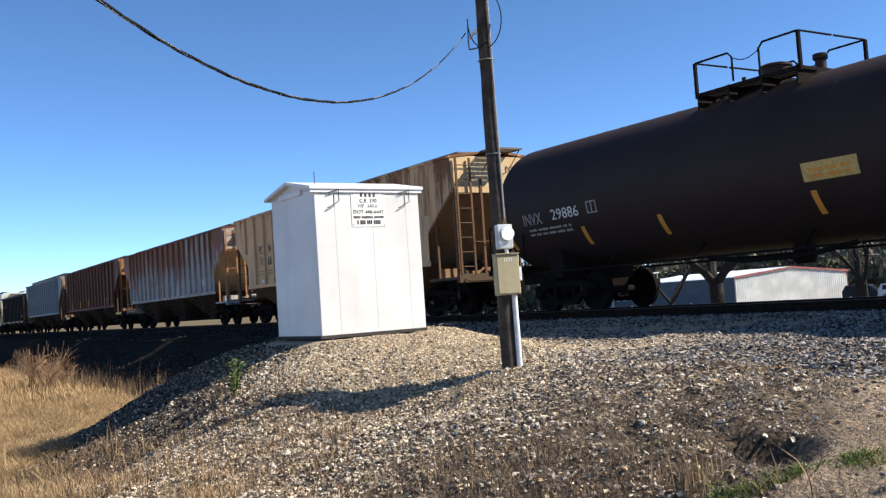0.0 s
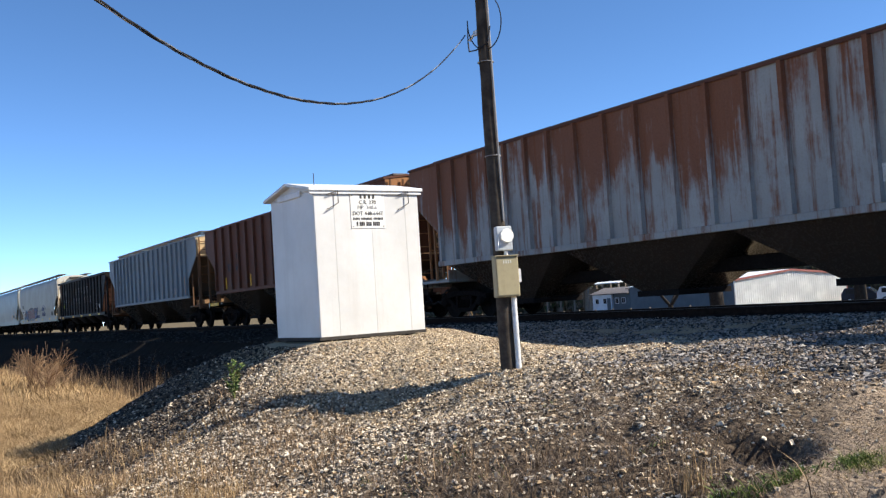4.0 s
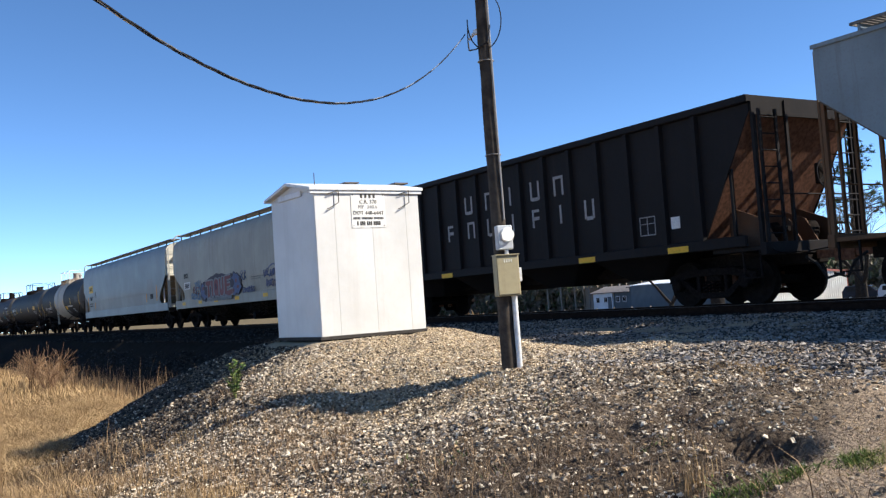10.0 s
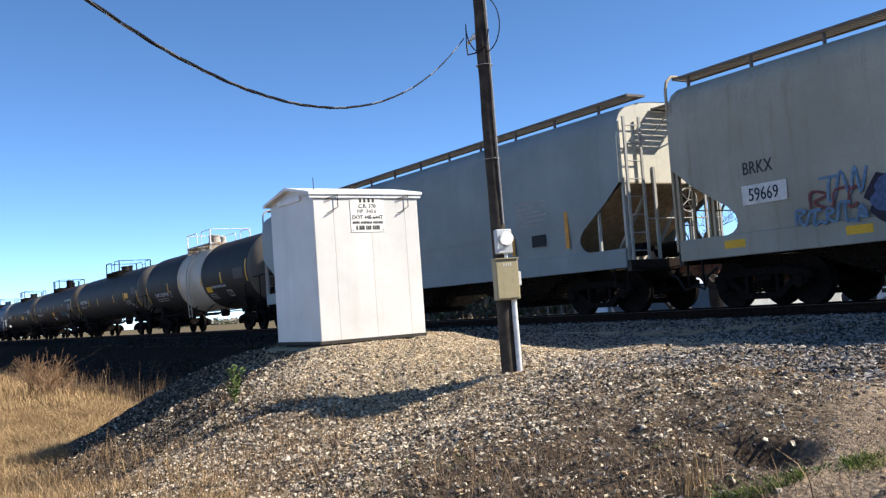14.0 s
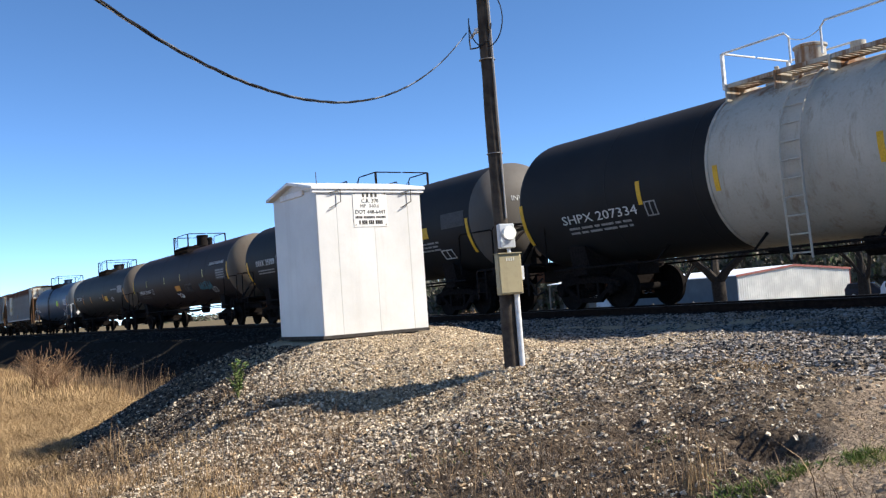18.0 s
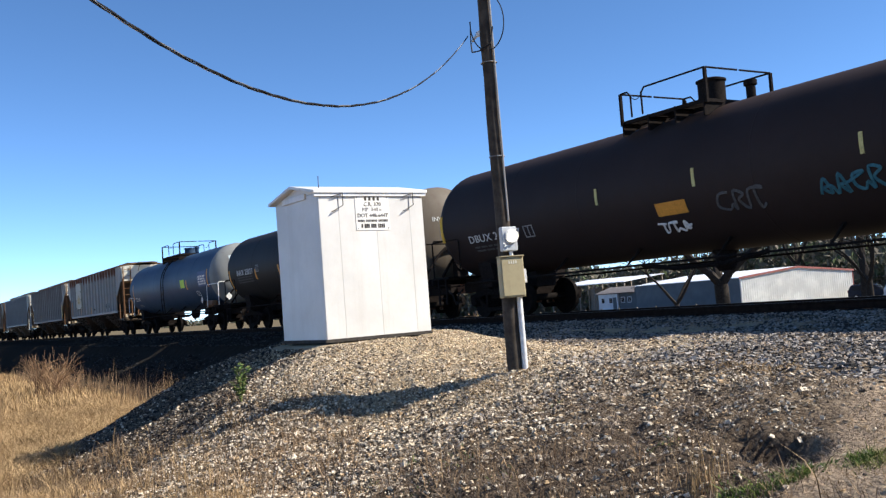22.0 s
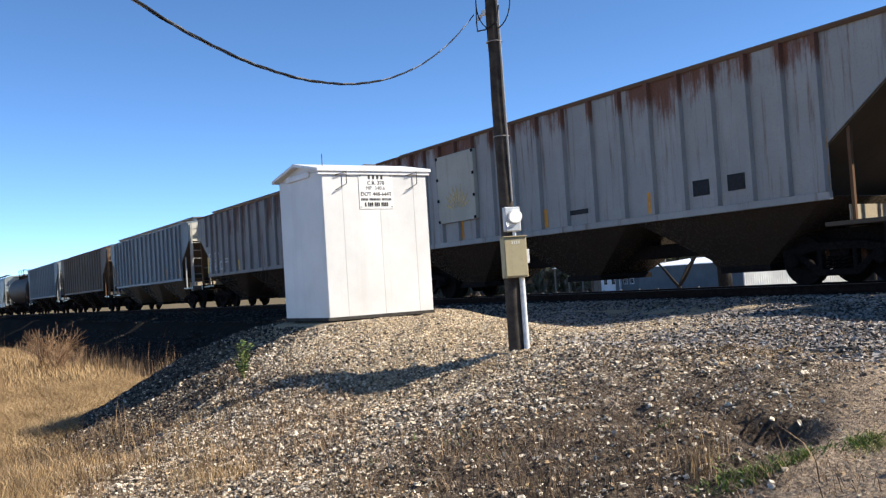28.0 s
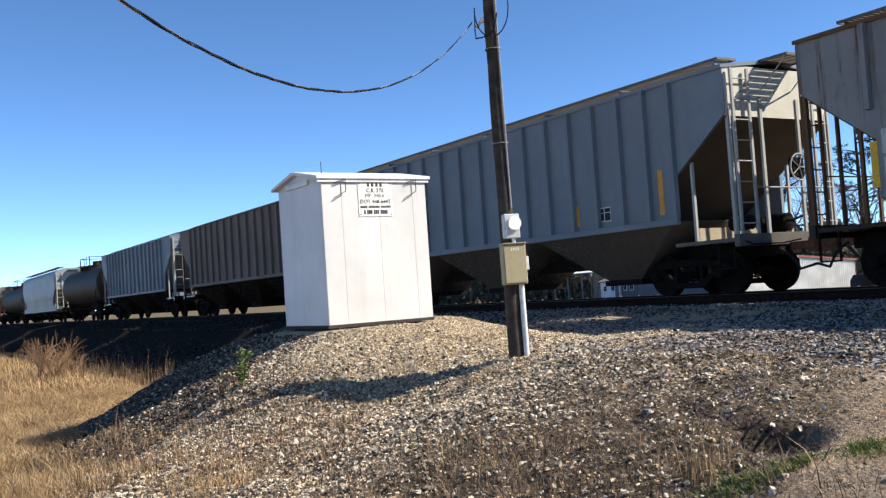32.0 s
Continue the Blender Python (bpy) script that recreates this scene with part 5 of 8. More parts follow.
def frame_mark(car, x, y, z, w, hgt, mat, cells=2):
    """An outlined box of data, as stencilled on freight cars."""
    g = Geo()
    t = 0.022
    g.box(x, x + w, y - 0.005, y, z, z + t).box(x, x + w, y - 0.005, y, z + hgt - t, z + hgt)
    for i in range(cells + 1):
        u = x + (w - t) * i / cells
        g.box(u, u + t, y - 0.005, y, z + t, z + hgt - t)
    g.box(x + t, x + w - t, y - 0.005, y, z + hgt * 0.6, z + hgt * 0.6 + 0.015)
    part("data_panel", g, mat, car)


def panel(car, x0, x1, z0, z1, y, mat, label="", name="panel"):
    return part(name, Geo().box(x0, x1, y - 0.006, y + 0.004, z0, z1), mat, car, label)


# ---- the train, from the front backwards ----
G_H, G_T = "covered hopper cars of the train", "tank cars of the train"


def centre(r, l):
    return (r + l) / 2, r - l


P_BEIGE = weathered("beige_car_paint", (0.64, 0.42, 0.23), 0.42, 0.5, (0.16, 0.085, 0.05), 0.6, 0.2, (0.20, 0.070, 0.028), top=(2.0, 4.5, 0.32))
P_WHITERUST = weathered("rusting_pale_grey_paint", (0.33, 0.335, 0.325), 0.78, 0.75, (0.15, 0.075, 0.045), 0.6, 1.2, (0.25, 0.085, 0.032), top=(1.5, 4.4, 0.52))
P_RUSTEND = weathered("orange_rusted_pale_paint", (0.42, 0.40, 0.36), 0.75, 0.6, (0.15, 0.08, 0.05), 0.6, 1.9, (0.36, 0.13, 0.045), top=(2.6, 4.3, 0.40))
P_BROWN = weathered("red_brown_car_paint", (0.118, 0.050, 0.032), 0.35, 0.25, (0.06, 0.035, 0.025), 0.6, 2.1)
P_ORANGEBR = weathered("rust_orange_paint", (0.36, 0.17, 0.075), 0.45, 0.3, (0.08, 0.05, 0.03), 0.6, 2.6)
P_GREYBLUE = weathered("grey_blue_car_paint", (0.195, 0.24, 0.27), 0.10, 0.25, (0.11, 0.085, 0.065), 0.55, 3.3)
P_BLACKCAR = weathered("sooty_black_car_paint", (0.014, 0.012, 0.012), 0.25, 0.2, (0.03, 0.025, 0.02), 0.6, 4.1, (0.10, 0.05, 0.03))
P_CREAM = weathered("cream_car_paint", (0.335, 0.33, 0.28), 0.22, 0.30, (0.17, 0.12, 0.07), 0.5, 5.2, (0.22, 0.16, 0.095), top=(3.3, 4.0, 0.2))
P_PALE = weathered("pale_grey_car_paint", (0.25, 0.29, 0.295), 0.05, 0.12, (0.2, 0.18, 0.14), 0.45, 6.4)
P_TANK = weathered("black_tank_paint", (0.0225, 0.0215, 0.0215), 0.05, 0.10, (0.020, 0.018, 0.015), 0.6, 7.3, (0.07, 0.04, 0.025), 0.10, crown_sheen=(0.034, 0.029, 0.027))
P_TANKBR = weathered("brownish_black_tank_paint", (0.031, 0.0215, 0.0200), 0.15, 0.15, (0.024, 0.016, 0.013), 0.6, 8.1, (0.085, 0.045, 0.03), 0.10, crown_sheen=(0.050, 0.032, 0.026))
# shell blacks lightened for the sunward heads, sunlight painted in
P_HEAD_SUNLIT = weathered("sunlit_black_tank_head", (0.135, 0.122, 0.108), 0.1, 0.25, (0.10, 0.085, 0.07), 0.55, 9.0)
P_HEADBR_SUNLIT = weathered("sunlit_brown_tank_head", (0.15, 0.126, 0.10), 0.1, 0.25, (0.10, 0.08, 0.06), 0.5, 9.7)
P_BANDW = weathered("white_band_paint", (0.48, 0.445, 0.375), 0.45, 0.50, (0.24, 0.17, 0.10), 0.5, 10.3, (0.28, 0.13, 0.05), top=(3.6, 4.2, 0.3))
P_BLUETANK = weathered("slate_blue_tank_paint", (0.036, 0.068, 0.118), 0.20, 0.22, (0.06, 0.055, 0.05), 0.5, 11.1, (0.12, 0.07, 0.05))
# sunward head: shell blue lightened as if sunlit, plus rust
P_BLUEHEAD_SUNLIT = weathered("sunlit_blue_grey_head", (0.225, 0.235, 0.23), 0.45, 0.3, (0.14, 0.11, 0.08), 0.55, 11.9, (0.20, 0.10, 0.05))
P_GREYRUST = weathered("pale_grey_paint_with_rust", (0.33, 0.33, 0.32), 0.42, 0.7, (0.15, 0.10, 0.07), 0.6, 12.2, (0.19, 0.07, 0.035), top=(3.2, 4.45, 0.42))
P_GREYRUST2 = weathered("grey_paint_with_rust_runs", (0.225, 0.225, 0.22), 0.60, 1.0, (0.12, 0.09, 0.07), 0.6, 13.4, (0.125, 0.064, 0.046), top=(2.2, 4.6, 0.30))
P_BLUEGREY2 = weathered("light_blue_grey_paint", (0.19, 0.225, 0.25), 0.05, 0.12, (0.15, 0.13, 0.1), 0.5, 14.0)
P_TAUPE = weathered("taupe_car_paint", (0.150, 0.130, 0.110), 0.35, 0.35, (0.1, 0.07, 0.05), 0.6, 15.0)
# underside paints: shade beneath the cars is in the base, dirt on top
P_LOW = weathered("shaded_dirty_grey_underside", (0.048, 0.040, 0.033), 0.35, 0.3, (0.05, 0.04, 0.03), 0.8, 16.0)
P_BEIGELOW = weathered("shaded_dirty_beige_underside", (0.10, 0.068, 0.042), 0.5, 0.5, (0.10, 0.06, 0.04), 0.7, 16.3)
# tan end colour darkened for the overhang's shade, with rust over it
P_BEIGESLOPE = weathered("shaded_rusty_slope_sheet", (0.30, 0.18, 0.095), 0.5, 0.5, (0.10, 0.06, 0.04), 0.7, 16.5)
# base lowered further to hold the shade under the ends, besides dirt
P_SLOPEBR = weathered("shaded_dirty_slope_sheet", (0.105, 0.080, 0.057), 0.4, 0.4, (0.09, 0.06, 0.04), 0.7, 16.9)
P_LOWTAN = weathered("shaded_dusty_underside", (0.13, 0.11, 0.09), 0.3, 0.35, (0.08, 0.06, 0.045), 0.8, 16.1)
P_LOWBR = weathered("shaded_brown_dusty_underside", (0.062, 0.046, 0.036), 0.40, 0.35, (0.06, 0.042, 0.03), 0.8, 16.6)
P_LOWDK = weathered("shaded_black_brown_underside", (0.026, 0.020, 0.016), 0.35, 0.3, (0.04, 0.03, 0.025), 0.8, 17.0)
P_RUSTIRON = weathered("rusty_ironwork", (0.144, 0.078, 0.042), 0.6, 0.4, (0.08, 0.05, 0.03), 0.7, 18.0)
P_PALEIRON = weathered("pale_painted_ironwork", (0.390, 0.383, 0.352), 0.2, 0.3, (0.16, 0.12, 0.08), 0.6, 19.0)
# shaded copy of the tan end colour, also on ironwork
P_TAN_SHADED = weathered("tan_end_baked_light", (0.44, 0.36, 0.25), 0.3, 0.3, (0.14, 0.1, 0.06), 0.6, 20.0)
# sunlit copy of the tan end colour, brighter than the sides
P_TAN_SUNLIT = weathered("tan_end_baked_light", (0.60, 0.42, 0.225), 0.25, 0.35, (0.16, 0.11, 0.07), 0.6, 24.0)
P_PATCH = weathered("pale_cream_patch", (0.42, 0.41, 0.345), 0.12, 0.25, (0.2, 0.15, 0.1), 0.6, 26.0)
# sunlight on the end walls is in this colour; side paints are darker
P_END_SUNLIT = weathered("sunlit_cream_end", (0.60, 0.57, 0.48), 0.10, 0.2, (0.3, 0.24, 0.16), 0.55, 27.0)
P_RAILW = plain("white_painted_rail", (0.72, 0.72, 0.70), 0.5)
S = -1.556           # side plane of ribbed hoppers

CARS = []


def ribbed(xr, xl, label, body, low, iron, roof=None, bays=3, end=None, reach=0.75, **kw):
    x, n = centre(xr, xl)
    car, h = covered_hopper("covered_hopper", x, n, label, G_H, body, low, iron, roof, bays, reach=reach, m_end=end, **kw)
    CARS.append((car, x))
    return car, h


def tank(xr, xl, label, shell, head, rail, radius=1.52, bulge=0.72, **kw):
    global TANK_R, HEAD
    TANK_R, HEAD = radius, bulge
    x, n = centre(xr, xl)
    car, h = tank_car("tank_car", x, n, label, G_T, shell, head, rail, **kw)
    CARS.append((car, x))
    return car, h


def tape(car, x, z0, z1, y, mat, w=0.13):
    panel(car, x - w / 2, x + w / 2, z0, z1, y, mat, "upright reflective tape", "reflective_tape")


def marks(car, rows, y, mat, size, squeeze=0.8):
    """Stencilled groups of characters: (text, middle x, middle z)."""
    for text, x, z in rows:
        words("reporting_mark", text, size, mat, car, facing_near(x, y - 0.004, z - 0.35 * size), "", squeeze)


def round_words(car, text, x0, x1, z, size, mat, name="reporting_mark"):
    """Lettering bent round the tank between x0 and x1 at the height z."""
    ob = words(name, text, size, mat, car, Matrix.Identity(4))
    me = ob.data
    us = [v.co.x for v in me.vertices]
    lo, hi = min(us), max(us)
    a0 = math.asin((z - TANK_Z) / TANK_R)
    for v in me.vertices:
        a = a0 + (v.co.y - 0.35 * size) / TANK_R
        r = TANK_R + 0.006 + v.co.z
        v.co = (x0 + (x1 - x0) * (v.co.x - lo) / (hi - lo), -r * math.cos(a), TANK_Z + r * math.sin(a))


def stripe(car, x, a0, a1, mat=None, w=0.06):
    part("reflective_stripe", hug(x - w, x + w, a0, a1), mat or M_YELLOW, car, "reflective stripe bent round the shell")


def print_rows(car, x0, x1, a, n, mat, step=4.2, tall=1.9):
    """Small print on the tank, too far off to read, as bars."""
    rng = random.Random(int(1000 * (x0 + a)) & 1023)
    for i in range(n):
        u = x0
        while u < x1 - 0.05:
            w = min(x1 - u, rng.uniform(0.12, 0.45))
            part("stencil_line", hug(u, u + w, a - i * step - tall, a - i * step, TANK_R + 0.011, 2), mat, car)
            u += w + 0.07


def data_box(car, x0, x1, a0, a1, mat):
    """An outlined data box bent round the tank."""
    part("data_box_edge", hug(x0, x1, a0, a0 + 1.0, n=1), mat, car)
    part("data_box_edge", hug(x0, x1, a1 - 1.0, a1, n=1), mat, car)
    for x in (x0, (x0 + x1) / 2, x1):
        part("data_box_edge", hug(x - 0.015, x + 0.015, a0, a1), mat, car)


def block_letter(car, x, z, w, tall, y, kind, mat):
    """A worn lettering block made of plain bars."""
    g, t = Geo(), 0.065
    if kind in (0, 1, 3):
        g.box(x - w / 2, x - w / 2 + t, y - 0.006, y + 0.002, z - tall / 2, z + tall / 2)
    if kind in (0, 3):
        g.box(x + w / 2 - t, x + w / 2, y - 0.006, y + 0.002, z - tall / 2, z + tall / 2)
    if kind in (1, 3):
        g.box(x - w / 2 + t, x + w / 2 - t, y - 0.006, y + 0.002, z + tall / 2 - t, z + tall / 2)
    if kind == 2:
        g.box(x - t / 2, x + t / 2, y - 0.006, y + 0.002, z - tall / 2, z + tall / 2)
    if kind in (0, 1):
        g.box(x - w / 2 + t, x + w / 2 - t, y - 0.006, y + 0.002, z - 0.04 - (0.21 if kind == 0 else 0), z + 0.045 - (0.21 if kind == 0 else 0))
    part("letter_block", g, mat, car, "worn white lettering block")


def build_train():
    # black tank
    car, h = tank(136.6, 121.9, "brownish black tank car with orange stripes and white stencils", P_TANKBR, P_HEAD_SUNLIT, M_STEEL, plat=(-1.08, 1.42), gap=(-0.13, 0.52), dome=0.1, radius=1.61)
    o = 0.225
    round_words(car, "INVX", -6.72 + o, -6.0 + o, 2.30, 0.40, M_DIM)
    round_words(car, "29886", -5.60 + o, -4.62 + o, 2.33, 0.36, M_WHITE)
    data_box(car, -4.3 + o, -4.0 + o, -16, -6, M_DIM)
    print_rows(car, -6.6 + o, -5.0 + o, -22, 2, M_DIM)
    for x in (-4.65, -2.2, 1.56):
        stripe(car, x + o, -44, -26, M_ORANGE)
    stripe(car, -h + 0.12, -40, 2, M_ORANGE)
    part("hazard_plate", hug(1.45 + o, 2.55 + o, -20, -8), M_TANPL, car, "faded yellow hazard plate")
    print_rows(car, 1.6 + o, 2.4 + o, -12, 2, M_ORANGE, 4, 2)
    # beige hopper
    car, h = ribbed(119.5, 101.9, "beige covered hopper streaked with orange rust", P_BEIGE, P_BEIGELOW, P_RUSTIRON, P_BEIGE, 3, P_TAN_SUNLIT, close=False, top=4.47, m_slope=P_BEIGESLOPE)
    marks(car, (("PC", -5.81, 3.02), ("N", -4.87, 3.04), ("11", -5.77, 2.56), ("60", -4.9, 2.53)), S, M_DARK, 0.50)
    bars(car, -6.0, S, 2.12, [[0.25, 0.2], [0.2, 0.25]], 0.045, 0.12, M_FAINTB)
    bars(car, -5.1, S, 2.12, [[0.25, 0.2], [0.2, 0.25]], 0.045, 0.12, M_FAINTB)
    panel(car, -5.9, -5.5, 1.68, 1.80, S, M_WHITE)
    panel(car, 4.57, 4.97, 2.14, 2.45, S, M_WHITE, "white square patch")
    bars(car, 5.45, S, 1.9, [[0.2, 0.35], [0.5]], 0.07, 0.13, M_DIM)
    words("end_mark", "PCN 1160", 0.24, M_DARK, car, facing_front(h + 0.005, 0.85, 4.05))
    panel(car, -h + 1.5, -h + 1.75, 1.35, 1.5, -1.50, M_RED)
    # pale grey, heavily rusted
    car, h = ribbed(100.2, 81.9, "pale grey covered hopper with heavy orange rust streaks", P_WHITERUST, P_LOWBR, P_ORANGEBR, P_BROWN, 3, P_RUSTEND, m_plat=P_GREYRUST, m_slope=P_TAN_SUNLIT)
    tape(car, h - 1.62, 1.7, 2.7, S, M_YELLOW)
    tape(car, -h + 1.55, 1.7, 2.9, S, M_YELLOW, 0.17)
    panel(car, h - 3.2, h - 2.9, 1.95, 2.25, S, M_WHITE)
    # red-brown hopper
    car, h = ribbed(80.35, 62.5, "red-brown covered hopper with a rusty orange end", P_BROWN, P_LOW, P_RUSTIRON, P_BROWN, 3, P_ORANGEBR, m_slope=P_BROWN, close=False, top=4.46)
    for x in (-6.23, -3.16, -0.39, 2.42, 5.36):
        tape(car, x, 1.68, 2.18, S, M_YELLOW)
    panel(car, 4.68, 5.12, 1.74, 2.08, S - 0.001, M_BLACKPL)
    frame_mark(car, 4.68, S - 0.006, 1.74, 0.44, 0.34, M_WHITE)
    marks(car, (("KL", -4.63, 3.05), ("822", -5.67, 2.60), ("601", -4.65, 2.58)), S, M_DARK, 0.46)
    for s in (-1, 1):
        part("sill_tape", Geo().box(s * (h - 0.75) - 0.6, s * (h - 0.75) + 0.6, -1.512, -1.50, 0.98, 1.12), M_YELLOW, car, "yellow tape on the end sill")
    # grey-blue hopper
    car, h = ribbed(61.0, 42.85, "grey-blue covered hopper with black numbers", P_GREYBLUE, P_LOW, P_RUSTIRON, P_GREYBLUE, 3, P_TAN_SUNLIT, walk_up=0.33, m_slope=P_SLOPEBR, m_plat=P_RUSTIRON)
    marks(car, (("PC", -6.36, 2.90), ("N", -5.45, 2.90), ("30", -6.36, 2.36), ("45", -5.46, 2.34)), S, M_DARK, 0.46)
    bars(car, -6.6, S, 2.0, [[0.25, 0.2], [0.2, 0.25]], 0.045, 0.12, M_FAINTD)
    for x, z in ((-4.35, 2.1), (-1.92, 2.1), (-7.5, 2.5), (7.1, 2.6), (3.0, 2.1)):
        tape(car, x, 1.68, z, S, M_FADEDOR)
    panel(car, 5.05, 5.5, 1.75, 2.1, S, M_DIM)
    # black open hopper
    x, n = centre(41.4, 25.05)
    car, h = open_hopper("open_hopper", x, n, "black open-top hopper with white lettering blocks", "open hopper cars of the train", P_BLACKCAR)
    CARS.append((car, x))
    so = -1.522
    for k, u in enumerate((-1.59, -0.61, 0.33, 1.36, 2.28)):
        block_letter(car, u + 0.15, 3.01, 0.36, 0.46, so, (0, 3, 2, 0, 3)[k], M_DIM)
    for k, u in enumerate((-2.53, -1.53, -0.59, 0.39, 1.37, 2.30, 3.33)):
        block_letter(car, u + 0.15, 2.33, 0.34, 0.44, so, (1, 3, 0, 2, 1, 2, 0)[k], M_DIM)
    block_letter(car, -6.19, 3.01, 0.32, 0.40, so, 0, M_DIM)
    block_letter(car, -5.50, 3.01, 0.30, 0.40, so, 1, M_DIM)
    marks(car, (("90", -6.23, 2.43), ("83", -5.36, 2.44), ("29", -4.35, 2.42)), so, M_DIM, 0.36)
    panel(car, -6.48, -6.06, 1.90, 2.20, so, M_LIME, "lime-green placard")
    bars(car, -5.5, so, 1.85, [[0.3], [0.25]], 0.06, 0.13, M_DIM)
    frame_mark(car, 5.05, so, 1.55, 0.46, 0.40, M_DIM)
    panel(car, 5.96, 6.2, 1.62, 1.86, so, M_WHITE, "small white patch")
    for u in (-6.73, -2.65, 0.37, 3.34, 6.15):
        part("sill_tape", Geo().box(u - 0.28, u + 0.28, -1.596, -1.588, 1.12, 1.24), M_YELLOW, car, "yellow reflective tape")
    # cream smooth-sided hopper
    x, n = centre(23.75, 4.0)
    car, h = smooth_hopper("covered_hopper", x, n, "cream smooth-sided covered hopper with spray-painted patches", G_H, P_CREAM, P_LOWDK, P_TAN_SHADED, m_end=P_END_SUNLIT)
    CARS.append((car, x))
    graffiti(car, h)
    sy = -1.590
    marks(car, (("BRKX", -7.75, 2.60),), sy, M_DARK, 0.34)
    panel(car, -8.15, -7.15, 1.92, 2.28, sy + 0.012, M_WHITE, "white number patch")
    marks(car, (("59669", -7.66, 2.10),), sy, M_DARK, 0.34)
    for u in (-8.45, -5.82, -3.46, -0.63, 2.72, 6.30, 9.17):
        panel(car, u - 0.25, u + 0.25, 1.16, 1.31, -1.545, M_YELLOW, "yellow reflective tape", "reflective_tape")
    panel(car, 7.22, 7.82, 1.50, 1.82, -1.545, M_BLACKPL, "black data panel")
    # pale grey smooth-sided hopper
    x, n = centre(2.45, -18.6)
    car, h = smooth_hopper("covered_hopper", x, n, "pale grey smooth-sided covered hopper with a yellow plate", G_H, P_PALE, P_LOWDK, P_PALEIRON, m_end=P_END_SUNLIT)
    CARS.append((car, x))
    panel(car, -8.70, -7.56, 2.70, 3.20, sy - 0.004, M_YELLOW, "yellow plate with dark lettering", "plate")
    marks(car, (("UTCX", -8.13, 2.95),), sy - 0.008, M_DARK, 0.36, 0.9)
    marks(car, (("53867", -8.15, 2.34),), sy, M_DARK, 0.40, 0.9)
    bars(car, -8.6, sy + 0.01, 1.92, [[0.2, 0.2, 0.4], [0.2, 0.2, 0.35]], 0.07, 0.15, M_DARK)
    frame_mark(car, -6.9, sy, 2.38, 0.32, 0.34, M_DARK)
    for u, z in ((-9.15, 2.53), (-6.95, 2.02), (8.63, 2.53), (6.5, 2.04)):
        tape(car, u, 1.58, z, sy + 0.012, M_ORANGE)
    panel(car, 7.26, 7.80, 1.72, 2.0, -1.565, M_BLACKPL, "black data panel")
    bars(car, 6.7, sy, 2.78, [[1.2], [1.3], [1.1], [1.3], [1.2], [0.9]], 0.05, 0.11, M_DIM)
    # black tank with a white band
    car, h = tank(-20.5, -36.6, "black tank car with a rusty white centre band", P_TANK, P_HEAD_SUNLIT, P_RAILW, band=(-2.0, 1.84), m_band=P_BANDW, m_dome=P_BANDW, plat=(-1.9, 1.73), gap=(-0.32, 0.36), dome=-0.62, tall=0.16, ladder=True, m_ladder=P_BANDW, radius=1.60, hoop=0.065)
    o = 0.0
    round_words(car, "SHPX 207334", -6.63 + o, -4.12 + o, 2.12, 0.30, M_WHITE)
    data_box(car, -3.85 + o, -3.55 + o, -27, -15, M_DIM)
    print_rows(car, -6.5 + o, -4.4 + o, -27, 2, M_DIM)
    for x in (-3.95, -1.8, 1.69, 4.57):
        stripe(car, x + o, -17, 1)
    stripe(car, -8.1 + o, -38, 0)
    stripe(car, h - 0.22, -20, 14)
    part("hazard_plate", hug(2.2 + o, 2.95 + o, -30, -20), M_YELLOW, car, "worn yellow hazard plate")
    round_words(car, "HEXAMETHYLENEDIAMINE", 3.03 + o, 4.99 + o, 2.08, 0.17, M_WHITE, "cargo_stencil")
    print_rows(car, 2.3 + o, 3.2 + o, -33, 3, M_DIM)
    data_box(car, 4.8 + o, 5.35 + o, -42, -30, M_WHITE)
    part("stencil_panel", hug(h - 1.8, h - 0.6, -14, 3), M_FAINT, car, "faded block of white stencils")
    head_marks(car, h, "SHPX 207334")
    # black tank
    car, h = tank(-39.15, -56.6, "black tank car with a sunlit grey head", P_TANK, P_HEAD_SUNLIT, M_STEEL, plat=(-1.03, 2.57), gap=(0.47, 1.27), dome=0.17, bulge=0.88)
    o = 0.165
    round_words(car, "INVX 29789", -7.71 + o, -5.67 + o, 2.53, 0.34, M_WHITE)
    data_box(car, -5.47 + o, -5.12 + o, -9, 3, M_DIM)
    print_rows(car, -7.62 + o, -5.9 + o, -16, 2, M_DIM)
    for x in (-4.99, -2.14, 2.42, 5.18):
        stripe(car, x + o, -19, -1)
    for x in (-8.6, 8.41 + o):
        stripe(car, x, -38, 0)
    part("hazard_plate", hug(5.45 + o, 6.3 + o, -14, -2), M_YELLOW, car, "yellow hazard plate")
    part("stencil_panel", hug(7.1 + o, 8.3 + o, -7, 9), M_FAINT, car, "faded block of white stencils")
    print_rows(car, 5.45 + o, 6.75 + o, -19, 3, M_DIM)
    print_rows(car, 2.6 + o, 3.4 + o, -12, 4, M_FAINT)
    data_box(car, 6.7 + o, 7.25 + o, -42, -30, M_WHITE)
    head_marks(car, h, "INVX 29789")
    # brown-black tank with cyan scrawl
    car, h = tank(-59.1, -76.0, "brownish black tank car with cyan spray-paint scrawl", P_TANKBR, P_HEADBR_SUNLIT, M_STEEL, plat=(-1.33, 1.18), gap=(-1.01, -0.67), dome=0.43, tall=0.22, rear=0.72, m_dome=M_STEEL)
    o = 0.25
    round_words(car, "DBUX 207147", -7.53 + o, -5.18 + o, 2.15, 0.30, M_WHITE)
    data_box(car, -5.0 + o, -4.65 + o, -27, -15, M_DIM)
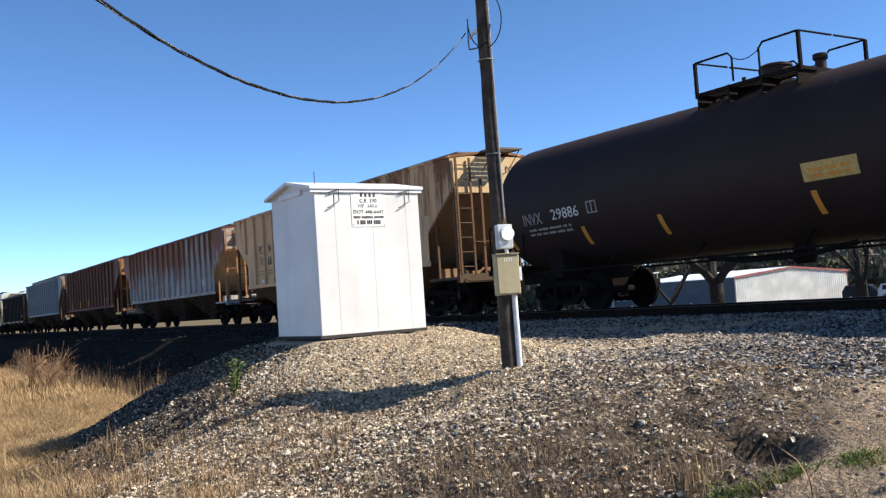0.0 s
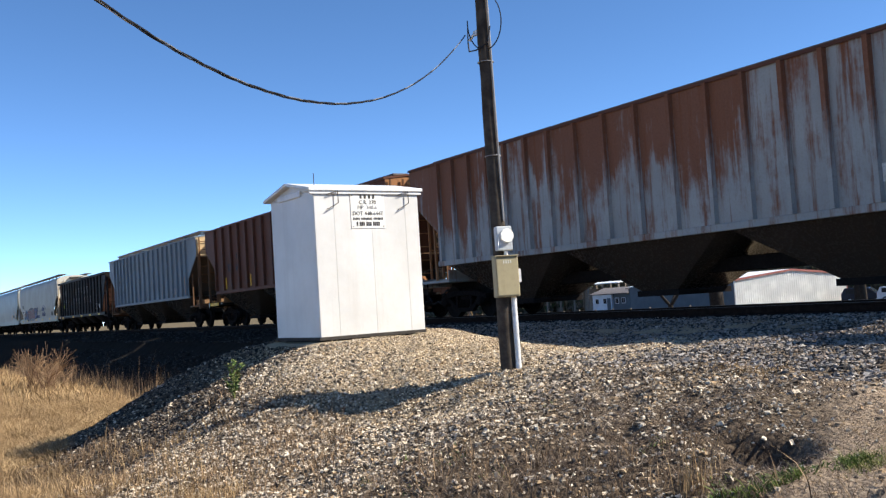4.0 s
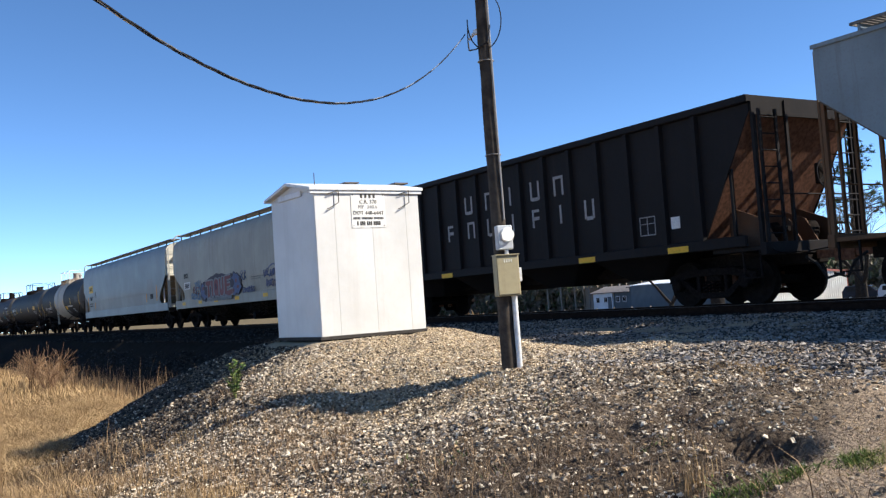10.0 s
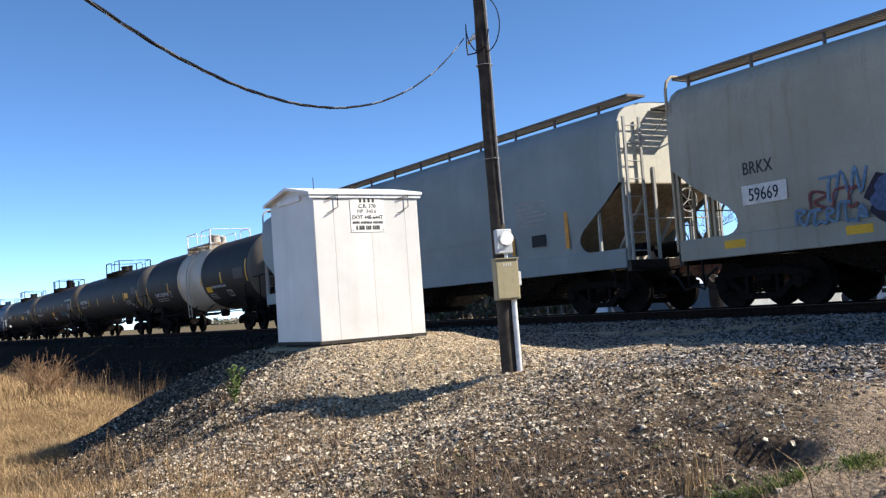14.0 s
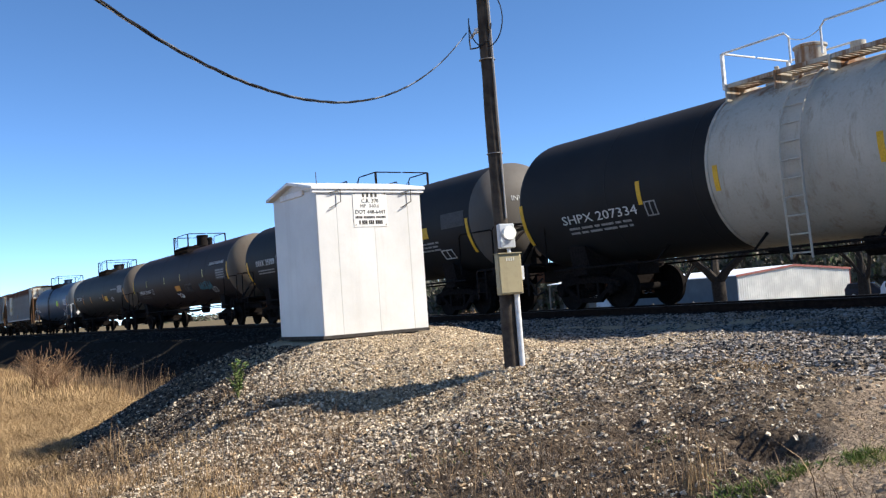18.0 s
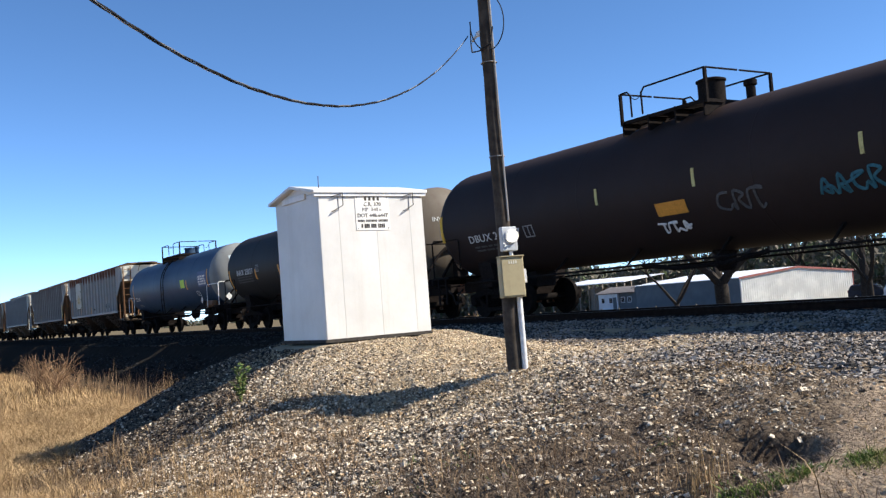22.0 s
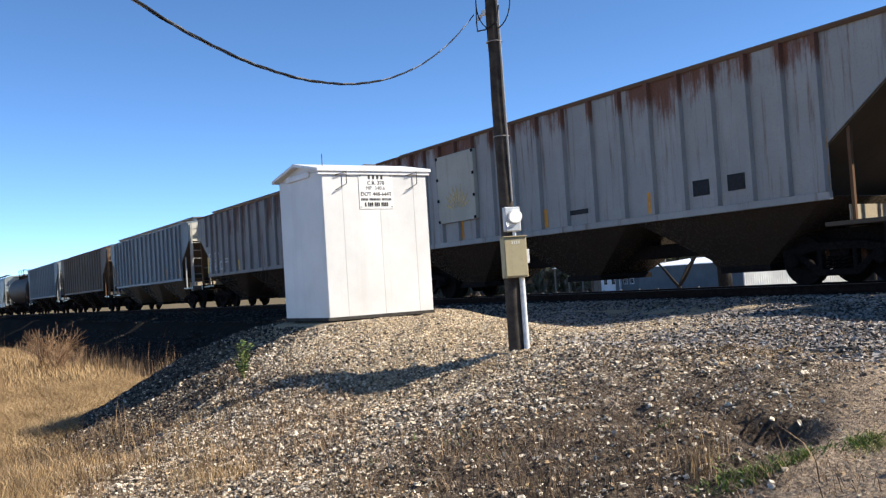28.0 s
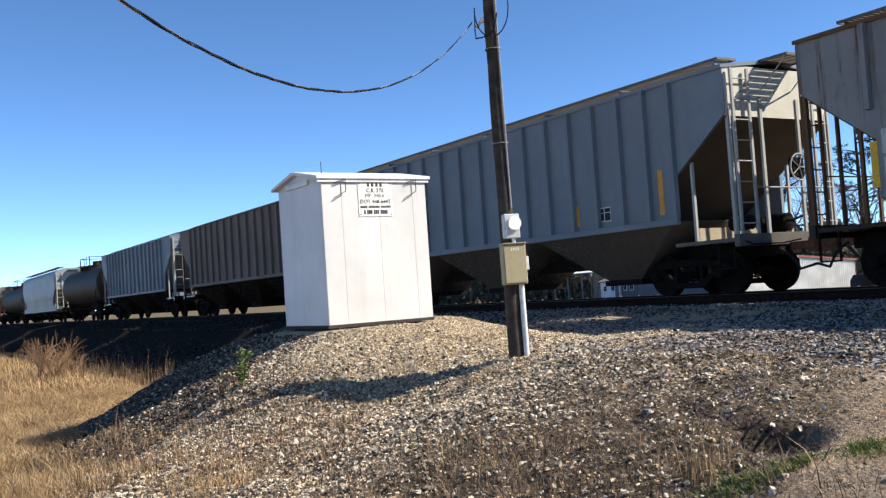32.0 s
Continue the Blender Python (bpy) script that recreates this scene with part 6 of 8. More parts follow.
    print_rows(car, -7.4 + o, -5.6 + o, -28, 2, M_FAINT)
    for x in (-5.8, -2.1, 0.84, 4.6):
        stripe(car, x + o, -9, 5, M_PALETAPE, 0.04)
    for x, a, b in ((-8.8, -18, 10), (8.15, -20, 10)):
        stripe(car, x + o, a, b)
    round_words(car, "HEXAMETHYLENEDIAMINE", 5.66 + o, 7.72 + o, 2.97, 0.19, M_WHITE, "cargo_stencil")
    part("stencil_panel", hug(6.5 + o, 7.8 + o, -18, 1), M_FAINT, car, "faded block of white stencils")
    print_rows(car, 6.6 + o, 7.7 + o, -1, 4, M_DIM)
    part("hazard_plate", hug(-0.35 + o, 0.5 + o, -28, -17), M_ORANGE, car, "worn orange hazard plate")
    scrawl(car, 3.6 + o, 1.85, M_CYAN, 2.0, 0.32, 3)
    scrawl(car, 1.3 + o, 1.85, M_FAINT, 1.2, 0.36, 5)
    scrawl(car, -0.5 + o, 1.62, M_WHITE, 0.95, 0.22, 8)
    data_box(car, 5.35 + o, 5.95 + o, -41, -30, M_WHITE)
    head_marks(car, h, "DBUX 207147")
    # black tank
    car, h = tank(-78.7, -94.65, "black tank car with a sunlit tan head", P_TANK, P_HEADBR_SUNLIT, M_STEEL, plat=(-1.17, 1.45), gap=(-0.6, -0.05), dome=0.33)
    o = 0.15
    round_words(car, "INVX 23027", -7.0 + o, -5.03 + o, 2.48, 0.34, M_WHITE)
    data_box(car, -4.65 + o, -4.35 + o, -10, 1, M_DIM)
    print_rows(car, -7.0 + o, -5.2 + o, -14, 3, M_FAINT)
    for x in (-2.15, 1.83, -4.75):
        stripe(car, x + o, -22, -5, M_ORANGE)
    for x in (-h + 0.15, 7.75 + o):
        stripe(car, x, -37, 0, M_ORANGE)
    part("hazard_plate", hug(2.3 + o, 3.05 + o, -24, -11), M_YELLOW, car, "yellow hazard plate")
    part("stencil_panel", hug(6.15 + o, 7.35 + o, -8, 9), M_DIM, car, "block of white stencils")
    print_rows(car, 0.6 + o, 1.3 + o, -12, 1, M_DIM)
    print_rows(car, 4.4 + o, 5.9 + o, 4, 1, M_DIM, 4, 3.5)
    data_box(car, 4.2 + o, 4.7 + o, -27, -16, M_WHITE)
    head_marks(car, h, "INVX 23027")
    # slate blue tank
    car, h = tank(-97.4, -113.0, "slate-blue tank car with a rust-stained pale head", P_BLUETANK, P_BLUEHEAD_SUNLIT, M_STEEL, plat=(-1.95, 1.45), gap=(-0.65, 0.25), dome=0.0, ladder=True, m_end=P_RAILW)
    o = 0.25
    part("data_panel", hug(5.65 + o, 7.0 + o, -17, 11), M_BLUE, car, "dark blue panel with white print")
    print_rows(car, 5.75 + o, 6.9 + o, 3, 4, M_WHITE, 4.6, 3.2)
    part("hazard_plate", hug(2.65 + o, 3.35 + o, -14, 2), M_LIME, car, "yellow-green hazard plate")
    data_box(car, 4.95 + o, 5.4 + o, -35, -25, M_WHITE)
    stripe(car, 3.7 + o, -19, 0, M_ORANGE)
    stripe(car, 7.15 + o, -20, 13, M_ORANGE)
    stripe(car, -7.3 + o, -20, 13, M_ORANGE)
    round_words(car, "CCBX", -7.05 + o, -6.1 + o, 2.10, 0.34, M_WHITE)
    print_rows(car, -6.9 + o, -6.2 + o, -36, 2, M_DIM)
    part("head_patch", on_head(h, -0.70, 0.40, 2.95, 3.55), M_PALEP, car, "pale lettered patch on the head")
    for k in range(3):
        part("patch_print", on_head(h, -0.58 + 0.06 * k, 0.28, 3.36 - 0.16 * k, 3.44 - 0.16 * k, 0.012), M_WHITE, car)
    for s in (-0.9, 0.75):
        part("placard", Geo().prism([(s, 1.42), (s + 0.16, 1.60), (s, 1.78), (s - 0.16, 1.60)], 0, h + 0.90, h + 0.91), M_WHITE, car, "white diamond placard")
    part("placard", Geo().prism([(h - 1.4, 1.35), (h - 1.24, 1.55), (h - 1.4, 1.75), (h - 1.56, 1.55)], 1, -1.49, -1.48), M_WHITE, car, "white diamond placard")
    part("air_reservoir", Geo().lathe([(h - 1.1, 0.1), (h - 1.05, 0.17), (h - 0.15, 0.17), (h - 0.1, 0.1)], 16, 0, (0, -1.25, 1.32)), P_RUSTIRON, car)
    # rust-edged pale grey hopper
    car, h = ribbed(-115.15, -133.1, "pale grey covered hopper with rusty roof and square patch", P_GREYRUST, P_LOWBR, P_RUSTIRON, P_RUSTIRON, 3, P_END_SUNLIT, m_slope=P_SLOPEBR, m_plat=P_SLOPEBR)
    panel(car, 4.44, 4.86, 1.87, 2.18, S - 0.004, M_BLACKPL, "black data panel")
    panel(car, 5.33, 5.75, 1.88, 2.19, S - 0.004, M_BLACKPL, "black data panel")
    panel(car, 0.55, 1.2, 1.86, 1.97, S - 0.004, M_BLACKPL)
    for u, z in ((7.5, 2.7), (3.2, 2.1), (-0.37, 2.1), (-4.15, 2.25), (-7.4, 2.7)):
        tape(car, u, 1.66, z, S, M_ORANGE)
    part("riveted_patch", Geo().box(-5.15, -3.25, S - 0.125, S + 0.0, 2.15, 4.05), P_PATCH, car, "square patch plate with a faded emblem", 0.01)
    for x in (-5.12, -3.28):
        for z in (2.2, 2.8, 3.4, 4.0):
            part("rivet", Geo().box(x - 0.04, x + 0.04, S - 0.145, S - 0.125, z - 0.04, z + 0.04), M_STEEL, car)
    for k in range(9):
        part("emblem_ray", fan_ray(-4.14, S - 0.131, 2.45, k), M_FAN, car, "faded yellow ray of a fan-shaped emblem")
    marks(car, (("X", -6.1, 2.45), ("67", -6.1, 1.95)), S, M_FAINTD, 0.40)
    # grey hopper with rust runs
    car, h = ribbed(-134.7, -152.4, "grey covered hopper with dark rust runs and stencilled plates", P_GREYRUST2, P_LOWBR, P_RUSTIRON, P_RUSTIRON, 3, P_END_SUNLIT, m_slope=P_SLOPEBR, walk_up=0.3, m_plat=P_LOWDK)
    for u, z, w, t in ((-7.04, 2.40, 0.62, "PL"), (-6.18, 2.41, 0.62, "CX"), (-7.02, 1.94, 0.62, "22"), (-6.17, 1.95, 0.62, "24"), (-5.53, 1.97, 0.38, "0")):
        panel(car, u - w / 2, u + w / 2, z - 0.2, z + 0.2, S, M_PALESTEN, "white stencil plate", "plate")
        words("reporting_mark", t, 0.38, M_DARK, car, facing_near(u, S - 0.010, z - 0.135))
    for u, z in ((-7.5, 2.42), (0.36, 2.13), (4.2, 2.02), (-3.13, 2.1), (7.4, 2.7)):
        tape(car, u, 1.66, z, S, M_YELLOW)
    panel(car, 4.46, 4.96, 1.76, 2.18, S, M_PALESTEN, "pale square patch")
    panel(car, 5.32, 5.84, 1.76, 2.18, S, M_PALESTEN, "pale square patch")
    panel(car, 5.40, 5.76, 1.86, 2.08, S - 0.008, M_BLACKPL, "black data panel")
    bars(car, -5.0, S, 2.2, [[0.35, 0.3], [0.3, 0.35]], 0.07, 0.14, M_PALESTEN)
    # light blue-grey hopper
    car, h = ribbed(-154.1, -171.9, "light blue-grey covered hopper with a tan end", P_BLUEGREY2, P_LOWTAN, P_PALEIRON, P_BLUEGREY2, 3, P_END_SUNLIT, m_slope=P_SLOPEBR, walk_up=0.31)
    panel(car, 5.05, 5.49, 1.75, 2.07, S - 0.001, M_BLACKPL)
    frame_mark(car, 5.05, S - 0.006, 1.75, 0.44, 0.32, M_WHITE)
    for u, z in ((7.07, 2.66), (4.33, 2.2), (-3.9, 2.2), (-7.3, 2.66)):
        tape(car, u, 1.72, z, S, M_ORANGE)
    # the cars that follow, seen far off
    ribbed(-173.5, -190.8, "taupe-brown covered hopper with a red-brown roof", P_TAUPE, P_LOWDK, P_RUSTIRON, P_BROWN, 3)
    ribbed(-192.7, -209.9, "blue-grey ribbed covered hopper", P_GREYBLUE, P_LOWDK, P_PALEIRON, P_GREYBLUE, 3)
    tank(-212.4, -225.8, "short dark tank car with a railed platform", P_TANKBR, P_TANKBR, M_STEEL)
    x, n = centre(-229.2, -248.0)
    car, h = smooth_hopper("covered_hopper", x, n, "pale grey smooth-sided covered hopper", G_H, P_PALE, P_LOWDK, P_PALEIRON)
    CARS.append((car, x))
    tank(-251.4, -266.5, "dark grey tank car", P_TANK, P_HEAD_SUNLIT, M_STEEL)
    ribbed(-270.0, -287.5, "weathered grey ribbed covered hopper", P_GREYRUST2, P_LOWDK, P_RUSTIRON, None, 3)


M_TANPL = plain("faded_tan_plate", (0.50, 0.36, 0.13), 0.6, 0, 0.2, 20)
M_FAINT = plain("very_faint_stencil", (0.075, 0.075, 0.075), 0.7, 0, 0.3, 26)
M_FADEDOR = plain("faded_orange_tape", (0.33, 0.19, 0.12), 0.7, 0, 0.3, 20)
M_FAINTB = plain("faint_brown_stencil", (0.27, 0.18, 0.11), 0.7, 0, 0.3, 26)
M_FAINTD = plain("faint_dark_stencil", (0.20, 0.20, 0.19), 0.7, 0, 0.3, 26)
M_PALETAPE = plain("pale_yellow_tape", (0.55, 0.48, 0.20), 0.6, 0, 0.2, 30)
M_PALESTEN = plain("pale_stencil_plate", (0.42, 0.43, 0.42), 0.6, 0, 0.15, 20)
M_PALEP = plain("pale_blue_patch", (0.50, 0.58, 0.60), 0.6, 0, 0.15, 12)
M_FAN = plain("faded_ochre", (0.50, 0.40, 0.22), 0.7, 0, 0.25, 16)


def on_head(h, y0, y1, z0, z1, lift=0.007, n=8):
    """A thin plate that follows the domed tank head."""
    g = Geo()
    vs = []
    for back in (0.0, 0.02):
        for i in range(n + 1):
            for k in range(n + 1):
                y, z = y0 + (y1 - y0) * i / n, z0 + (z1 - z0) * k / n
                r = min(1.0, math.hypot(y, z - TANK_Z) / TANK_R)
                vs.append((h + HEAD * math.sqrt(1 - r ** 2.5) + lift - back, y, z))
    m = n + 1
    fs = []
    for i in range(n):
        for k in range(n):
            a = i * m + k
            fs += [(a, a + m, a + m + 1, a + 1), (m * m + a, m * m + a + 1, m * m + a + m + 1, m * m + a + m)]
    return g.add(vs, fs)


def fan_ray(x, y, z, k):
    a, r = radians(20 + 17.5 * k), 0.55 + 0.08 * (k % 2)
    c, n = math.cos(a), math.sin(a)
    x, z = x + 0.12 * c, z + 0.12 * n
    return Geo().prism([(x, z), (x + 0.6 * r * c - 0.05 * n, z + 0.6 * r * n + 0.05 * c), (x + r * c, z + r * n), (x + 0.6 * r * c + 0.05 * n, z + 0.6 * r * n - 0.05 * c)], 1, y - 0.004, y + 0.002)


def head_marks(car, h, text):
    ob = words("head_mark", text, 0.21, M_WHITE, car, facing_front(0, -0.1, 3.02))
    for v in ob.data.vertices:
        r = min(1.0, math.hypot(v.co.y, v.co.z - TANK_Z) / TANK_R)
        v.co.x += h + HEAD * math.sqrt(1 - r ** 2.5) + 0.004
    for k, w in enumerate((0.55, 0.5)):
        part("head_print", on_head(h, -0.4, -0.4 + w, 2.78 - 0.16 * k, 2.86 - 0.16 * k, 0.009, 3), M_DIM, car)
    part("placard", Geo().prism([(0.45, 1.40), (0.62, 1.58), (0.45, 1.76), (0.28, 1.58)], 0, h + 0.93, h + 0.94), M_WHITE, car, "white diamond placard")


def tag_path(x, z, width, tall, seed):
    """A handwritten-looking line of joined strokes that spells nothing."""
    rng = random.Random(seed)
    n = max(2, int(width / (0.75 * tall + 0.08)))
    cell = width / n
    kinds = (((0, 0.9), (0.15, 0.05), (0.5, 0.95), (0.6, 0.1), (0.95, 0.9)),
             ((0.1, 0.1), (0.2, 0.95), (0.75, 0.8), (0.3, 0.5), (0.85, 0.05)),
             ((0.8, 0.85), (0.2, 0.8), (0.1, 0.3), (0.6, 0.05), (0.9, 0.35)),
             ((0.1, 0.95), (0.9, 0.9), (0.5, 0.85), (0.45, 0.0), (0.8, 0.1)),
             ((0.1, 0.0), (0.45, 1.0), (0.75, 0.0), (0.3, 0.4), (0.9, 0.45)))
    keys = []
    for i in range(n):
        grow = rng.uniform(0.75, 1.25)
        for u, w in kinds[rng.randrange(len(kinds))]:
            keys.append((x + cell * (i + u * 0.92) + rng.uniform(-0.08, 0.08) * cell, z + tall * (w * grow - 0.15 * (grow - 1) + rng.uniform(-0.08, 0.08))))
    pts = []
    for i in range(len(keys) - 1):
        p0, p1, p2, p3 = (keys[max(0, min(len(keys) - 1, i + k))] for k in (-1, 0, 1, 2))
        for j in range(5):
            t = j / 5
            pts.append(tuple(0.5 * (2 * b + (c - a) * t + (2 * a - 5 * b + 4 * c - d) * t * t + (3 * b - a - 3 * c + d) * t ** 3) for a, b, c, d in zip(p0, p1, p2, p3)))
    return pts + [keys[-1]]


def ribbon(pts, wide, depth):
    """A flat painted line along (x, z) points; depth(z) gives the surface it lies on."""
    g, vs, fs = Geo(), [], []
    for i, (u, w) in enumerate(pts):
        a, b = pts[max(0, i - 1)], pts[min(len(pts) - 1, i + 1)]
        d = Vector((b[0] - a[0], b[1] - a[1]))
        d = d.normalized() * wide if d.length > 1e-6 else Vector((wide, 0))
        y = depth(w) - 0.004 - 0.00012 * i
        for sx in (1, -1):
            vs += [(u - sx * d.y, y, w + sx * d.x), (u - sx * d.y, y + 0.014, w + sx * d.x)]
    for i in range(len(pts) - 1):
        k = 4 * i
        fs += [(k, k + 2, k + 6, k + 4), (k + 1, k + 5, k + 7, k + 3), (k, k + 4, k + 5, k + 1), (k + 2, k + 3, k + 7, k + 6)]
    m = 4 * len(pts) - 4
    fs += [(0, 1, 3, 2), (m, m + 2, m + 3, m + 1)]
    return g.add(vs, fs)


def scrawl(car, x, z, mat, width, tall, seed):
    """A loose line of spray paint on the tank."""
    def depth(w):
        a = (w - TANK_Z) / TANK_R
        return -(TANK_R + 0.004) * math.sqrt(1 - a * a)
    part("spray_scrawl", ribbon(tag_path(x, z, width, tall, seed), 0.028, depth), mat, car, "loose spray-paint scrawl")


def blob(x, z, rx, rz, seed, n=22, rough=0.22):
    rng = random.Random(seed)
    return [(x + rx * (1 + rng.uniform(-rough, rough)) * math.cos(k * math.tau / n), z + rz * (1 + rng.uniform(-rough, rough)) * math.sin(k * math.tau / n)) for k in range(n)]


# block capitals of the big spray painting, as outlines in a unit square
BLOCKS = (
    (-4.80, 0.86, ((0.0, 0.70), (0.05, 1.0), (1.0, 1.0), (0.98, 0.68), (0.70, 0.66), (0.80, 0.0), (0.32, -0.05), (0.36, 0.66))),
    (-3.95, 0.34, ((0.10, 0.0), (0.0, 0.72), (0.05, 1.02), (0.95, 0.95), (0.9, 0.70), (1.0, -0.02))),
    (-3.60, 0.76, ((0.05, 0.25), (0.10, 0.85), (0.35, 1.05), (0.85, 0.98), (1.0, 0.6), (0.92, 0.12), (1.05, -0.08), (0.7, 0.0), (0.3, -0.03))),
    (-2.84, 0.72, ((0.0, 1.0), (0.38, 1.02), (0.40, 0.38), (0.55, 0.36), (0.62, 1.08), (1.0, 1.05), (0.95, 0.18), (0.7, -0.05), (0.2, -0.02), (0.04, 0.3))),
    (-2.12, 1.10, ((0.0, 0.0), (0.05, 1.06), (0.80, 1.12), (0.82, 0.84), (0.36, 0.80), (0.36, 0.66), (0.74, 0.68), (0.72, 0.44), (0.35, 0.40), (0.36, 0.26), (1.0, 0.34), (1.02, 0.0), (0.6, -0.12))),
)


def graffiti(car, h):
    """Spray paint low on the side: red block capitals on a dark cloud, with smaller scrawls."""
    y = -1.578

    def flat(outline, mat, depth, label):
        part("spray_patch", Geo().prism(outline, 1, y - depth, y + 0.03), mat, car, label)
    flat(blob(-4.98, 1.74, 0.62, 0.44, 3), M_INKB, 0.004, "black edge of a spray-painted cloud")
    flat(blob(-4.98, 1.72, 0.52, 0.36, 4), M_BLUE, 0.007, "dark blue spray-painted cloud")
    flat(blob(-0.70, 1.86, 0.80, 0.56, 7), M_INKB, 0.005, "black edge of a spray-painted cloud")
    flat(blob(-0.70, 1.84, 0.70, 0.47, 8), M_BLUE, 0.0075, "blue spray-painted burst")
    flat(blob(-2.95, 1.84, 2.12, 0.60, 5, 34, 0.07), M_INKB, 0.009, "black outline of the spray painting")
    for x, z, sd in ((-0.55, 2.0, 9), (-0.35, 1.72, 10), (-5.15, 1.85, 11), (-0.95, 1.6, 13)):
        flat(blob(x, z, 0.11, 0.09, sd, 12), M_PINK, 0.011, "dull red spray-painted spot")
    z0, tall = 1.40, 0.80
    for x, w, o in BLOCKS:
        rise = 0.03 * (x + 4.8) / 2.7
        edge = [(x + w * u, z0 + rise + tall * v) for u, v in o]
        cx, cz = sum(p[0] for p in edge) / len(edge), sum(p[1] for p in edge) / len(edge)
        part("spray_line", ribbon([*edge, edge[0]], 0.042, lambda v: y - 0.010), M_CHALK, car, "pale outline of a block capital")
        flat(edge, M_PINK, 0.0125, "dull red spray-painted block capital")
    flat(blob(-3.25, 1.86, 0.10, 0.15, 15, 12, 0.1), M_INKB, 0.0185, "dark hole of a block capital")
    part("spray_line", ribbon(tag_path(-4.6, 1.24, 3.6, 0.12, 31), 0.03, lambda v: y - 0.006), M_CHALK, car, "pale drips under the block capitals")
    for u, z, w, tall, m, sd in ((-6.55, 1.80, 1.05, 0.46, M_SKYBL, 21), (-7.05, 1.40, 1.5, 0.28, M_SKYBL, 26), (-6.75, 1.62, 1.1, 0.42, M_PINK, 28), (0.05, 2.0, 0.75, 0.30, M_BLUE, 22), (0.2, 1.44, 1.5, 0.20, M_PURPLE, 23), (2.95, 1.55, 1.75, 0.28, M_PURPLE, 24), (2.75, 1.96, 1.25, 0.30, M_PURPLE, 25)):
        part("spray_scrawl", ribbon(tag_path(u, z, w, tall, sd), 0.024, lambda v: y), m, car, "loose spray-paint scrawl")
    swoop = [(3.3 + 1.5 * k / 20, 2.0 + 0.42 * math.sin(math.pi * (0.25 + 0.7 * k / 20))) for k in range(21)]
    part("spray_line", ribbon(swoop, 0.03, lambda v: y - 0.003), M_PURPLE, car, "curved spray-paint line over a scrawl")
    bars(car, 1.3, y - 0.008, 2.02, [[0.3, 0.2, 0.3, 0.2, 0.3], [0.3, 0.35, 0.3]], 0.035, 0.09, M_FAINTD)


M_CHALK = plain("chalky_pale_spray_paint", (0.22, 0.23, 0.23), 0.7, 0, 0.2, 14)
M_SKYBL = plain("light_blue_spray_paint", (0.13, 0.22, 0.33), 0.6, 0, 0.3, 14)
M_INKB = plain("black_spray_paint", (0.03, 0.025, 0.04), 0.6)
build_train()


# ---- plants ----
def straw_material(name, a, b, c):
    m, nt, bs = material(name, 0.9, 0, 0.08)
    rnd = nt.nodes.new("ShaderNodeNewGeometry").outputs["Random Per Island"]
    col = mix(nt, rnd, a, b)
    fr = maths(nt, "FRACT", maths(nt, "MULTIPLY", rnd, 13.7))
    col = mix(nt, ramp(nt, fr, 0.6, 1.0), col, c)
    tuft = noise_out(nt, (1, 1, 0.2), 0.9, 4)
    col = mix(nt, maths(nt, "MULTIPLY", ramp(nt, tuft, 0.42, 0.66), 0.62), col, tuple(0.55 * v for v in c))
    nt.links.new(col, bs.inputs["Base Color"])
    return m


M_STRAW = straw_material("dry_straw", (0.34, 0.225, 0.115), (0.49, 0.35, 0.19), (0.23, 0.15, 0.08))
M_BROWNWEED = straw_material("brown_weed_stems", (0.19, 0.12, 0.07), (0.36, 0.25, 0.15), (0.11, 0.075, 0.05))
M_GREEN = straw_material("winter_green_grass", (0.06, 0.10, 0.02), (0.16, 0.22, 0.05), (0.20, 0.18, 0.08))
M_YELLOWGREEN = straw_material("yellow_green_grass", (0.12, 0.16, 0.035), (0.26, 0.29, 0.08), (0.34, 0.29, 0.13))
M_GREYWEED = straw_material("grey_dead_stems", (0.14, 0.105, 0.08), (0.40, 0.32, 0.25), (0.09, 0.065, 0.05))
M_LEAF = straw_material("weed_leaves", (0.06, 0.11, 0.03), (0.13, 0.19, 0.06), (0.2, 0.2, 0.08))
M_TWIG = plain("grey_brown_twigs", (0.13, 0.10, 0.075), 0.9, 0, 0.35, 20)
M_BARK = plain("dark_bark", (0.035, 0.028, 0.022), 0.9, 0, 0.4, 9, 0.6)
M_NEEDLE = straw_material("pine_needles", (0.025, 0.055, 0.022), (0.06, 0.10, 0.04), (0.09, 0.11, 0.05))
M_FARWOOD = straw_material("far_woods", (0.10, 0.092, 0.075), (0.22, 0.19, 0.155), (0.075, 0.105, 0.05))


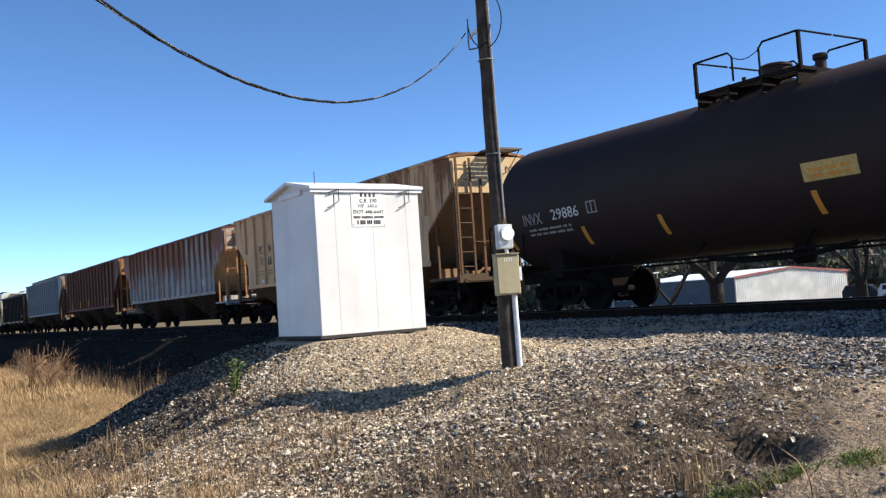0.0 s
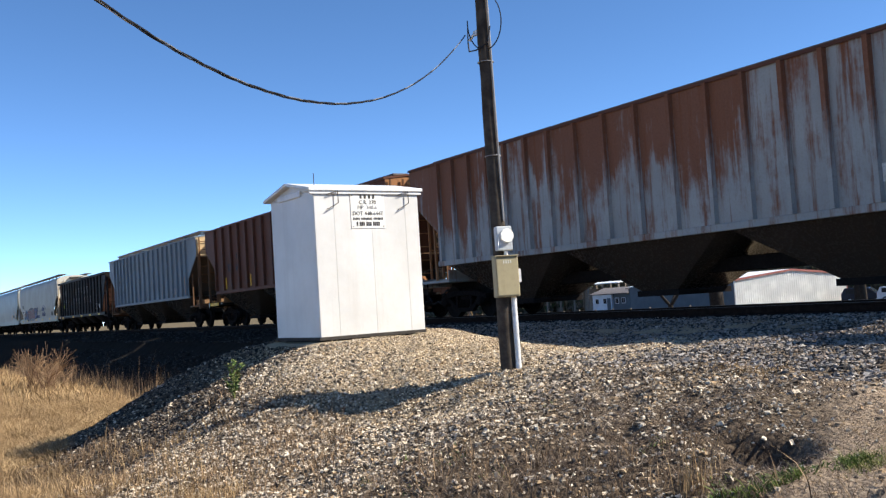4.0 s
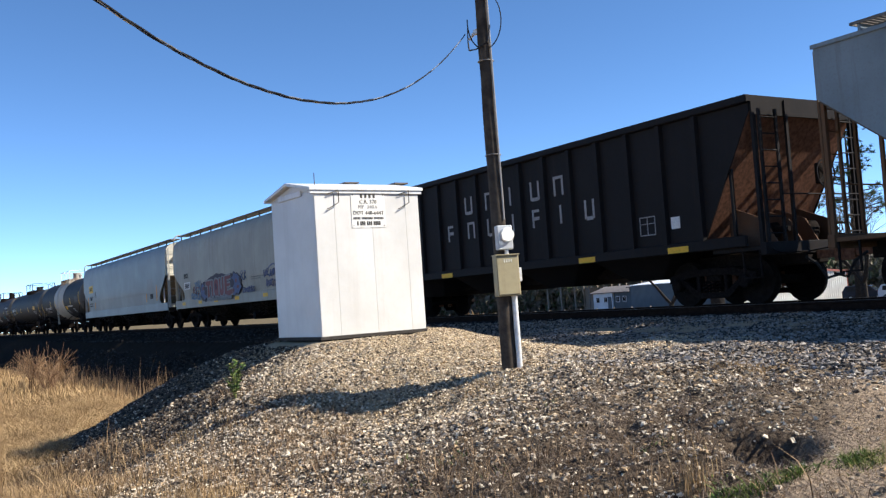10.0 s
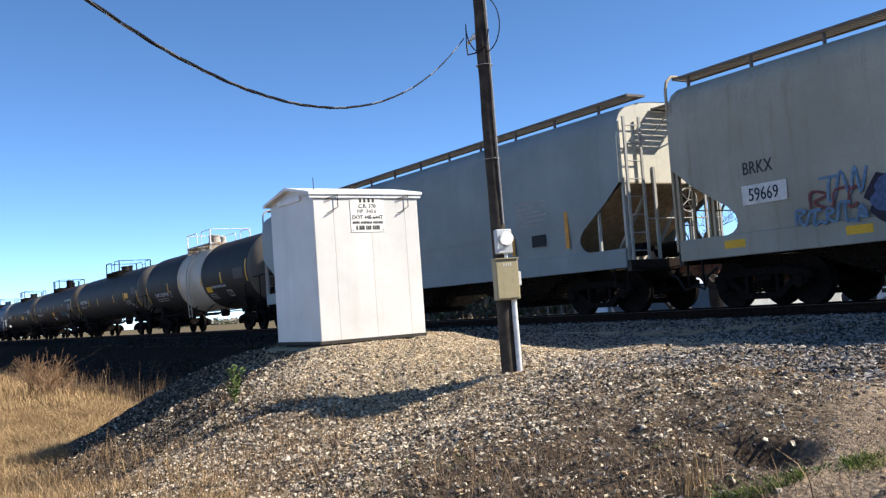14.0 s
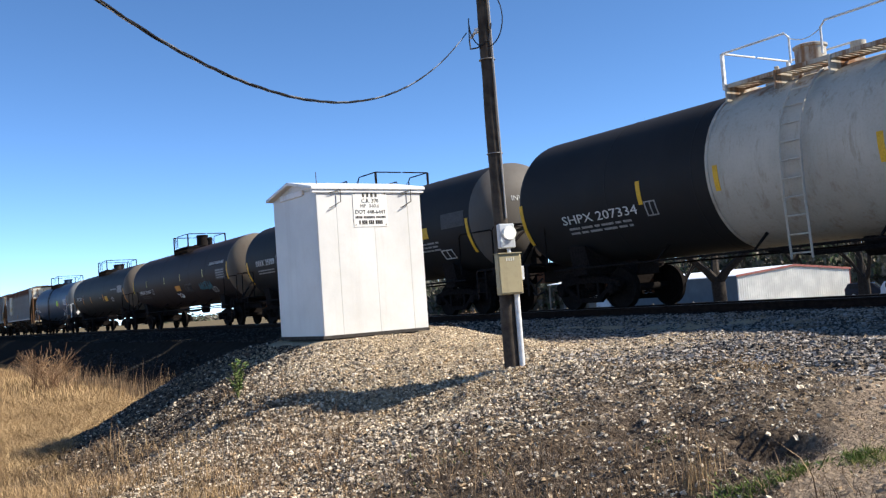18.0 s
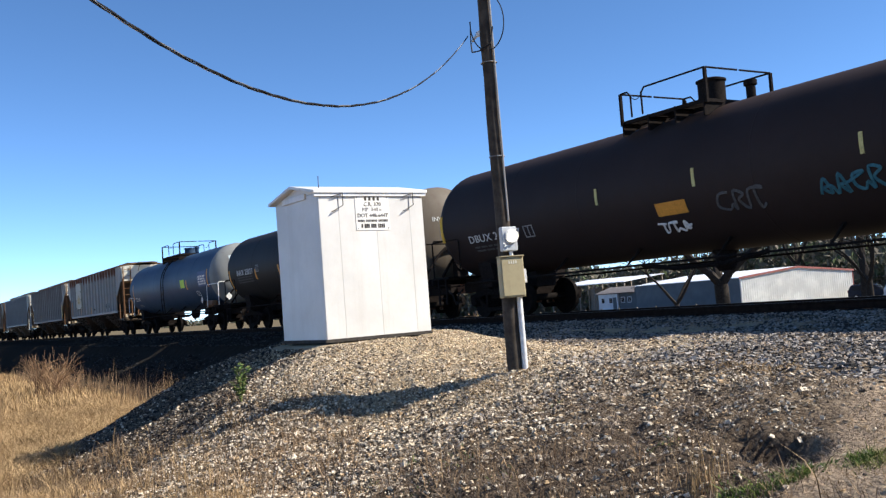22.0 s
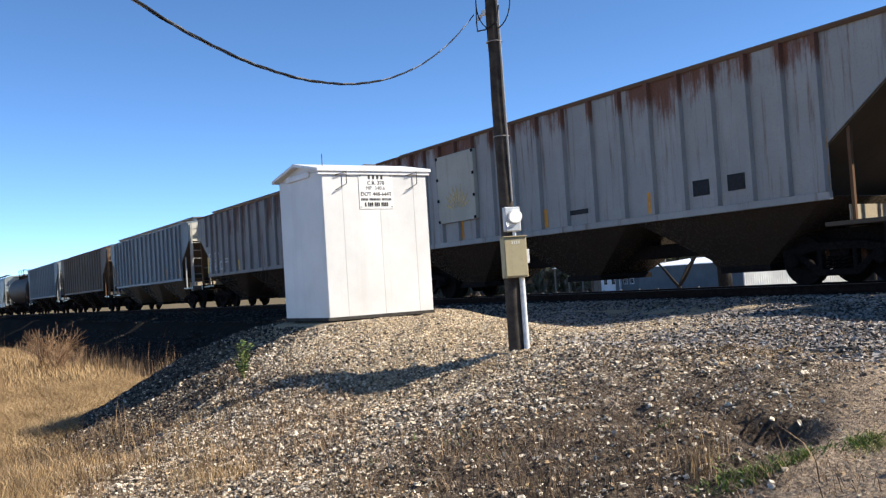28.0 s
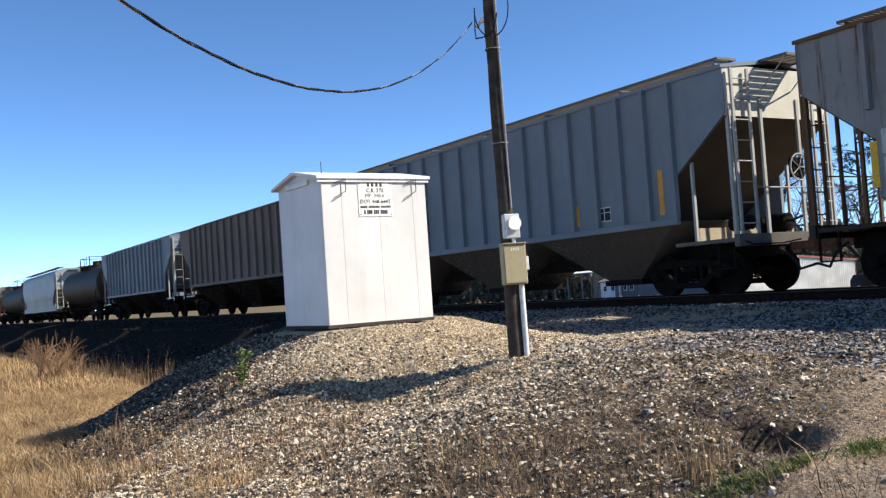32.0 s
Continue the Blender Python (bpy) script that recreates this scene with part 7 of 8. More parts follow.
def blades(name, xy, tall, wide, mat, label, seed, lean=0.45):
    """Bent grass blades standing on the ground, joined into one object."""
    rng = np.random.default_rng(seed)
    n = len(xy)
    base = np.stack([xy[:, 0], xy[:, 1], height(xy[:, 0], xy[:, 1]) - 0.02], -1)
    hgt = tall * rng.lognormal(0, 0.35, n)
    a = rng.uniform(0, 6.283, n)
    side = np.stack([np.cos(a), np.sin(a), 0 * a], -1) * (wide * rng.uniform(0.6, 1.4, n))[:, None]
    b = rng.uniform(0, 6.283, n)
    off = np.stack([np.cos(b), np.sin(b), 0 * b], -1) * (hgt * lean * rng.uniform(0.1, 1.2, n))[:, None]
    up = np.stack([0 * a, 0 * a, hgt], -1)
    mid = base + 0.55 * up + 0.35 * off
    tip = base + up * 0.95 + off
    v = np.stack([base - side, base + side, mid - 0.8 * side, mid + 0.8 * side, tip], 1)
    k = (np.arange(n) * 5)[:, None]
    f = np.concatenate([k + np.array([[0, 1, 3]]), k + np.array([[0, 3, 2]]), k + np.array([[2, 3, 4]])], 0).astype(np.int32)
    me = bpy.data.meshes.new(name)
    me.vertices.add(n * 5)
    me.vertices.foreach_set("co", v.reshape(-1))
    me.loops.add(f.size)
    me.loops.foreach_set("vertex_index", f.reshape(-1))
    me.polygons.add(len(f))
    me.polygons.foreach_set("loop_start", np.arange(0, f.size, 3, dtype=np.int32))
    me.update(calc_edges=True)
    me.materials.append(mat)
    return tagged(new(name, me), label, "grass", "", "stuff")


def clumped(n, seed, x0, x1, y0, y1, keep, clump=14, spread=0.16):
    rng = np.random.default_rng(seed)
    c = np.stack([rng.uniform(x0, x1, n // clump), rng.uniform(y0, y1, n // clump)], -1)
    p = np.repeat(c, clump, 0) + rng.normal(0, spread, (len(c) * clump, 2))
    return p[keep(p[:, 0], p[:, 1])]


def in_field(x, y):
    return (height(x, y) < -0.24 + 0.05 * np.sin(3 * x + 2 * y)) & (y < 7.3 + 0.4 * np.sin(0.5 * x)) & (x < -14.4 - 1.5 * np.clip(y - 1.8, 0, 2.4) + 0.35 * np.sin(5 * y))


blades("dry_grass", clumped(230000, 31, -31, -13.5, -1.5, 8.2, in_field, 40, 0.22), 0.15, 0.0032, M_STRAW, "tall dry straw-coloured grass in the field", 41, 2.3)
blades("dry_grass", clumped(60000, 32, -78, -28, -8, 8.3, in_field, 16, 0.35), 0.22, 0.012, M_STRAW, "tall dry straw-coloured grass further along the field", 42, 0.7)
blades("weed_stalks", clumped(2600, 33, -60, -19, 6.8, 9.0, lambda x, y: y > 0, 12, 0.3), 0.55, 0.006, M_BROWNWEED, "brown dead weed stalks along the ditch", 43, 0.3)
blades("dry_weeds", clumped(6500, 34, -13.0, -1.0, 2.2, 5.4, lambda x, y: (y < 4.6 + 0.6 * np.sin(x)), 24, 0.13), 0.15, 0.003, M_BROWNWEED, "thin dead weeds growing out of the gravel", 44, 0.9)
blades("dry_weeds", clumped(1000, 35, -14.6, -9.4, 1.0, 3.4, lambda x, y: y > 0, 26, 0.12), 0.16, 0.0035, M_STRAW, "dry grass tufts at the foot of the bank", 45, 0.6)
blades("green_grass", clumped(12000, 36, -4.35, -3.5, 4.2, 5.3, lambda x, y: (np.abs(x + 4.06 - 0.45 * (y - 4.35) - 0.05 * np.sin(7 * y)) < 0.10 + 0.06 * np.sin(9 * y)) & (np.sin(7 * x + 5 * y) > -0.6), 28, 0.045), 0.045, 0.003, M_GREEN, "short green grass tufts on the bank", 46, 1.3)
blades("green_grass", clumped(500, 61, -3.62, -3.46, 5.0, 5.25, lambda x, y: y > 0, 20, 0.05), 0.04, 0.003, M_YELLOWGREEN, "yellowish green grass tuft on bare soil", 62, 1.3)
blades("broad_weeds", clumped(1100, 63, -4.3, -3.6, 4.2, 5.3, lambda x, y: np.abs(x + 4.08 - 0.45 * (y - 4.35)) < 0.15, 16, 0.05), 0.035, 0.008, M_LEAF, "low broad-leaved green weeds", 64, 1.6)
blades("dead_stems", clumped(26000, 65, -8.0, -3.6, 3.6, 7.0, lambda x, y: (x + 0.42 * y < -1.9) & (np.sin(2.1 * x + 1.3 * y) * np.sin(1.7 * y - 0.9 * x) > -0.35), 10, 0.12), 0.045, 0.0022, M_GREYWEED, "matted grey-brown dead stems over stony soil", 66, 2.2)
blades("dead_stems", clumped(16000, 75, -4.6, -2.6, 3.9, 6.6, lambda x, y: x + 0.42 * y > -2.1, 10, 0.10), 0.035, 0.002, M_GREYWEED, "tangled dry stems over bare soil", 76, 2.6)
blades("dead_stalks", clumped(90, 67, -4.42, -4.26, 4.42, 4.60, lambda x, y: y > 0, 15, 0.04), 0.25, 0.0020, M_STRAW, "upright tan dead stalks beside the green patch", 68, 0.28)
blades("dead_stalks", clumped(700, 69, -9.1, -8.2, 2.2, 3.0, lambda x, y: y > 0, 26, 0.10), 0.15, 0.0022, M_STRAW, "pale dry grass clumps on the lower bank", 70, 0.7)
blades("dead_stalks", clumped(360, 71, -12.6, -11.2, 2.9, 4.1, lambda x, y: y > 0, 14, 0.10), 0.16, 0.0022, M_STRAW, "thin pale stalks on the flank of the bank", 72, 0.5)
blades("dry_grass", clumped(9000, 77, -14.5, -8.4, 0.4, 2.5, lambda x, y: y < 1.5 + 0.9 * step01(-8.2, -11.0, x) + 0.25 * np.sin(3 * x), 30, 0.14), 0.13, 0.003, M_STRAW, "dry brown grass below the gravel bank", 78, 1.3)
blades("dry_weeds", clumped(2600, 79, -14.5, -8.4, 0.4, 2.7, lambda x, y: y < 1.7 + 0.9 * step01(-8.2, -11.0, x), 20, 0.14), 0.17, 0.0026, M_BROWNWEED, "brown weeds below the gravel bank", 80, 0.9)
blades("dead_stalks", clumped(900, 73, -14.8, -13.2, 2.2, 3.2, lambda x, y: y > 0, 20, 0.14), 0.15, 0.003, M_BROWNWEED, "brown weeds where the bank meets the field", 74, 0.8)
blades("green_grass", clumped(420, 37, -7.6, -4.2, 3.5, 5.6, lambda x, y: y > 0, 30, 0.07), 0.04, 0.005, M_LEAF, "small green weeds in the gravel", 47, 1.2)
blades("trampled_straw", clumped(15000, 38, -5.6, -0.8, 3.8, 7.6, lambda x, y: x > -1.75 - 0.42 * y + 0.15 * np.sin(5 * y), 12, 0.2), 0.035, 0.003, M_STRAW, "short trampled straw on bare soil", 48, 2.4)


def weed_plant(x, y, tall, seed, label):
    """A leafy weed: thin stems with many small leaves."""
    rng = random.Random(seed)
    plant = thing("weed_plant", pose(x, y, float(height(x, y)) - 0.02), label, "weed")
    leaves = Geo()
    for k in range(9):
        a, ln = rng.uniform(0, 6.28), tall * rng.uniform(0.55, 1.0)
        b = Vector((math.cos(a), math.sin(a), 0)) * ln * rng.uniform(0.15, 0.45)
        pts = [(b * (i / 4) ** 1.5 + Vector((0, 0, ln * i / 4)))[:] for i in range(5)]
        part("stem", Geo().tube(pts, [0.008, 0.006, 0.005, 0.004, 0.002], 5), M_LEAF, plant)
        for i in range(26):
            t = rng.uniform(0.2, 1.0)
            p = b * t ** 1.5 + Vector((0, 0, ln * t))
            d = Vector((rng.uniform(-1, 1), rng.uniform(-1, 1), rng.uniform(-0.2, 0.8))).normalized() * rng.uniform(0.04, 0.09)
            w = d.cross(Vector((rng.uniform(-1, 1), rng.uniform(-1, 1), 1))).normalized() * 0.014
            leaves.add([p, p + d * 0.5 + w, p + d, p + d * 0.5 - w], [(0, 1, 2, 3)])
    me = bpy.data.meshes.new("leaves")
    me.from_pydata(leaves.v, [], leaves.f)
    tagged(part("leaves", me, M_LEAF, plant), kind="stuff")


blades("weed_stalks", clumped(60, 51, -4.9, -4.3, 4.4, 5.0, lambda x, y: y > 0, 6, 0.08), 0.13, 0.0020, M_BROWNWEED, "upright brown dead stalks on the bank", 52, 0.35)
blades("dry_weeds", clumped(700, 53, -6.9, -6.0, 7.2, 7.6, lambda x, y: y > 0, 30, 0.1), 0.06, 0.003, M_STRAW, "flattened straw at the edge of the ballast", 54, 1.8)
blades("dry_weeds", clumped(420, 55, -9.7, -9.0, 6.1, 6.7, lambda x, y: y > 0, 30, 0.1), 0.06, 0.003, M_STRAW, "short straw at the foot of the pole", 56, 1.8)


weed_plant(-12.42, 4.33, 0.58, 3, "green leafy weed rooted in the gravel bank")


def branches(rng, start, way, length, r, depth, out, split=3, spread=0.55, droop=0.0):
    pts = [start]
    d = way.normalized()
    n = 4
    for i in range(n):
        d = (d + Vector((rng.uniform(-1, 1), rng.uniform(-1, 1), rng.uniform(-0.6, 0.8) - droop)) * 0.22).normalized()
        pts.append(pts[-1] + d * length / n)
    out.append((pts, [r * (1 - 0.5 * i / n) for i in range(n + 1)]))
    if depth:
        for k in range(split):
            t = rng.choice((2, 3, 4, 4))
            nd = (d + Vector((rng.uniform(-1, 1), rng.uniform(-1, 1), rng.uniform(-0.5, 0.7))) * spread * 1.6).normalized()
            branches(rng, pts[t], nd, length * rng.uniform(0.55, 0.8), r * 0.5, depth - 1, out, split, spread, droop)


def bare_tree(x, y, tall, r, seed, label, depth=5, spread=0.5, limbs=3):
    rng = random.Random(seed)
    z = float(height(x, y))
    tree = thing("bare_tree", pose(x, y, z - 0.1), label, "tree", "bare trees beyond the track")
    fork = tall * 0.26
    part("trunk", Geo().tube([(0, 0, -0.1), (0.05, 0, 0.3), (0.02, 0.04, fork * 0.6), (0, 0, fork)], [r * 1.35, r * 1.05, r * 0.95, r * 0.95], 12), M_BARK, tree)
    twigs = Geo()
    for k in range(limbs):
        a = k * math.tau / limbs + rng.uniform(-0.4, 0.4)
        segs = []
        branches(rng, Vector((0, 0, fork - 0.05)), Vector((math.cos(a) * spread, math.sin(a) * spread, 0.9)), tall * 0.34, r * 0.62, depth, segs)
        limb = Geo()
        for pts, rr in segs:
            (limb if rr[0] > r * 0.14 else twigs).tube(pts, rr, 6 if rr[0] > r * 0.14 else 3, caps=False)
        part("limb", limb, M_BARK, tree)
    tagged(part("twig_crown", twigs, M_TWIG, tree), kind="stuff")


bare_tree(-36.2, 40.0, 11.0, 0.40, 5, "bare broad tree with a dark forked trunk", 5, 0.75)
bare_tree(-41.6, 42.0, 7.5, 0.16, 6, "slender bare tree with drooping twigs", 4, 0.6)
bare_tree(-88.0, 113.0, 19.0, 0.42, 7, "bare winter tree with fine grey twigs", 5, 0.6)
bare_tree(-41.0, 60.0, 9.0, 0.20, 8, "bare winter tree with fine grey twigs", 5, 0.6)
bare_tree(-45.0, 66.0, 9.5, 0.22, 9, "bare winter tree with fine grey twigs", 5, 0.6)


def pine_tree(x, y, tall, seed, label):
    rng = random.Random(seed)
    tree = thing("pine_tree", pose(x, y, float(height(x, y)) - 0.1), label, "tree")
    part("trunk", Geo().tube([(0, 0, 0), (0.1, 0, tall * 0.4), (0.0, 0.1, tall * 0.75), (0, 0, tall)], [0.30, 0.22, 0.12, 0.03], 10), M_BARK, tree)
    tufts = Geo()
    for k in range(34):
        z = tall * (0.36 + 0.62 * rng.random())
        ln = (tall - z) * 0.32 + 0.9 * rng.uniform(0.6, 1.2)
        a = rng.uniform(0, 6.28)
        d = Vector((math.cos(a), math.sin(a), rng.uniform(-0.1, 0.35)))
        end = Vector((0, 0, z)) + d * ln
        part("bough", Geo().tube([(0, 0, z), (d * ln * 0.5 + Vector((0, 0, z + 0.05)))[:], end[:]], [0.06, 0.04, 0.015], 5), M_BARK, tree)
        for j in range(9):
            c = Vector((0, 0, z)) + d * ln * rng.uniform(0.45, 1.05) + Vector((rng.uniform(-0.4, 0.4), rng.uniform(-0.4, 0.4), rng.uniform(-0.2, 0.35)))
            for q in range(16):
                w = Vector((rng.uniform(-1, 1), rng.uniform(-1, 1), rng.uniform(-0.5, 1))).normalized() * rng.uniform(0.22, 0.42)
                s = w.cross(Vector((rng.uniform(-1, 1), rng.uniform(-1, 1), rng.uniform(-1, 1)))).normalized() * 0.028
                tufts.add([c - s, c + s, c + w], [(0, 1, 2)])
    me = bpy.data.meshes.new("needles")
    me.from_pydata(tufts.v, [], tufts.f)
    tagged(part("needles", me, M_NEEDLE, tree), kind="stuff")


pine_tree(-44.8, 65.0, 14.6, 4, "tall dark green pine with an open crown")
pine_tree(-36.5, 66.0, 14.0, 11, "dark green pine with an open crown")
pine_tree(-96.0, 117.0, 20.0, 14, "smaller dark green pine behind bare trees")


def dead_bush(x, y, tall, seed, label):
    rng = random.Random(seed)
    bush = thing("dead_bush", pose(x, y, float(height(x, y)) - 0.05), label, "bush")
    for k in range(26):
        segs = []
        a = rng.uniform(0, 6.28)
        branches(rng, Vector((rng.uniform(-0.5, 0.5), rng.uniform(-0.5, 0.5), 0)), Vector((math.cos(a) * 0.5, math.sin(a) * 0.5, 1)), tall * 0.55, 0.014, 2, segs, 3, 0.5)
        g = Geo()
        for pts, rr in segs:
            g.tube(pts, [max(0.006, v) for v in rr], 3, caps=False)
        part("stem", g, M_DEADSTEM, bush)


M_DEADSTEM = straw_material("dead_reddish_stems", (0.26, 0.16, 0.09), (0.36, 0.24, 0.14), (0.18, 0.11, 0.07))
dead_bush(-36.5, 5.6, 1.5, 2, "leafless reddish-brown bush in dry grass")
dead_bush(-38.2, 6.2, 1.1, 3, "leafless reddish-brown bush in dry grass")
dead_bush(-44.0, 29.0, 1.9, 12, "pale leafless shrub beyond the track")


def far_woods():
    rng = np.random.default_rng(77)
    n = 16000
    x = rng.uniform(-1100, 700, n)
    y = rng.uniform(300, 420, n) + 30 * np.sin(x * 0.013)
    top = 5.0 + 2.5 * np.sin(x * 0.021) + 2.0 * np.sin(x * 0.083 + 1) + rng.normal(0, 0.8, n)
    z = -1.4 + np.clip(top, 2, 12) * rng.uniform(0, 1, n) ** 0.7
    c = np.stack([x, y, z], -1)
    d = rng.normal(0, 1, (n, 3, 3)) * np.array([2.2, 2.2, 1.3])
    me = bpy.data.meshes.new("far_woods")
    me.from_pydata((c[:, None] + d).reshape(-1, 3).tolist(), [], np.arange(3 * n).reshape(-1, 3).tolist())
    me.materials.append(M_FARWOOD)
    tagged(new("far_woods", me), "low line of bare grey-brown and green woods", "woods", "", "stuff")


far_woods()


def brush_line():
    """Grey leafless brush with some evergreen behind the buildings."""
    rng = np.random.default_rng(78)
    n = 130000
    x = rng.uniform(-230, 10, n)
    y = rng.uniform(108, 135, n) + 5 * np.sin(x * 0.05)
    top = 6.6 + 1.3 * np.sin(x * 0.11) + 1.1 * np.sin(x * 0.37 + 1) + 0.8 * np.sin(x * 0.83 + 2)
    z = -1.3 + top * rng.uniform(0, 1, n) ** 0.62
    c = np.stack([x, y, z], -1)
    d = rng.normal(0, 1, (n, 3, 3)) * np.array([0.36, 0.36, 0.5])
    me = bpy.data.meshes.new("brush")
    me.from_pydata((c[:, None] + d).reshape(-1, 3).tolist(), [], np.arange(3 * n).reshape(-1, 3).tolist())
    me.materials.append(M_FARWOOD)
    tagged(new("brush", me), "grey-brown winter brush with some green", "bushes", "", "stuff")


brush_line()
blades("pasture_grass", clumped(30000, 39, -150, 10, 19.5, 60, lambda x, y: x < 2000, 14, 0.5), 0.35, 0.03, M_STRAW, "dry pasture grass beyond the track", 49)

# ---- buildings beyond the track ----
M_CORRW = weathered("white_corrugated_metal", (0.88, 0.86, 0.79), 0.02, 0.1, (0.4, 0.36, 0.3), 0.5, 21.0)
M_PALEWALL = weathered("pale_blue_grey_siding", (0.135, 0.16, 0.175), 0.03, 0.12, (0.1, 0.1, 0.09), 0.7, 22.0)
M_TRIM = plain("faded_red_trim", (0.33, 0.13, 0.11), 0.7, 0, 0.3, 8)
M_ROOFW = weathered("bright_metal_roof", (0.78, 0.80, 0.82), 0.02, 0.1, (0.4, 0.4, 0.4), 0.35, 23.0)
M_GREYROOF = plain("grey_shingle_roof", (0.14, 0.13, 0.13), 0.8, 0, 0.3, 6)
M_PANE = plain("dark_window_pane", (0.02, 0.025, 0.03), 0.1)
M_FENCEW = plain("grey_fence_timber", (0.26, 0.22, 0.18), 0.85, 0, 0.3, 10)


def metal_shed():
    """A corrugated gable wall with red trim; local x runs along the wall."""
    base = Vector((-69.8, 80.0, -1.15))
    shed = thing("metal_shed", Matrix.Translation(base) @ Matrix.Rotation(radians(80), 4, "Z"), "white corrugated metal shed with red roof trim", "shed")
    w, eave, peak, deep = 15.6, 3.25, 4.0, 20.0
    def top(x):
        return eave + (peak - eave) * (1 - abs(x - w / 2) / (w / 2))
    n = 52
    for i in range(n):
        x0, x1 = w * i / n, w * (i + 1) / n
        m = (x0 + x1) / 2
        g = Geo().prism([(x0, 0), (x1, 0), (x1, top(x1)), (x0, top(x0))], 1, 0.0, 0.03)
        g.prism([(m - 0.05, 0.02), (m + 0.05, 0.02), (m + 0.05, top(m) - 0.02), (m - 0.05, top(m) - 0.02)], 1, -0.05, 0.0)
        part("wall_panel", g, M_CORRW, shed)
    part("side_wall", Geo().box(-0.02, 0.06, 0.03, deep, 0, eave), M_PALEWALL, shed)
    part("side_wall", Geo().box(w - 0.06, w + 0.02, 0.03, deep, 0, eave), M_CORRW, shed)
    part("roof", Geo().prism([(-0.15, eave - 0.02), (w / 2, peak + 0.03), (w + 0.15, eave - 0.02), (w + 0.15, eave + 0.06), (w / 2, peak + 0.11), (-0.15, eave + 0.06)], 1, -0.12, deep), M_ROOFW, shed)
    for s in (0, 1):
        a, b = (w / 2, w + 0.16) if s else (-0.16, w / 2)
        za, zb = (peak, eave - 0.02) if s else (eave - 0.02, peak)
        part("roof_trim", Geo().prism([(a, za - 0.10), (b, zb - 0.10), (b, zb + 0.12), (a, za + 0.12)], 1, -0.18, -0.125), M_TRIM, shed, "faded red roof trim")
    part("corner_trim", Geo().box(w - 0.03, w + 0.06, -0.08, -0.03, 0, eave), M_TRIM, shed)


metal_shed()


def pane_window(house, x, y, z, w=0.75, hgt=0.8):
    win = part("window", Geo().box(x, x + w, y - 0.04, y + 0.02, z, z + hgt), M_ROOFW, house)
    part("pane", Geo().box(x + 0.08, x + w / 2 - 0.02, y - 0.05, y - 0.04, z + 0.08, z + hgt - 0.08), M_PANE, win)
    part("pane", Geo().box(x + w / 2 + 0.02, x + w - 0.08, y - 0.05, y - 0.04, z + 0.08, z + hgt - 0.08), M_PANE, win)


def low_building():
    b = thing("long_building", pose(-92.5, 86.0, -1.15), "long pale blue-grey building with a low roof", "building")
    for i in range(12):
        part("wall_panel", Geo().box(i * 1.6, i * 1.6 + 1.58, 0, 0.12, 0, 3.1), M_PALEWALL, b)
    part("wall_body", Geo().box(0, 19.2, 0.12, 9, 0, 3.1), M_PALEWALL, b)
    part("roof", Geo().prism([(-0.3, 3.05), (4.5, 3.75), (9.3, 3.05), (9.3, 3.15), (4.5, 3.87), (-0.3, 3.15)], 0, -0.3, 19.5), M_GREYROOF, b)


def small_house():
    b = thing("small_house", pose(-102.0, 88.0, -1.15), "small white and blue-grey house with square windows", "house")
    part("wall", Geo().box(0, 3.9, 0, 5, 0, 2.55), M_ROOFW, b, "white painted wall")
    part("wall", Geo().box(3.9, 7.2, 0.3, 5, 0, 2.55), M_PALEWALL, b, "blue-grey wall")
    part("roof", Geo().prism([(-0.4, 2.5), (2.5, 3.3), (5.4, 2.5), (5.4, 2.6), (2.5, 3.42), (-0.4, 2.6)], 0, -0.3, 7.5), M_GREYROOF, b)
    for x, y in ((0.6, 0.0), (2.2, 0.0), (4.3, 0.3), (5.6, 0.3)):
        pane_window(b, x, y, 1.2)
    part("door", Geo().box(3.0, 3.7, -0.05, 0.0, 0.0, 2.0), M_PALEWALL, b)


def carport():
    c = thing("carport", pose(-118.0, 92.0, -1.2), "open carport with a bright metal roof on posts", "carport")
    part("roof", Geo().prism([(0, 4.1), (8, 4.9), (8, 5.0), (0, 4.2)], 0, 0, 17.0), M_ROOFW, c, "pale sheet-metal roof")
    for i in range(6):
        part("post", Geo().box(0.2 + i * 3.3, 0.38 + i * 3.3, 0.2, 0.38, 0, 4.15), M_FENCEW, c)
        part("post", Geo().box(0.2 + i * 3.3, 0.38 + i * 3.3, 7.6, 7.78, 0, 4.9), M_FENCEW, c)
    part("back_wall", Geo().box(0, 17, 7.8, 7.9, 0, 3.6), M_FENCEW, c)


low_building()
small_house()
carport()


def fence():
    f = thing("field_fence", pose(-170, 60, -1.25), "grey wooden post-and-rail fence across the pasture", "fence")
    for i in range(48):
        part("post", Geo().box(i * 2.4 - 0.06, i * 2.4 + 0.06, -0.06, 0.06, 0, 1.35), M_FENCEW, f)
    for z in (0.45, 0.85, 1.2):
        part("rail", Geo().box(0, 47 * 2.4, -0.08, -0.06, z - 0.05, z + 0.05), M_FENCEW, f)


fence()


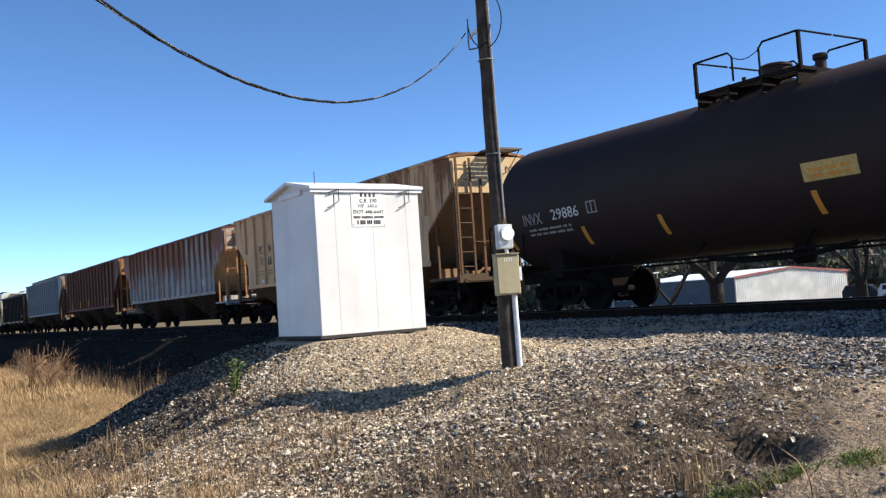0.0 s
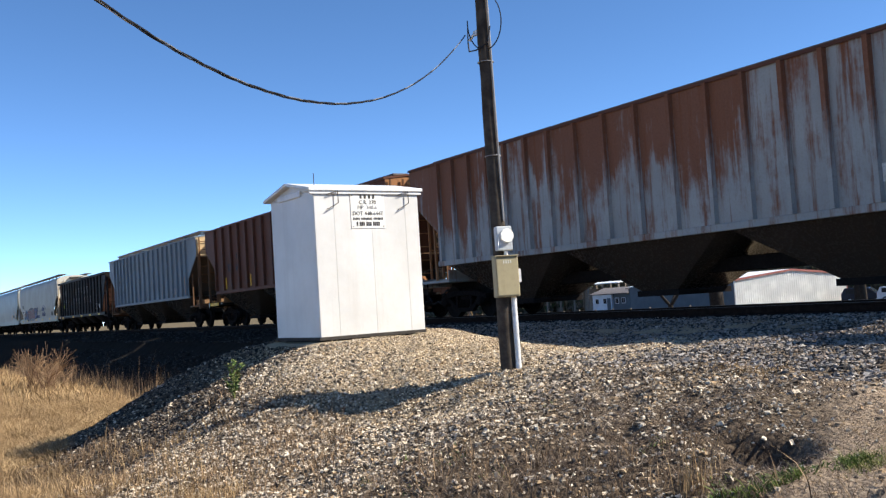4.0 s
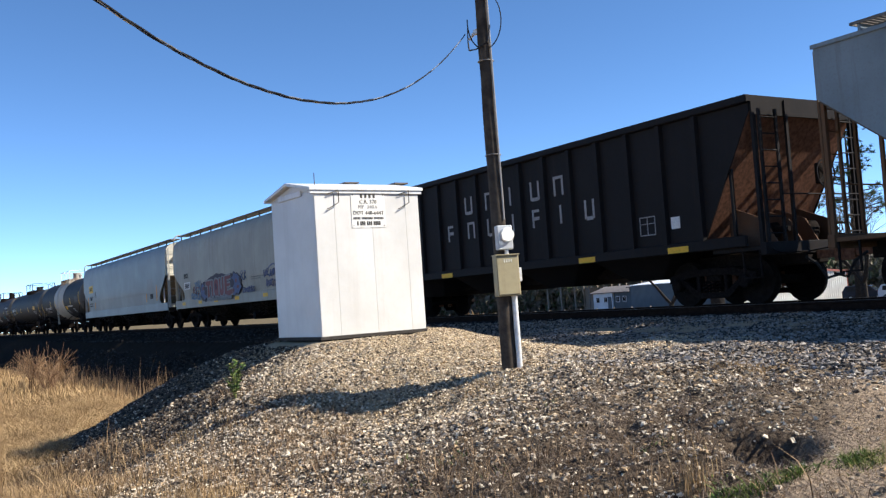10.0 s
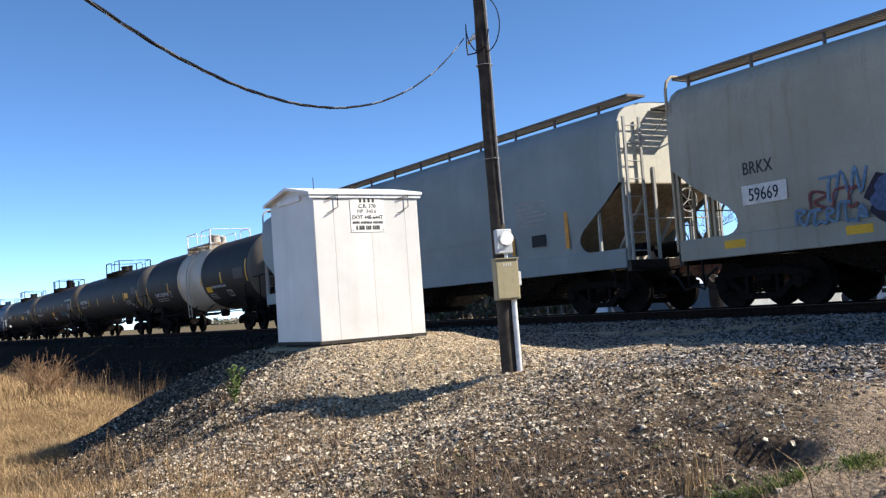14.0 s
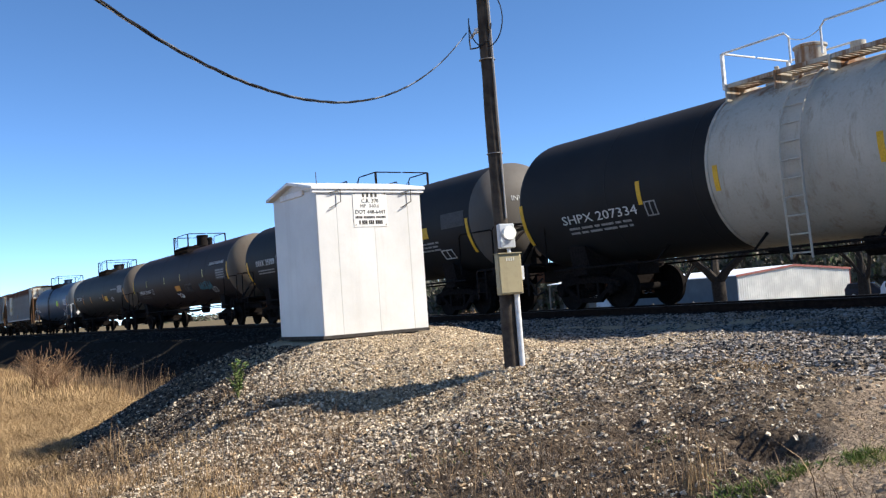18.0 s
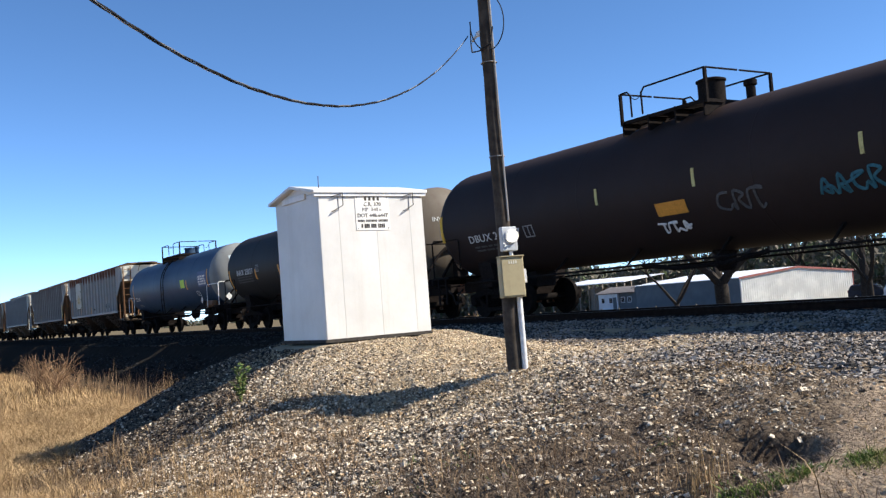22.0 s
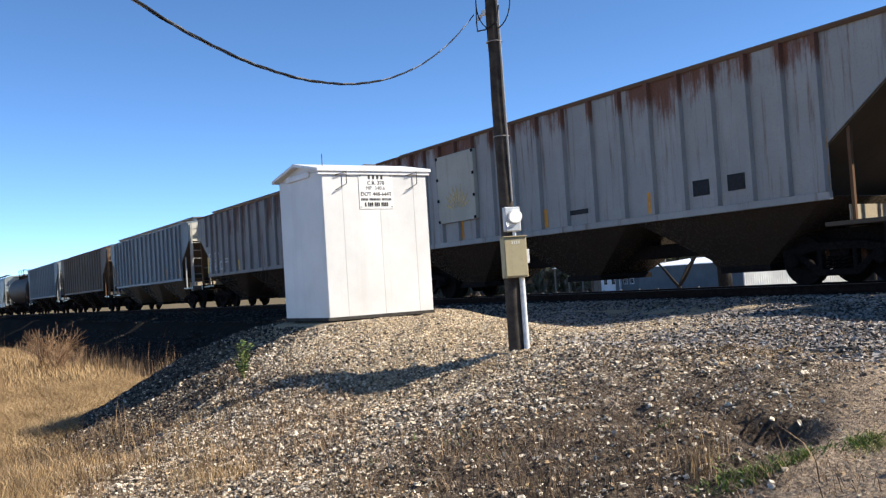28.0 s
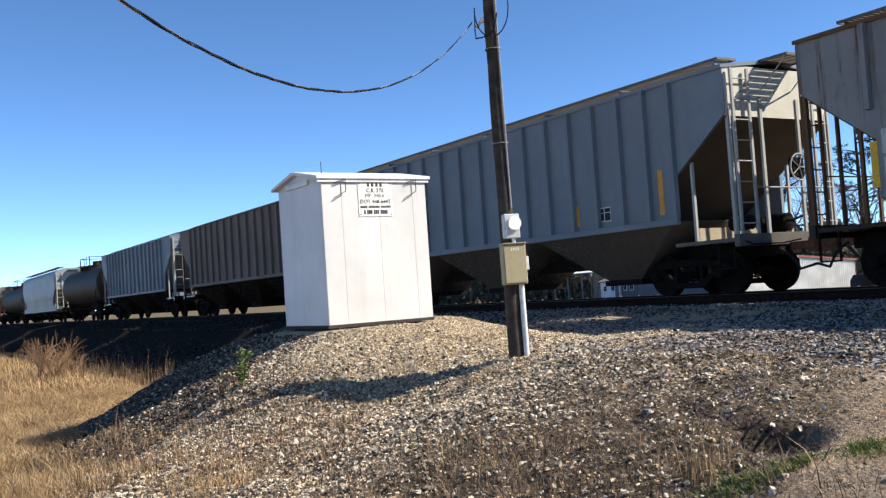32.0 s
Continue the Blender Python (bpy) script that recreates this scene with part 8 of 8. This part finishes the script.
def suv(x, y, turn, paint, label):
    car = thing("parked_car", pose(x, y, float(height(x, y)) + 0.0, 0, 0, turn), label, "car", "cars parked beyond the track")
    side = [(-2.3, 0.45), (2.3, 0.45), (2.35, 0.85), (2.1, 1.05), (1.15, 1.12), (0.55, 1.68), (-1.9, 1.72), (-2.3, 1.1)]
    part("body", Geo().prism(side, 1, -0.88, 0.88), paint, car, bevel=0.06)
    part("side_glass", Geo().prism([(-1.8, 1.12), (0.85, 1.12), (0.45, 1.58), (-1.75, 1.60)], 1, -0.895, 0.895), M_PANE, car)
    part("windscreen", Geo().prism([(1.16, 1.13), (1.19, 1.13), (0.62, 1.66), (0.59, 1.66)], 1, -0.75, 0.75), M_PANE, car)
    part("rear_glass", Geo().prism([(-2.32, 1.12), (-2.29, 1.12), (-1.93, 1.66), (-1.96, 1.66)], 1, -0.7, 0.7), M_PANE, car)
    for sx in (-1.4, 1.4):
        for sy in (-0.86, 0.86):
            w = part("wheel", Geo().lathe([(-0.12, 0.24), (-0.11, 0.35), (0.11, 0.35), (0.12, 0.24)], 20, 1, (sx, sy, 0.35)), M_HOSE, car)
            part("rim", Geo().lathe([(-0.13, 0.21), (0.13, 0.21)], 14, 1, (sx, sy, 0.35)), M_CONDUIT, w)
    for sy in (-0.65, 0.65):
        part("headlamp", Geo().box(2.30, 2.37, sy - 0.16, sy + 0.16, 0.78, 0.92), M_WHITE, car)
        part("tail_lamp", Geo().box(-2.34, -2.28, sy - 0.1, sy + 0.1, 0.9, 1.15), M_RED, car)
    part("bumper", Geo().box(2.3, 2.42, -0.85, 0.85, 0.42, 0.6), M_STEEL, car)


M_DARKCAR = plain("dark_blue_car_paint", (0.03, 0.035, 0.05), 0.25, 0.2, 0.05)
M_WHITECAR = plain("white_car_paint", (0.72, 0.73, 0.74), 0.25, 0, 0.05)
suv(-62.5, 92.0, 20, M_DARKCAR, "dark blue sport utility vehicle parked beside the shed")
suv(-58.6, 92.5, 15, M_WHITECAR, "white sport utility vehicle parked beside the shed")
suv(-54.0, 93.0, 18, M_DARKCAR, "dark pickup-sized car parked beside the shed")


# ---- what moves ----
def motions():
    for car, x in CARS:
        rows = [(t, pose(x + SPEED * (t - 16), TRACK, RAIL)) for t in (0, 8, 16, 24, LENGTH)]
        walk(car, rows)
    turn = math.degrees(SPEED / 0.457)
    steps = int(turn * LENGTH / 80) + 1
    first = {}
    for w, s in WHEELSETS:
        if s not in first:
            first[s] = w
            walk(w, [(t, Matrix.Translation((s * 0.89, 0, 0.457)) @ Matrix.Rotation(radians(turn * t), 4, "Y")) for t in (LENGTH * i / steps for i in range(steps + 1))])
        else:
            lead = first[s].animation_data
            w.rotation_mode = "QUATERNION"
            keys = w.animation_data_create()
            keys.action, keys.action_slot = lead.action, lead.action_slot


motions()
